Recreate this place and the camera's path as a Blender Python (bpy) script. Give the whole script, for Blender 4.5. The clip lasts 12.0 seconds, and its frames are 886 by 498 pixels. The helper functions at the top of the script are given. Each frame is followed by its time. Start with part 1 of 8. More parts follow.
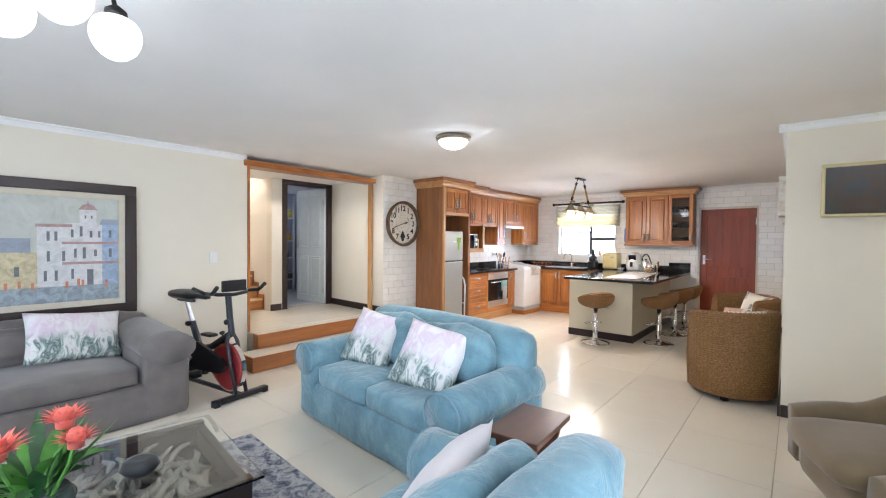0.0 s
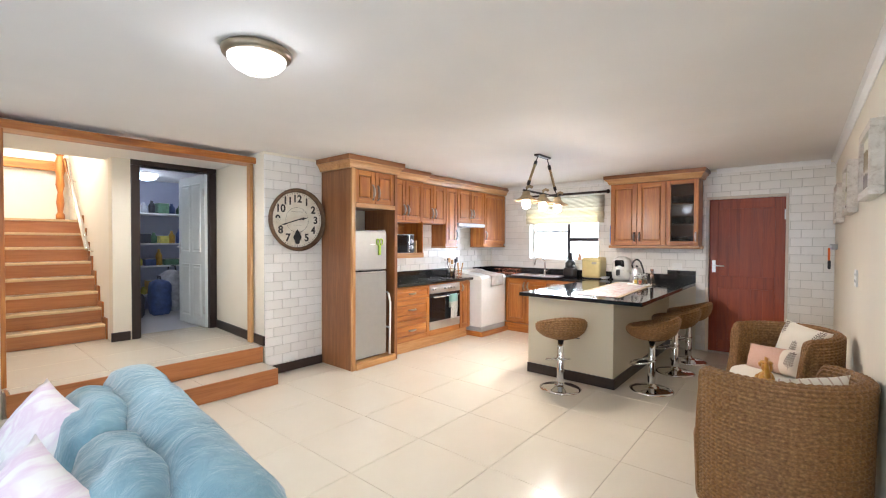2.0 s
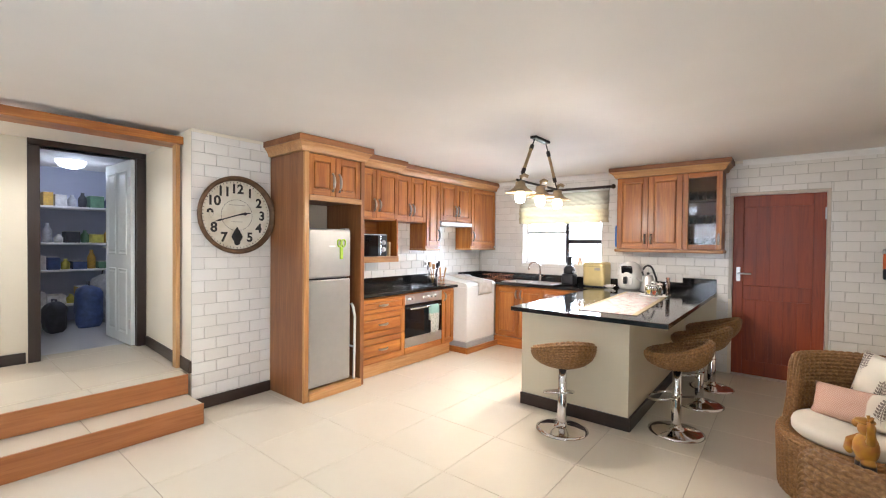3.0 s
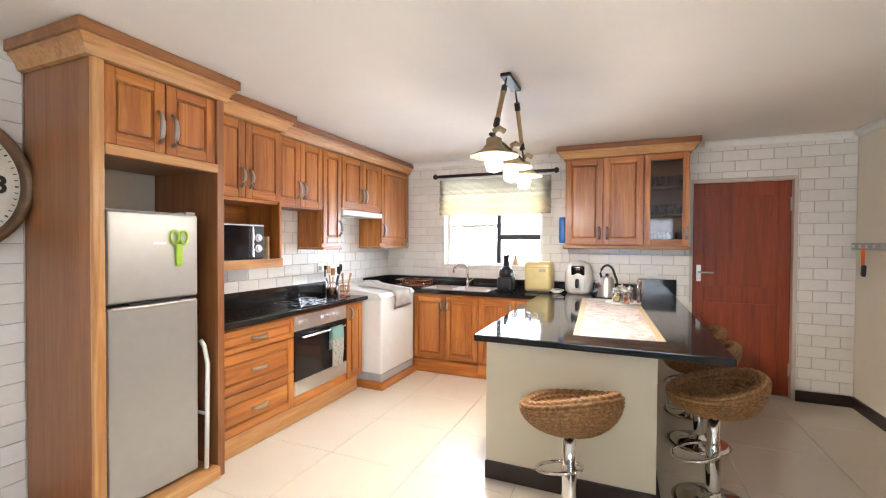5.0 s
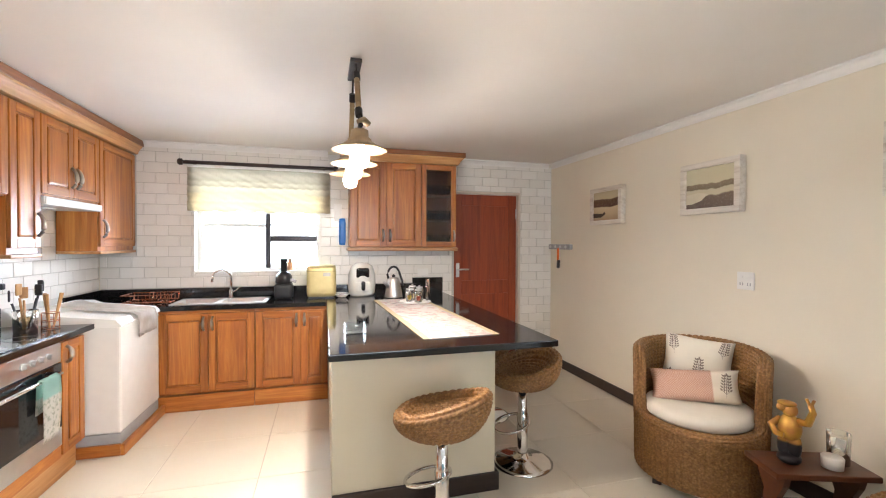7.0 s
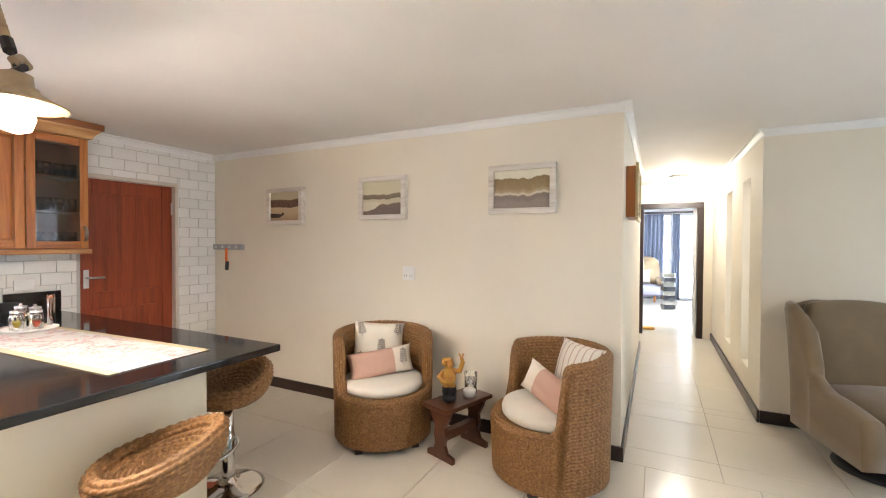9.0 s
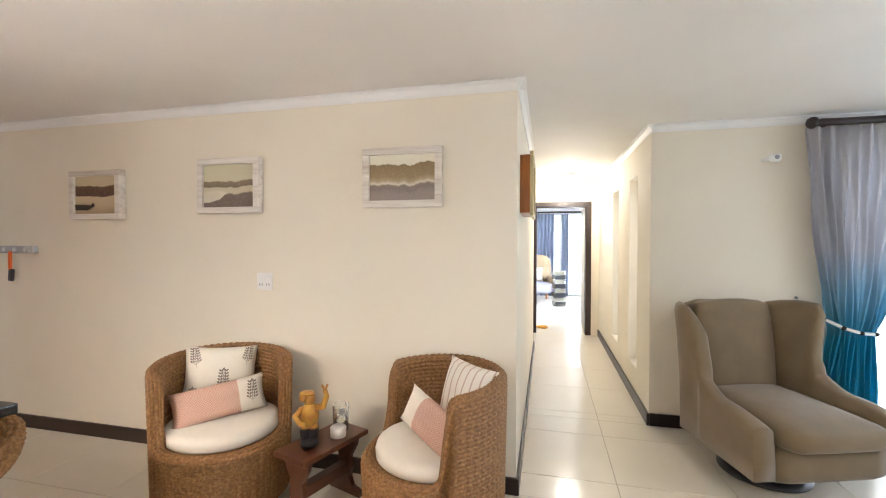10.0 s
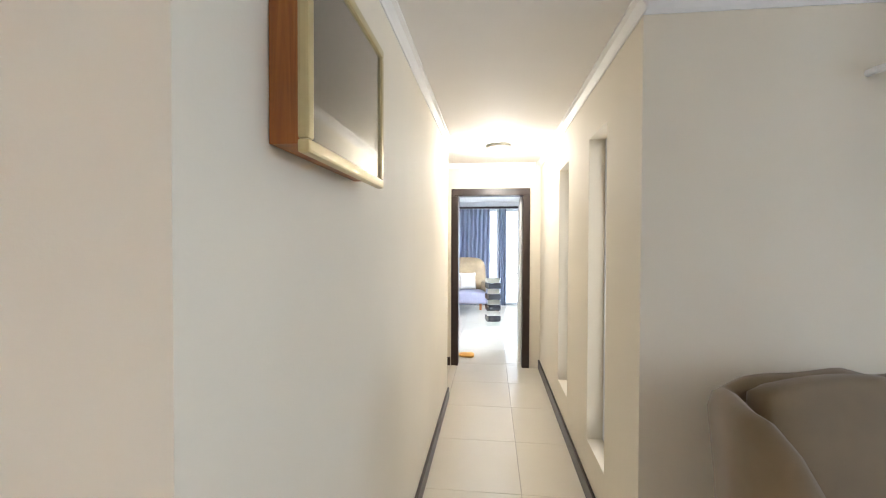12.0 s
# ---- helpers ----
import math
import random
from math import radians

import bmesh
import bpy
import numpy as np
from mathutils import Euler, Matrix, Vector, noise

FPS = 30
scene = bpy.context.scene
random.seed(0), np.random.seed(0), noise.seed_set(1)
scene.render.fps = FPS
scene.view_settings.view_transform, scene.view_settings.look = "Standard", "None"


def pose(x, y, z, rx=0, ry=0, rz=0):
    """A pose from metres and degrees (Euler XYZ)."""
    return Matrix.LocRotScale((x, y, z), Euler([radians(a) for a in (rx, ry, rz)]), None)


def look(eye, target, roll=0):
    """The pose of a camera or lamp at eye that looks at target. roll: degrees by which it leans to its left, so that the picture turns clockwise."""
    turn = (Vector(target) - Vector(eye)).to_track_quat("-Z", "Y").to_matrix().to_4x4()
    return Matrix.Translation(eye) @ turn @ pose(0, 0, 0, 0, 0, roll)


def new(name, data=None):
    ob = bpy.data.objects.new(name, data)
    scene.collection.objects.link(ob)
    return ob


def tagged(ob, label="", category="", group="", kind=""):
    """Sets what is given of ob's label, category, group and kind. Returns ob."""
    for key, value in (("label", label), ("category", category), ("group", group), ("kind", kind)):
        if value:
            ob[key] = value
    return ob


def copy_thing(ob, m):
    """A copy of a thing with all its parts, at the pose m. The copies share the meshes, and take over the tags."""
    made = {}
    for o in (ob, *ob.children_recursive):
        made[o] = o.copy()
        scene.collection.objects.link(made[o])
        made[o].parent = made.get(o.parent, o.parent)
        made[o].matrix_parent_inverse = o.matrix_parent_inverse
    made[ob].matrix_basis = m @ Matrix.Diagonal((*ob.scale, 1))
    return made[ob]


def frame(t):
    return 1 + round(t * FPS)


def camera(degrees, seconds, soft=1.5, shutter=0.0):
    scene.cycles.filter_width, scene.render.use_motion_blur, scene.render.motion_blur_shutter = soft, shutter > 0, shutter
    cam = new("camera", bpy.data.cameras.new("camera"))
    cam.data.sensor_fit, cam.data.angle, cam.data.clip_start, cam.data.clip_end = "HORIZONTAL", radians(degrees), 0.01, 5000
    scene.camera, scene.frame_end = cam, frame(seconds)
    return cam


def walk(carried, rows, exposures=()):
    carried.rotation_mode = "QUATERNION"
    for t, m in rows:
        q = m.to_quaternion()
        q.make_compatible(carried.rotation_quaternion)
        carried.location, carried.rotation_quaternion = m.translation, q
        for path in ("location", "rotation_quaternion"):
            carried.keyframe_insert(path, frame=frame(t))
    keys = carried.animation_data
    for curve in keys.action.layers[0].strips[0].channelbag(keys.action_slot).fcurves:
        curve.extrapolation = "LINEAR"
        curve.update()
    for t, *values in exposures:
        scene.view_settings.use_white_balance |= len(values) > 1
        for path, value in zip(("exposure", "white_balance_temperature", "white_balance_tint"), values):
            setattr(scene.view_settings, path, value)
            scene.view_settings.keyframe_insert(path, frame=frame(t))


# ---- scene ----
cam = camera(92.3, 12.0, 1.1)
PATH = [
    (0, (0.088, -0.684, 1.433), (-1.193, 0.851, 1.392), 0.5),
    (0.5, (-0.02, -0.205, 1.441), (-1.298, 1.333, 1.401), 0.3),
    (1, (-0.149, 0.338, 1.466), (-1.427, 1.876, 1.423), 0.2),
    (1.5, (-0.158, 0.872, 1.488), (-1.438, 2.408, 1.442), 0.1),
    (2, (-0.303, 1.381, 1.449), (-1.589, 2.912, 1.413), 0.2),
    (2.5, (-0.504, 1.825, 1.457), (-1.789, 3.357, 1.42), 0.1),
    (2.7, (-0.603, 1.96, 1.46), (-1.879, 3.499, 1.425), 0.3),
    (4.3, (-1.478, 2.91, 1.436), (-2.511, 4.622, 1.4), 0.2),
    (4.6, (-1.668, 3.001, 1.45), (-2.589, 4.776, 1.411), 0.3),
    (5, (-1.868, 3.162, 1.422), (-2.646, 5.005, 1.39), 0.3),
    (5.5, (-2.114, 3.316, 1.429), (-2.688, 5.232, 1.398), 0.3),
    (6, (-2.332, 3.367, 1.444), (-2.599, 5.349, 1.407), 0.4),
    (6.5, (-2.492, 3.31, 1.442), (-2.398, 5.308, 1.407), 0.3),
    (7, (-2.66, 3.319, 1.447), (-2.122, 5.245, 1.418), 0.2),
    (7.2, (-2.701, 3.349, 1.451), (-2.009, 5.225, 1.419), 0.1),
    (8.8, (-3.135, 3.571, 1.474), (-1.415, 4.591, 1.437), 0.4),
    (9, (-3.081, 3.602, 1.468), (-1.293, 4.496, 1.436), 0.3),
    (9.5, (-2.853, 3.639, 1.462), (-0.962, 4.29, 1.429), 0.3),
    (10, (-2.488, 3.637, 1.473), (-0.544, 4.107, 1.438), 0.1),
    (10.5, (-2.072, 3.647, 1.481), (-0.106, 4.01, 1.444), 0.1),
    (11, (-1.548, 3.571, 1.472), (0.434, 3.839, 1.431), 0.0),
    (11.5, (-1.036, 3.502, 1.466), (0.95, 3.738, 1.425), 0.3),
    (12, (-0.501, 3.396, 1.479), (1.486, 3.62, 1.444), 0.2),
]
walk(cam, [(t, look(eye, target, roll)) for t, eye, target, roll in PATH],
     [(0, -0.16, 5800, 12), (2.5, -0.08, 5950, 12), (6.5, -0.08, 6050, 12), (7.2, -0.03, 6050, 12), (9, 0.02, 6050, 12), (10, 0.12, 6000, 12), (11, 0.13, 5850, 12), (12, -0.33, 5800, 12)])

# ---- world and lights ----
world = bpy.data.worlds.new("world")
scene.world = world
world.use_nodes = True
wn = world.node_tree.nodes
sky = wn.new("ShaderNodeTexSky")
sky.sky_type, sky.sun_disc, sky.sun_elevation, sky.sun_rotation = "NISHITA", False, radians(48), radians(100)
wn["Background"].inputs["Strength"].default_value = 0.12
world.node_tree.links.new(sky.outputs["Color"], wn["Background"].inputs["Color"])


def lamp(name, kind, power, colour, matrix, size=0.1, size_y=0.0):
    data = bpy.data.lights.new(name, kind)
    data.energy, data.color = power, colour
    if kind == "AREA":
        data.shape, data.size, data.size_y = "RECTANGLE", size, size_y or size
    elif kind == "SPOT":
        data.shadow_soft_size, data.spot_size, data.spot_blend = size, radians(size_y), 0.5
    elif kind == "POINT":
        data.shadow_soft_size = size
    ob = new(name, data)
    ob.matrix_world = matrix
    return ob


WARM, DAY = (1.0, 0.85, 0.68), (0.80, 0.90, 1.0)
sun_data = bpy.data.lights.new("sun", "SUN")
sun_data.energy, sun_data.angle, sun_data.color = 1.5, radians(6), (1.0, 0.95, 0.88)
sun_ob = new("sun", sun_data)
sun_ob.matrix_world = look((40, -6, 45), (0, 0, 0))
# daylight through the curtained glass doors, the living room's rear window and the kitchen window; the far room's lamp
# is an added fill from an unseen side
lamp("daylight_doors", "AREA", 40, DAY, look((1.36, 0.2, 1.15), (-2, 0.2, 1.0)), 2.2, 2.1)
lamp("daylight_rear", "AREA", 54, DAY, look((-1.8, -3.36, 1.45), (-2.2, 0, 1.0)), 2.8, 1.5)
lamp("daylight_kitchen", "AREA", 60, DAY, look((-3.28, 8.21, 1.6), (-3.17, 4, 0.9)), 1.1, 0.8)
lamp("daylight_far", "AREA", 140, DAY, look((7.2, 2.0, 1.3), (7.2, 5, 0.9)), 2.6, 1.9)
# lamps
for ly in (5.345, 5.715, 6.085):
    lamp("pendant_bulb", "SPOT", 50, WARM, pose(-2.50, ly, 1.79), 0.05, 172)
    lamp("pendant_glow", "POINT", 19, WARM, pose(-2.50, ly, 1.78), 0.05)
lamp("dome_bulb", "SPOT", 78, (1.0, 0.93, 0.84), pose(-2.39, 2.42, 2.262), 0.12, 174)
lamp("dome_glow", "POINT", 5, (0.93, 0.96, 1.0), pose(-2.39, 2.42, 2.24), 0.1)
for sx, sw in ((1.895, 0.36), (2.97, 0.42)):
    lamp("daylight_slit", "AREA", 3, (1.0, 0.95, 0.85), look((sx, 2.71, 1.14), (sx - 0.1, 4, 1.1)), sw, 1.8)
lamp("corridor_bulb", "POINT", 76, (1.0, 0.90, 0.74), pose(3.62, 3.33, 2.28), 0.05)
lamp("store_bulb", "POINT", 8, (0.75, 0.82, 1.0), pose(-7.65, 3.37, 2.27), 0.08)
lamp("landing_bulb", "SPOT", 75, (1.0, 0.93, 0.82), pose(-5.12, 2.6, 2.32), 0.06, 168)
lamp("living_bulb", "POINT", 13, (0.95, 0.96, 1.0), pose(-1.56, -0.44, 1.94), 0.1)
lamp("stair_bulb", "POINT", 70, (1.0, 0.90, 0.76), pose(-7.3, 2.1, 3.1), 0.1)


# ---- materials ----
class Mat:
    def __init__(self, name, colour=(0.8, 0.8, 0.8), rough=0.5, metal=0.0):
        self.m = bpy.data.materials.new(name)
        self.m.use_nodes = True
        self.t = self.m.node_tree
        self.n, self.l = self.t.nodes, self.t.links
        self.b = self.n["Principled BSDF"]
        self.set("Base Color", (*colour, 1))
        self.set("Roughness", rough)
        self.set("Metallic", metal)
        self.coord = None

    def set(self, key, value):
        self.b.inputs[key].default_value = value
        return self

    def co(self, scale=(1, 1, 1), shift=True):
        tc = self.n.new("ShaderNodeTexCoord")
        mp = self.n.new("ShaderNodeMapping")
        mp.inputs["Scale"].default_value = scale
        self.l.new(tc.outputs["Object"], mp.inputs["Vector"])
        if shift:
            info = self.n.new("ShaderNodeObjectInfo")
            mul = self.n.new("ShaderNodeVectorMath")
            mul.operation = "SCALE"
            mul.inputs[0].default_value = (37.0, 19.0, 53.0)
            self.l.new(info.outputs["Random"], mul.inputs["Scale"])
            self.l.new(mul.outputs["Vector"], mp.inputs["Location"])
        return mp.outputs["Vector"]

    def noise(self, vec, scale, detail=4.0, rough=0.55, distort=0.0):
        t = self.n.new("ShaderNodeTexNoise")
        t.inputs["Scale"].default_value, t.inputs["Detail"].default_value = scale, detail
        t.inputs["Roughness"].default_value, t.inputs["Distortion"].default_value = rough, distort
        self.l.new(vec, t.inputs["Vector"])
        return t.outputs["Fac"]

    def ramp(self, fac, stops):
        r = self.n.new("ShaderNodeValToRGB")
        e = r.color_ramp.elements
        while len(e) < len(stops):
            e.new(0.5)
        for k, (p, c) in zip(e, stops):
            k.position, k.color = p, (*c, 1)
        self.l.new(fac, r.inputs["Fac"])
        return r.outputs["Color"]

    def mix(self, a, b, fac, mode="MIX"):
        m = self.n.new("ShaderNodeMix")
        m.data_type, m.blend_type = "RGBA", mode
        for k, v in ((0, fac), (6, a), (7, b)):
            if hasattr(v, "is_linked"):
                self.l.new(v, m.inputs[k])
            else:
                m.inputs[k].default_value = v if k == 0 else (*v, 1)
        return m.outputs[2]

    def colour(self, out):
        self.l.new(out, self.b.inputs["Base Color"])
        return self

    def rough(self, fac, lo, hi):
        r = self.n.new("ShaderNodeMapRange")
        r.inputs["To Min"].default_value, r.inputs["To Max"].default_value = lo, hi
        self.l.new(fac, r.inputs["Value"])
        self.l.new(r.outputs["Result"], self.b.inputs["Roughness"])
        return self

    def bump(self, fac, strength=0.2, dist=0.01):
        b = self.n.new("ShaderNodeBump")
        b.inputs["Strength"].default_value, b.inputs["Distance"].default_value = strength, dist
        self.l.new(fac, b.inputs["Height"])
        self.l.new(b.outputs["Normal"], self.b.inputs["Normal"])
        return self


def shade(c, f):
    return tuple(min(1.0, v * f) for v in c)


def plaster(name, c, rough=0.75):
    m = Mat(name, c, rough)
    v = m.co(shift=False)
    big, fine = m.noise(v, 0.9, 3), m.noise(v, 90, 3)
    m.colour(m.ramp(big, [(0.3, shade(c, 0.95)), (0.7, shade(c, 1.03))]))
    return m.bump(fine, 0.12, 0.004).m


def timber(name, dark, mid, light, axis, rough=0.34, coat=0.2):
    """Wood with the grain along axis 0, 1 or 2."""
    m = Mat(name, mid, rough)
    sc = [9.0, 9.0, 9.0]
    sc[axis] = 0.55
    v = m.co(tuple(sc))
    wide = m.noise(v, 0.85, 3, 0.5, 0.8)
    fine = m.noise(v, 2.5, 6, 0.62, 1.7)
    sc2 = [60.0, 60.0, 60.0]
    sc2[axis] = 2.0
    pore = m.noise(m.co(tuple(sc2)), 2.0, 3)
    base = m.ramp(fine, [(0.25, dark), (0.5, mid), (0.78, light)])
    tone = m.ramp(wide, [(0.30, shade(dark, 0.95)), (0.55, mid), (0.75, light)])
    col = m.mix(base, tone, 0.45)
    col = m.mix(col, shade(dark, 0.6), m.ramp(pore, [(0.62, (0, 0, 0)), (0.8, (0.5, 0.5, 0.5))]))
    m.colour(col).rough(fine, rough - 0.06, rough + 0.14)
    m.set("Coat Weight", coat)
    m.set("Coat Roughness", 0.2)
    return m.bump(pore, 0.08, 0.002).m


def cloth(name, c, rough=0.9, weave=420, wear=0.12, sheen=0.2):
    m = Mat(name, c, rough)
    v = m.co(shift=False)
    m.colour(m.ramp(m.noise(v, 6, 4), [(0.3, shade(c, 1 - wear)), (0.7, shade(c, 1 + wear))]))
    m.set("Sheen Weight", sheen)
    return m.bump(m.noise(v, weave, 2), 0.25, 0.002).m


def plain(name, c, rough=0.5, metal=0.0, speck=0.05):
    m = Mat(name, c, rough, metal)
    v = m.co(shift=False)
    f = m.noise(v, 14, 4)
    m.colour(m.ramp(f, [(0.3, shade(c, 1 - speck)), (0.7, shade(c, 1 + speck))]))
    m.rough(f, max(0.02, rough - 0.06), min(1, rough + 0.08))
    return m.m


def glow(name, c, strength):
    m = Mat(name, c, 0.4)
    m.set("Emission Color", (*c, 1))
    m.set("Emission Strength", strength)
    return m.m


def glass(name, c=(0.95, 0.98, 0.97), rough=0.02, ior=1.45):
    m = Mat(name, c, rough)
    m.set("Transmission Weight", 1.0)
    m.set("IOR", ior)
    return m.m


CREAM = plaster("cream_paint", (0.77, 0.71, 0.59))
WHITE = plaster("ceiling_paint", (0.80, 0.77, 0.735))
CORNICE = plaster("cornice_paint", (0.82, 0.81, 0.79), 0.6)
STAIRWHITE = plaster("stairwell_paint", (0.80, 0.76, 0.68))
STOREBLUE = plaster("store_paint", (0.42, 0.44, 0.55))
D1, M1, L1 = (0.14, 0.034, 0.005), (0.40, 0.130, 0.020), (0.66, 0.31, 0.065)
WOOD = [timber("kiaat_%s" % "xyz"[a], D1, M1, L1, a) for a in range(3)]
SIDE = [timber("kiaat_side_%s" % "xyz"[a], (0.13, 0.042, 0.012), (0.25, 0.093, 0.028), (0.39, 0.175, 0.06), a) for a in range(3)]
PALE = [timber("sapwood_%s" % "xyz"[a], (0.24, 0.085, 0.022), (0.50, 0.25, 0.085), (0.70, 0.47, 0.22), a, 0.35) for a in range(3)]
STEPW = timber("step_timber_y", (0.24, 0.075, 0.02), (0.40, 0.15, 0.045), (0.50, 0.22, 0.075), 1, 0.3)
DOORW = timber("red_door_timber", (0.13, 0.017, 0.004), (0.28, 0.044, 0.008), (0.40, 0.080, 0.015), 2, 0.40, 0.0)
DARKW = [timber("wenge_%s" % "xyz"[a], (0.012, 0.006, 0.0045), (0.025, 0.012, 0.009), (0.042, 0.021, 0.015), a, 0.35) for a in range(3)]
REDW = timber("mahogany", (0.042, 0.014, 0.007), (0.09, 0.031, 0.014), (0.14, 0.055, 0.025), 1, 0.3)

g = Mat("black_granite", (0.012, 0.011, 0.011), 0.08)
gv = g.co(shift=False)
g.colour(g.ramp(g.noise(gv, 260, 3), [(0.55, (0.008, 0.008, 0.009)), (0.72, (0.05, 0.045, 0.042))]))
g.set("Specular IOR Level", 0.6)
GRANITE = g.m

g = Mat("floor_tile", (0.70, 0.64, 0.53), 0.16)
gv = g.co((1, 1, 1))
g.colour(g.mix(g.ramp(g.noise(gv, 2.2, 5, 0.6, 0.4), [(0.3, (0.69, 0.63, 0.52)), (0.7, (0.71, 0.655, 0.545))]), (0.62, 0.55, 0.43), g.ramp(g.noise(gv, 34, 4), [(0.55, (0, 0, 0)), (0.85, (0.10, 0.10, 0.10))])))
g.rough(g.noise(gv, 7, 4), 0.17, 0.22)
g.bump(g.noise(gv, 3, 2), 0.05, 0.002)
FLOORT = g.m
GROUT = plain("grout", (0.40, 0.35, 0.28), 0.85)

g = Mat("white_wall_tile", (0.80, 0.78, 0.74), 0.18)
gv = g.co()
info = g.n.new("ShaderNodeObjectInfo")
g.colour(g.mix(g.ramp(info.outputs["Random"], [(0.0, (0.76, 0.735, 0.69)), (1.0, (0.83, 0.81, 0.775))]), (0.70, 0.68, 0.64), g.ramp(g.noise(gv, 18, 4), [(0.6, (0, 0, 0)), (0.8, (0.4, 0.4, 0.4))])))
g.rough(g.noise(gv, 20, 3), 0.14, 0.30)
g.bump(g.noise(gv, 9, 3), 0.12, 0.004)
WALLT = g.m
WALLG = plain("wall_tile_grout", (0.53, 0.51, 0.475), 0.9)

STEEL = plain("brushed_steel", (0.66, 0.65, 0.64), 0.36, 1.0)
CHROME = plain("chrome", (0.78, 0.77, 0.76), 0.07, 1.0)
PEWTER = plain("pewter_handle", (0.42, 0.38, 0.33), 0.3, 1.0)
FRIDGE = plain("fridge_silver", (0.43, 0.43, 0.42), 0.36, 0.75, 0.03)
BLACKP = plain("black_plastic", (0.016, 0.016, 0.018), 0.35)
BLACKG = plain("black_glass", (0.010, 0.010, 0.012), 0.05)
WHITEP = plain("white_plastic", (0.78, 0.77, 0.74), 0.3, 0, 0.02)
ENAMEL = plain("white_enamel", (0.76, 0.75, 0.72), 0.22, 0, 0.02)
GREYP = plain("grey_plastic", (0.36, 0.36, 0.37), 0.45)
LIME = plain("lime_plastic", (0.36, 0.56, 0.04), 0.35)
BLUEP = plain("blue_plastic", (0.02, 0.20, 0.72), 0.35)
ORANGEP = plain("orange_plastic", (0.85, 0.16, 0.02), 0.4)
COPPER = plain("copper_wire", (0.62, 0.27, 0.16), 0.25, 1.0)
GOLDP = plain("pale_gold_paint", (0.62, 0.51, 0.24), 0.35, 0.3)
GILT = plain("gilt", (0.55, 0.34, 0.08), 0.35, 0.6, 0.25)
IRON = plain("dark_iron", (0.03, 0.026, 0.024), 0.45, 0.6)
RUST = plain("rusted_bronze", (0.14, 0.080, 0.042), 0.5, 0.4, 0.4)
CLEAR = glass("clear_glass")
PANE = glass("window_glass", (0.99, 1, 1), 0.0, 1.1)
BULB = glow("lit_bulb", (1.0, 0.90, 0.72), 34)
DOMEG = glow("lit_dome", (1.0, 0.95, 0.88), 2.6)
GLOBEG = glow("lit_globe", (0.97, 0.98, 1.0), 1.5)
OUTSIDE = glow("overcast_outside", (0.95, 0.98, 1.0), 5.0)


# ---- building helpers ----
def part(name, bm, material, parent, label="", smooth=False):
    me = bpy.data.meshes.new(name)
    bm.normal_update()
    if smooth:
        for f in bm.faces:
            f.smooth = True
    bm.to_mesh(me)
    bm.free()
    me.materials.append(material)
    ob = new(name, me)
    ob.parent = parent
    if label:
        ob["label"] = label
    return ob


def thing(name, m, label, category, group="", kind=""):
    ob = new(name)
    ob.matrix_world = m
    return tagged(ob, label, category, group, kind)


def solid(name, bm, material, label="", category="", group="", kind="", m=None, smooth=False):
    ob = part(name, bm, material, None, "", smooth)
    if m is not None:
        ob.matrix_world = m
    return tagged(ob, label, category, group, kind)


def B(bm=None):
    return bm or bmesh.new()


def box(bm, x0, x1, y0, y1, z0, z1, bev=0.0, segs=2, m=None):
    r = bmesh.ops.create_cube(bm, size=1)
    vs = r["verts"]
    for v in vs:
        v.co = Vector((x0 + (v.co.x + 0.5) * (x1 - x0), y0 + (v.co.y + 0.5) * (y1 - y0), z0 + (v.co.z + 0.5) * (z1 - z0)))
    if bev:
        es = list({e for v in vs for e in v.link_edges})
        out = bmesh.ops.bevel(bm, geom=es, offset=bev, segments=segs, profile=0.6, affect="EDGES")
        vs = list({v for f in out["faces"] for v in f.verts} | {v for v in vs if v.is_valid})
    if m is not None:
        bmesh.ops.transform(bm, matrix=m, verts=vs)
    return bm


def one(*a, **k):
    return box(B(), *a, **k)


def lathe(bm, prof, segs=32, m=None, sx=1.0, sy=1.0):
    rings = []
    for r, z in prof:
        if r < 1e-5:
            rings.append([bm.verts.new((0, 0, z))])
        else:
            rings.append([bm.verts.new((r * sx * math.cos(6.28319 * i / segs), r * sy * math.sin(6.28319 * i / segs), z)) for i in range(segs)])
    for a, b in zip(rings, rings[1:]):
        for i in range(segs):
            j = (i + 1) % segs
            if len(a) == 1 and len(b) == 1:
                continue
            if len(a) == 1:
                bm.faces.new((a[0], b[i], b[j]))
            elif len(b) == 1:
                bm.faces.new((a[i], b[0], a[j]))
            else:
                bm.faces.new((a[i], b[i], b[j], a[j]))
    if m is not None:
        bmesh.ops.transform(bm, matrix=m, verts=[v for r in rings for v in r])
    return bm


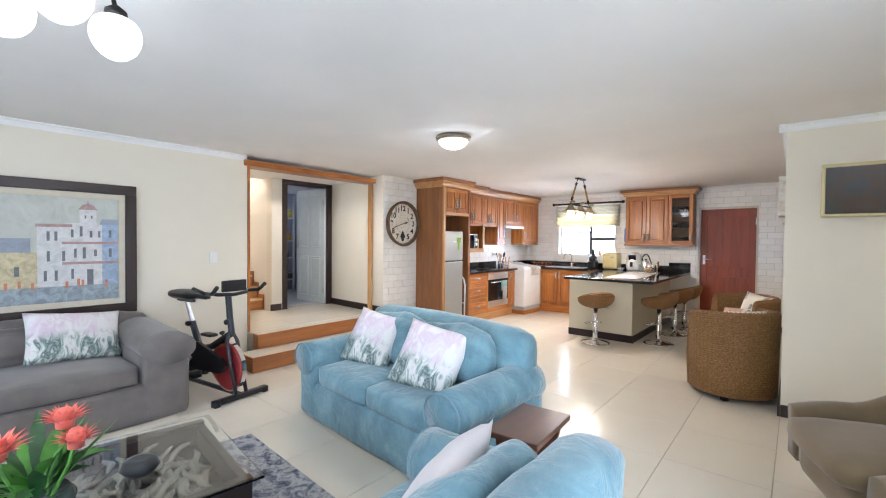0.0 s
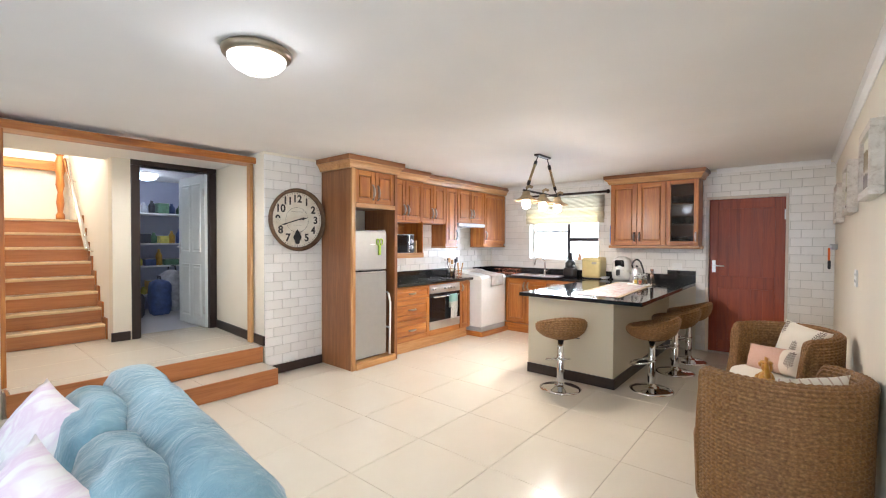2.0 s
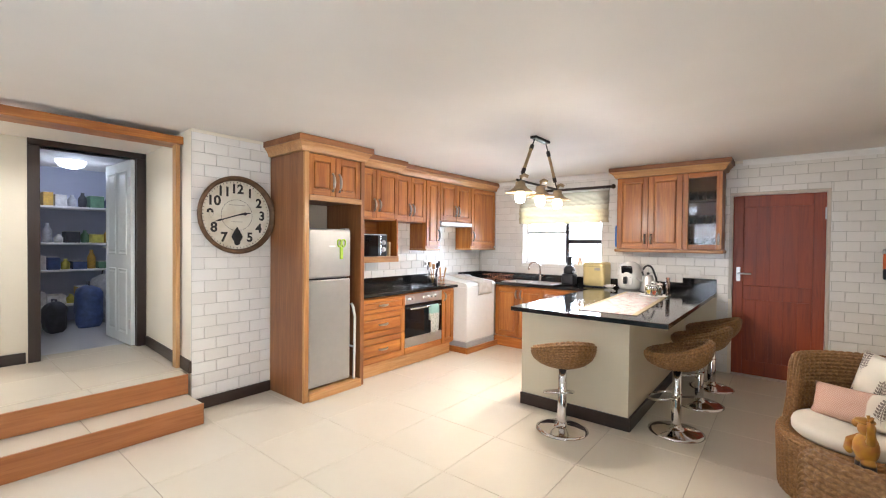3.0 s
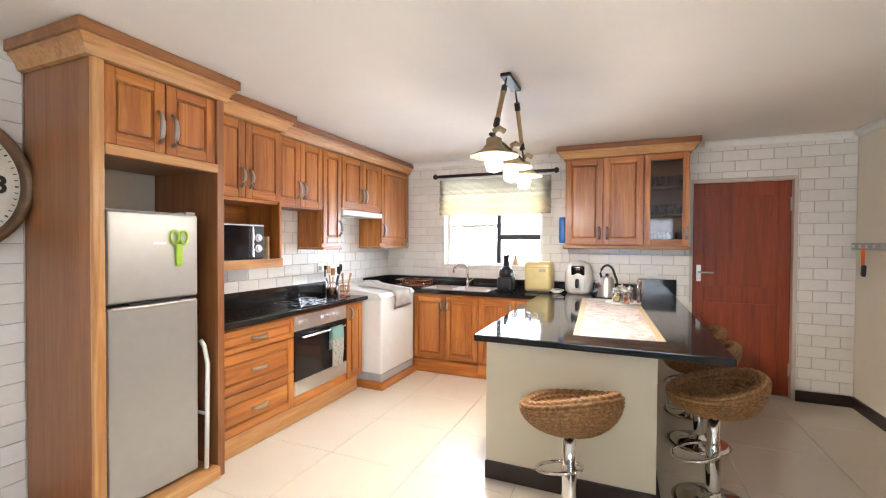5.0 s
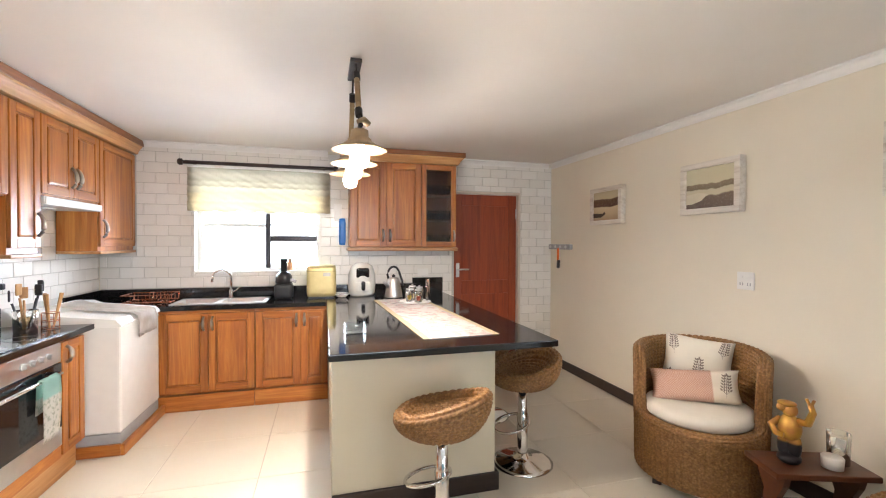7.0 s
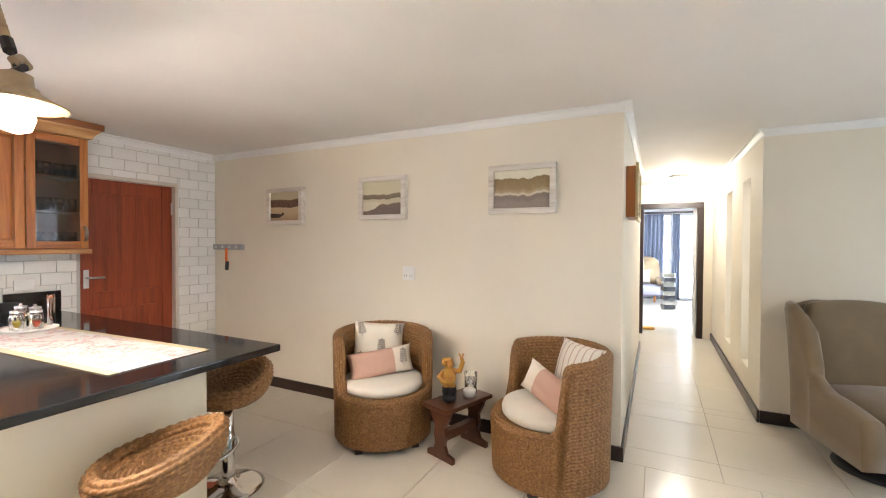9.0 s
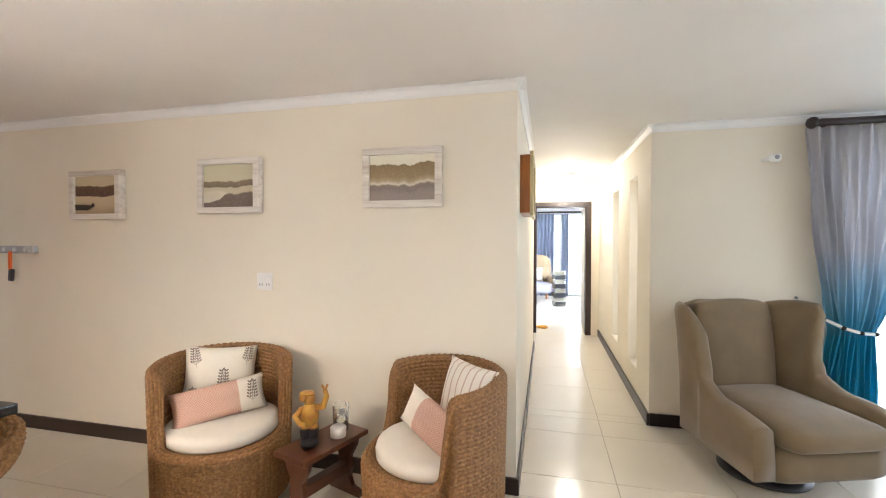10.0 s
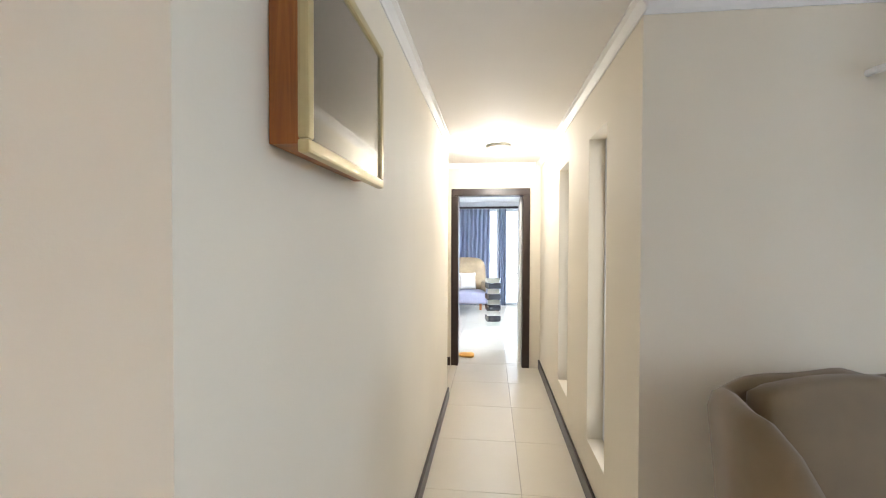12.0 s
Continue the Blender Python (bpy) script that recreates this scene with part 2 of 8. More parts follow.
def tube(bm, pts, r, segs=8, closed=False):
    pts = [Vector(p) for p in pts]
    n = len(pts)
    rings = []
    for i, p in enumerate(pts):
        a = pts[(i - 1) % n] if closed or i else p
        b = pts[(i + 1) % n] if closed or i < n - 1 else p
        d = (b - a).normalized()
        u = d.cross(Vector((0, 0, 1)) if abs(d.z) < 0.95 else Vector((1, 0, 0))).normalized()
        w = d.cross(u)
        k = r[i] if isinstance(r, (list, tuple)) else r
        rings.append([bm.verts.new(p + (u * math.cos(6.28319 * j / segs) + w * math.sin(6.28319 * j / segs)) * k) for j in range(segs)])
    for i in range(n if closed else n - 1):
        a, b = rings[i], rings[(i + 1) % n]
        for j in range(segs):
            bm.faces.new((a[j], a[(j + 1) % segs], b[(j + 1) % segs], b[j]))
    if not closed:
        bm.faces.new(rings[0][::-1])
        bm.faces.new(rings[-1])
    return bm


def soft(bm, sx, sy, sz, r, m=None, puff=0.0, n=8, lump=0.0):
    """A rounded, slightly swollen box of half sizes sx, sy, sz about its centre."""
    out = bmesh.ops.create_cube(bm, size=2)
    vs = out["verts"]
    es = list({e for v in vs for e in v.link_edges})
    bmesh.ops.subdivide_edges(bm, edges=es, cuts=n, use_grid_fill=True)
    vs = list(bm.verts)
    h = Vector((sx, sy, sz))
    r = min(r, sx, sy, sz)
    for v in vs:
        c = v.co.copy()
        p = Vector((c.x * sx, c.y * sy, c.z * sz))
        q = Vector([max(-(h[i] - r), min(h[i] - r, p[i])) for i in range(3)])
        d = p - q
        if d.length > 1e-6:
            p = q + d.normalized() * r
        if puff:
            e = [1 - c[i] * c[i] for i in range(3)]
            p += Vector((c.x * e[1] * e[2], c.y * e[0] * e[2], c.z * e[0] * e[1])) * puff
        if lump:
            p += Vector(noise.noise_vector(p * 6)) * lump
        v.co = p
    if m is not None:
        bmesh.ops.transform(bm, matrix=m, verts=vs)
    return bm


def pillow(w, h, t, n=14, seed=0):
    """A stuffed square cushion standing in the xz plane, its foot at z = 0."""
    bm = bmesh.new()
    for side in (1, -1):
        g = []
        for i in range(n + 1):
            row = []
            for j in range(n + 1):
                u, v = 2 * i / n - 1, 2 * j / n - 1
                pinch = 1 - 0.09 * (1 - u * u) * abs(v) ** 3 * 0.7
                pinch2 = 1 - 0.09 * (1 - v * v) * abs(u) ** 3 * 0.7
                d = t * 0.5 * max(0.0, (1 - abs(u) ** 2.6) * (1 - abs(v) ** 2.6)) ** 0.55
                w2 = noise.noise(Vector((u * 2 + seed, v * 2, side))) * 0.012
                row.append(bm.verts.new((u * w / 2 * pinch2, side * (d + 0.002) + w2 * (1 - max(abs(u), abs(v))), h / 2 + v * h / 2 * pinch)))
            g.append(row)
        for i in range(n):
            for j in range(n):
                f = (g[i][j], g[i + 1][j], g[i + 1][j + 1], g[i][j + 1])
                bm.faces.new(f if side < 0 else f[::-1])
    bmesh.ops.remove_doubles(bm, verts=bm.verts, dist=0.0045)
    return bm


def sprig_print(cushion, w, h, t, spots, mat, n=14, seed=0):
    """Printed leaf sprigs that follow the front of a pillow of the same sizes; spots: (u, v, height, tilt)."""
    def at(u, v):
        u, v = max(-0.97, min(0.97, u)), max(-0.97, min(0.97, v))
        pinch = 1 - 0.09 * (1 - u * u) * abs(v) ** 3 * 0.7
        pinch2 = 1 - 0.09 * (1 - v * v) * abs(u) ** 3 * 0.7
        d = t * 0.5 * max(0.0, (1 - abs(u) ** 2.6) * (1 - abs(v) ** 2.6)) ** 0.55
        w2 = noise.noise(Vector((u * 2 + seed, v * 2, -1))) * 0.012
        return Vector((u * w / 2 * pinch2, -(d + 0.0045) + w2 * (1 - max(abs(u), abs(v))), h / 2 + v * h / 2 * pinch))
    for u0, v0, size, tilt in spots:
        bm = B()
        ct, st = math.cos(radians(tilt)), math.sin(radians(tilt))

        def spot(a, b):
            x, y = (a * ct - b * st) * size, (a * st + b * ct) * size
            return at(u0 + x * 2 / w, v0 + y * 2 / h)

        def leaf(a, b, ang, ln, wd):
            ca, sa = math.cos(ang), math.sin(ang)
            ring = [bm.verts.new(spot(a + ca * ln * p - sa * wd * q, b + sa * ln * p + ca * wd * q)) for p, q in ((0, 0), (0.3, 0.8), (0.65, 0.75), (1, 0), (0.65, -0.75), (0.3, -0.8))]
            bm.faces.new(ring)
        leaf(0, -0.5, 1.5708, 1.0, 0.018)
        for k in range(6):
            b = -0.30 + 0.13 * k
            ln = 0.30 - 0.028 * k
            for sg in (-1, 1):
                leaf(0, b, 1.5708 - sg * 0.95, ln * 0.75, 0.012)
                leaf(sg * ln * 0.45, b + ln * 0.40, 1.5708 - sg * 0.9, 0.15, 0.045)
                leaf(sg * ln * 0.25, b + ln * 0.30, 1.5708 - sg * 0.2, 0.13, 0.040)
        leaf(0, 0.44, 1.5708, 0.16, 0.05)
        part("sprig_print", bm, mat, cushion, "brown printed sprig")


def prism(bm, outline, a, b, axis):
    """Extrudes a closed 2D outline from a to b along axis (0, 1, 2)."""
    def at(p, k):
        q = [p[0], p[1]]
        q.insert(axis, k)
        return q
    lo = [bm.verts.new(at(p, a)) for p in outline]
    hi = [bm.verts.new(at(p, b)) for p in outline]
    n = len(outline)
    for i in range(n):
        bm.faces.new((lo[i], lo[(i + 1) % n], hi[(i + 1) % n], hi[i]))
    bm.faces.new(lo[::-1])
    bm.faces.new(hi)
    bmesh.ops.recalc_face_normals(bm, faces=bm.faces)
    return bm


def text_mesh(body, size, depth=0.001, align="CENTER", bold=0.0):
    cu = bpy.data.curves.new("text", "FONT")
    cu.body, cu.size, cu.extrude, cu.align_x, cu.align_y = body, size, depth, align, "CENTER"
    cu.offset = bold
    ob = new("text", cu)
    me = bpy.data.meshes.new_from_object(ob.evaluated_get(bpy.context.evaluated_depsgraph_get()))
    bpy.data.objects.remove(ob)
    bm = bmesh.new()
    bm.from_mesh(me)
    bpy.data.meshes.remove(me)
    return bm


# ---- the setting ----
H = 2.40
LX, KX, NY, EX, RX = -4.88, -4.67, 7.96, 0.0, 1.205   # left wall, kitchen wall, window wall, picture wall, return wall
CN, CS, EW = 3.80, 2.825, 4.55                        # corridor's two sides and end
SY = -3.2


def wall(name, boxes, mat=None, label="", cat="wall"):
    bm = B()
    for b in boxes:
        box(bm, *b)
    return solid(name, bm, mat or CREAM, label or "smooth cream painted plaster wall", cat, kind="structure")


floor_ob = solid("floor", one(-5.1, 9.7, SY - 0.2, 8.3, -0.12, -0.004), GROUT, "cream polished porcelain tile floor with thin joints", "floor", kind="structure")
ceil_bm = B()
box(ceil_bm, LX - 0.2, RX + 0.2, SY - 0.2, 8.3, H, H + 0.1)
box(ceil_bm, RX + 0.2, 9.7, 2.0, 6.0, H, H + 0.1)
ceiling = solid("ceiling", ceil_bm, WHITE, "plain off-white painted plaster ceiling", "ceiling", kind="structure")

wall("wall_west", [(LX - 0.2, LX, SY, 1.68, 0, H)])
wall("wall_kitchen", [(KX - 0.2, KX, 3.80, NY, 0, H)])
wall("wall_north", [(KX - 0.2, -3.87, NY, NY + 0.22, 0, H), (-2.695, -1.235, NY, NY + 0.22, 0, H), (-0.44, 0.0, NY, NY + 0.22, 0, H),
                    (-3.87, -2.695, NY, NY + 0.22, 0, 1.14), (-3.87, -2.695, NY, NY + 0.22, 2.15, H), (-1.235, -0.44, NY, NY + 0.22, 2.015, H)])
wall("wall_east", [(EX, EX + 0.2, CN + 0.15, NY + 0.22, 0, H), (EX, 3.48, CN, CN + 0.15, 0, H), (3.33, 3.48, CN + 0.15, 5.0, 0, H), (3.48, EW + 0.15, 5.0, 5.15, 0, H)])
niches = [(1.70, 2.09), (2.75, 3.185)]
side = [(RX, RX + 0.15, CS - 0.15, CS, 0, H), (RX + 0.15, niches[0][0], CS - 0.15, CS, 0, H), (niches[0][1], niches[1][0], CS - 0.15, CS, 0, H), (niches[1][1], EW, CS - 0.15, CS, 0, H)]
for a, b in niches:
    side += [(a, b, CS - 0.15, CS, 0, 0.31), (a, b, CS - 0.15, CS, 2.08, H)]
wall("wall_corridor_south", side, label="cream plaster corridor wall with two tall window slits")
wall("wall_corridor_end", [(EW, EW + 0.15, 3.785, 5.0, 0, H), (EW, EW + 0.15, 2.2, 3.025, 0, H), (EW, EW + 0.15, 3.025, 3.785, 2.025, H)])
wall("wall_return", [(RX, RX + 0.18, 1.60, CS - 0.15, 0, H), (RX, RX + 0.18, -1.2, 1.60, 2.2, H)])
wall("wall_return_rear", [(RX, RX + 0.18, SY, -1.2, 0, H)])
wall("wall_south", [(LX - 0.2, RX + 0.18, SY - 0.2, SY, 0, 0.7), (LX - 0.2, RX + 0.18, SY - 0.2, SY, 2.2, H), (LX - 0.2, -3.2, SY - 0.2, SY, 0.7, 2.2), (-0.4, RX + 0.18, SY - 0.2, SY, 0.7, 2.2)])
# far room
FARW = plaster("far_room_paint", (0.80, 0.79, 0.77))
# the opening at y = 2.05 is added, out of view, to let fill light in
wall("wall_far_room", [(EW + 0.15, 5.9, 2.05, 2.2, 0, H), (8.5, 9.7, 2.05, 2.2, 0, H), (5.9, 8.5, 2.05, 2.2, 0, 0.3), (5.9, 8.5, 2.05, 2.2, 2.25, H), (EW + 0.15, 9.7, 5.6, 5.75, 0, H), (9.5, 9.7, 2.2, 2.4, 0, H), (9.5, 9.7, 4.9, 5.6, 0, H), (9.5, 9.7, 2.4, 4.9, 2.25, H), (EW + 0.15, EW + 0.3, 5.15, 5.6, 0, H)], FARW, "white painted wall of the bright far room")

# raised entrance landing, stairs and store
LZ = 0.33
solid("wall_recess", prism(B(), [(-6.07, 3.71), (KX, 3.62), (KX, 3.80), (-6.07, 3.80)], 0, H, 2), CREAM, "smooth cream painted plaster wall", "wall", kind="structure")
wall("wall_store_front", [(-6.22, -6.07, 3.62, 4.4, 0, 3.4), (-6.22, -6.07, 2.62, 2.86, 0, 3.4), (-6.22, -6.07, 2.86, 3.62, 2.30, 3.4)])
wall("wall_stair_side", [(-8.4, -6.22, 2.62, 2.74, 0, 3.4)], STAIRWHITE)
wall("wall_stair", [(-8.55, -8.4, 1.4, 2.74, 0, 3.6), (-8.4, LX - 0.2, 1.48, 1.68, 0, 3.6), (-6.35, -6.22, 1.68, 2.62, 2.42, 3.4)], STAIRWHITE, "bright white painted stairwell wall")
solid("ceiling_landing", one(-6.35, LX - 0.2, 1.48, 4.0, H - 0.04, H + 0.06), WHITE, "white painted ceiling over the landing", "ceiling", kind="structure")
solid("ceiling_stair", one(-8.55, -6.22, 1.4, 2.74, 3.4, 3.5), WHITE, "white painted ceiling over the stairs", "ceiling", kind="structure")
wall("wall_store", [(-8.6, -8.45, 2.74, 4.4, 0, 2.6), (-8.6, -6.22, 4.4, 4.55, 0, 2.6)], STOREBLUE, "dim blue-grey painted store room wall")
solid("ceiling_store", one(-8.448, -6.222, 2.742, 4.398, 2.42, 2.52), WHITE, "white ceiling of the store room", "ceiling", kind="structure")
solid("floor_landing", one(-8.4, LX + 0.12, 1.68, 3.72, 0, LZ - 0.004), GROUT, "raised landing floor of cream polished tiles", "floor", kind="structure")
solid("floor_store", one(-8.45, -6.07, 2.74, 4.4, LZ - 0.1, LZ - 0.001), plain("store_screed", (0.45, 0.45, 0.47), 0.35), "pale grey store room floor", "floor", kind="structure")

# cornices
def cornice(name, a, b, nrm):
    """A small plaster cove between wall and ceiling from a to b; nrm points into the room."""
    a, b, nrm = Vector(a), Vector(b), Vector(nrm)
    bm = B()
    prof = [(0, 0), (0, -0.058), (0.006, -0.058), (0.010, -0.044), (0.026, -0.018), (0.042, -0.011), (0.042, -0.0)]
    ends = []
    for p in (a, b):
        ends.append([bm.verts.new(p + nrm * u + Vector((0, 0, v))) for u, v in prof])
    n = len(prof)
    for i in range(n):
        bm.faces.new((ends[0][i], ends[0][(i + 1) % n], ends[1][(i + 1) % n], ends[1][i]))
    bm.faces.new(ends[0])
    bm.faces.new(ends[1][::-1])
    bmesh.ops.recalc_face_normals(bm, faces=bm.faces)
    return solid(name, bm, CORNICE, "white plaster cornice under the ceiling", "cornice", kind="structure")


cornice("cornice_west", (LX + 0.001, SY, H - 0.001), (LX + 0.001, 1.66, H - 0.001), (1, 0, 0))
cornice("cornice_east", (EX - 0.001, CN - 0.05, H - 0.001), (EX - 0.001, NY, H - 0.001), (-1, 0, 0))
cornice("cornice_north", (-1.15, NY - 0.012, H - 0.001), (-0.05, NY - 0.012, H - 0.001), (0, -1, 0))
cornice("cornice_north_window", (-4.3, NY - 0.012, H - 0.001), (-2.62, NY - 0.012, H - 0.001), (0, -1, 0))
cornice("cornice_corridor_north", (EX - 0.05, CN - 0.001, H - 0.001), (3.48, CN - 0.001, H - 0.001), (0, -1, 0))
cornice("cornice_corridor_south", (RX - 0.05, CS + 0.001, H - 0.001), (EW, CS + 0.001, H - 0.001), (0, 1, 0))
cornice("cornice_corridor_end", (EW - 0.001, CS + 0.06, H - 0.001), (EW - 0.001, 5.0, H - 0.001), (-1, 0, 0))
cornice("cornice_return", (RX - 0.001, SY, H - 0.001), (RX - 0.001, CS, H - 0.001), (-1, 0, 0))


def skirting(name, x0, x1, y0, y1, z=0.0, h=0.10):
    bm = one(x0, x1, y0, y1, z + 0.001, z + h, 0.005)
    solid(name, bm, DARKW[0 if x1 - x0 > y1 - y0 else 1], "dark brown stained timber skirting board", "skirting", kind="structure")


skirting("baseboard_west", LX + 0.001, LX + 0.02, SY, 1.46)
skirting("baseboard_clock", KX + 0.011, KX + 0.03, 3.60, 4.32)
skirting("baseboard_east", EX - 0.02, EX - 0.001, CN - 0.02, NY - 0.02)
skirting("baseboard_north", -0.414, -0.02, NY - 0.032, NY - 0.012)
skirting("baseboard_corridor_north", EX, 3.49, CN - 0.02, CN - 0.001)
skirting("baseboard_corridor_south", RX - 0.018, EW, CS + 0.001, CS + 0.02)
skirting("baseboard_corridor_end", EW - 0.02, EW - 0.001, 3.875, 5.0)
skirting("baseboard_return", RX - 0.02, RX - 0.001, 1.62, CS - 0.001)
solid("baseboard_recess", prism(B(), [(-6.05, 3.69), (KX + 0.02, 3.60), (KX + 0.02, 3.618), (-6.05, 3.707)], LZ + 0.001, LZ + 0.10, 2), DARKW[0], "dark brown stained timber skirting board", "skirting", kind="structure")
skirting("baseboard_landing", -6.069, -6.05, 2.60, 2.775, LZ)

# timber-edged steps up to the landing
def step(name, x0, x1, y0, y1, z0, z1, tile0):
    t = thing(name, pose(0, 0, 0), "step with a varnished orange timber riser and tiled tread", "step", kind="structure")
    part("core", one(x0 + 0.01, x1 - 0.022, y0 + 0.02, y1 - 0.005, z0 + 0.001, z1 - 0.012), GROUT, t)
    part("riser", one(x1 - 0.02, x1, y0, y1, z0 + 0.002, z1, 0.003), STEPW, t, "varnished timber riser")
    part("side_board", one(x0, x1 - 0.021, y0, y0 + 0.018, z0 + 0.002, z1, 0.003), WOOD[0], t)
    for k in range(3):
        a = y0 + 0.02 + k * (y1 - y0 - 0.02) / 3
        part("tread_tile", one(x0 + 0.01, x1 - 0.023, a + 0.002, a + (y1 - y0 - 0.02) / 3 - 0.002, z1 - 0.012, z1 - 0.002, 0.002), FLOORT, t)


step("step_lower", -4.66, -4.32, 1.47, 3.585, 0, 0.165, 0)
step("step_upper", LX + 0.05, -4.64, 1.69, 3.59, 0.166, LZ, 0)
t = thing("staircase", pose(0, 0, 0), "steep staircase with varnished orange timber risers and pale treads", "staircase", kind="structure")
TREAD = plain("stair_tread", (0.66, 0.48, 0.27), 0.18)
for k in range(8):
    x = -6.32 - 0.165 * k
    z = LZ + 0.1725 * k
    part("riser", one(x - 0.02, x, 1.69, 2.60, z + 0.001, z + 0.141, 0.003), STEPW, t)
    part("tread", one((x - 0.165 if k < 7 else -8.4), x + 0.016, 1.69, 2.60, z + 0.142, z + 0.1725, 0.006), TREAD, t)
    part("string_block", one(x - 0.165, x + 0.03, 2.60, 2.618, z - 0.02 if k else z, z + 0.235, 0.003), WOOD[2], t)
t = thing("handrail", pose(0, 0, 0), "polished chrome stair handrail on the wall", "handrail")
part("rail", tube(B(), [(-6.9, 2.55, 1.34), (-8.15, 2.55, 2.57)], 0.026, 12), CHROME, t, smooth=True)
for x in (-6.95, -7.9):
    z = 1.34 + (-6.9 - x) * 0.985
    part("bracket", tube(B(), [(x, 2.62, z - 0.08), (x, 2.56, z - 0.06), (x, 2.55, z - 0.01)], 0.009), CHROME, t)
t = thing("carved_post", pose(-8.22, 2.50, 1.7135), "carved reddish timber newel post at the stair head", "newel post")
part("shaft", lathe(B(), [(0, 0), (0.05, 0), (0.05, 0.08), (0.03, 0.12), (0.045, 0.25), (0.03, 0.4), (0.05, 0.5), (0.04, 0.62), (0.055, 0.70), (0.05, 0.82), (0.03, 0.9), (0, 0.93)], 16), WOOD[2], t, smooth=True)
part("cap", lathe(B(), [(0.03, 0.9), (0.06, 0.94), (0.06, 0.98), (0, 1.0)], 16), WOOD[2], t)
solid("stair_beam", one(-8.4, -8.33, 1.68, 2.62, 2.42, 2.55, 0.004), WOOD[1], "varnished timber beam across the stairwell", "beam", kind="structure")
# timber lining of the opening
t = thing("opening_trim", pose(0, 0, 0), "varnished orange timber lining round the wide opening", "trim", kind="structure")
part("head_beam", one(LX - 0.21, LX + 0.03, 1.64, 3.63, 2.285, 2.352, 0.008), WOOD[1], t)
part("jamb_board", one(LX - 0.10, LX - 0.02, 3.585, 3.619, LZ, 2.29, 0.004), PALE[2], t)
part("jamb_board", one(LX - 0.12, LX + 0.012, 1.681, 1.71, LZ, 2.29, 0.004), WOOD[2], t)

# ---- doors and windows ----
def door_frame(t, axis, at, thick, a, b, z0, z1, w=0.085, proud=0.015):
    """A dark door surround in a wall of the plane axis = at; a..b are its outer edges."""
    def bx(p, q, lo, hi):
        c = (at - proud, at + thick + proud)
        return one(*c, p, q, lo, hi, 0.005) if axis == 0 else one(p, q, *c, lo, hi, 0.005)
    k = 1 if axis == 0 else 0
    part("jamb", bx(a, a + w, z0, z1 - w - 0.001), DARKW[2], t)
    part("jamb", bx(b - w, b, z0, z1 - w - 0.001), DARKW[2], t)
    part("head", bx(a, b, z1 - w, z1), DARKW[k], t)


t = thing("door_store_frame", pose(0, 0, 0), "dark brown timber door surround to the store", "door frame", kind="structure")
door_frame(t, 0, -6.22, 0.15, 2.79, 3.70, LZ, 2.385)


def panel_leaf(bm_mat, t, w, h, th, panels, mat):
    """A door leaf in local xz, hinge at x = 0, with raised fielded panels on both faces."""
    part("leaf", one(0, w, -th / 2, th / 2, 0, h, 0.003), mat, t)
    for x0, x1, z0, z1 in panels:
        for s in (-1, 1):
            bm = B()
            y = s * th / 2
            o = [(x0, z0), (x1, z0), (x1, z1), (x0, z1)]
            f = 0.03
            i = [(x0 + f, z0 + f), (x1 - f, z0 + f), (x1 - f, z1 - f), (x0 + f, z1 - f)]
            vo = [bm.verts.new((p[0], y + s * 0.001, p[1])) for p in o]
            vm = [bm.verts.new((p[0] + (0.008 if p[0] == x0 else -0.008), y + s * 0.009, p[1] + (0.008 if p[1] == z0 else -0.008))) for p in o]
            vi = [bm.verts.new((p[0], y + s * 0.002, p[1])) for p in i]
            vt = [bm.verts.new((p[0] + (0.02 if k in (0, 3) else -0.02), y + s * 0.007, p[1] + (0.02 if k < 2 else -0.02))) for k, p in enumerate(i)]
            for A_, B_ in ((vo, vm), (vm, vi), (vi, vt)):
                for k in range(4):
                    bm.faces.new((A_[k], A_[(k + 1) % 4], B_[(k + 1) % 4], B_[k]))
            bm.faces.new(vt)
            bmesh.ops.recalc_face_normals(bm, faces=bm.faces)
            part("panel", bm, mat, t)


def lever(t, x, z, y, s, sx, name="door_handle"):
    h = part(name, one(x - 0.02, x + 0.02, min(y, y + s * 0.008), max(y, y + s * 0.008), z - 0.09, z + 0.07, 0.003), STEEL, t, "brushed steel lever handle")
    part("lever", tube(B(), [(x, y, z), (x, y + s * 0.045, z), (x + sx * 0.02, y + s * 0.05, z), (x + sx * 0.12, y + s * 0.05, z)], 0.009), STEEL, h, smooth=True)


WDOOR = plain("white_door_paint", (0.70, 0.74, 0.73), 0.4, 0, 0.03)
t = thing("door_store", pose(-6.10, 3.592, LZ + 0.01, 0, 0, 182), "pale painted four-panel store door standing open", "door", kind="structure")
panel_leaf(None, t, 0.80, 1.95, 0.038, [(0.10, 0.36, 0.10, 0.80), (0.44, 0.70, 0.10, 0.80), (0.10, 0.36, 0.95, 1.85), (0.44, 0.70, 0.95, 1.85)], WDOOR)
lever(t, 0.74, 1.02, 0.019, 1, -1)
lever(t, 0.74, 1.02, -0.019, -1, -1)
for z in (0.22, 1.72):
    part("hinge", one(-0.012, 0.05, 0.019, 0.026, z - 0.05, z + 0.05, 0.002), STEEL, t)

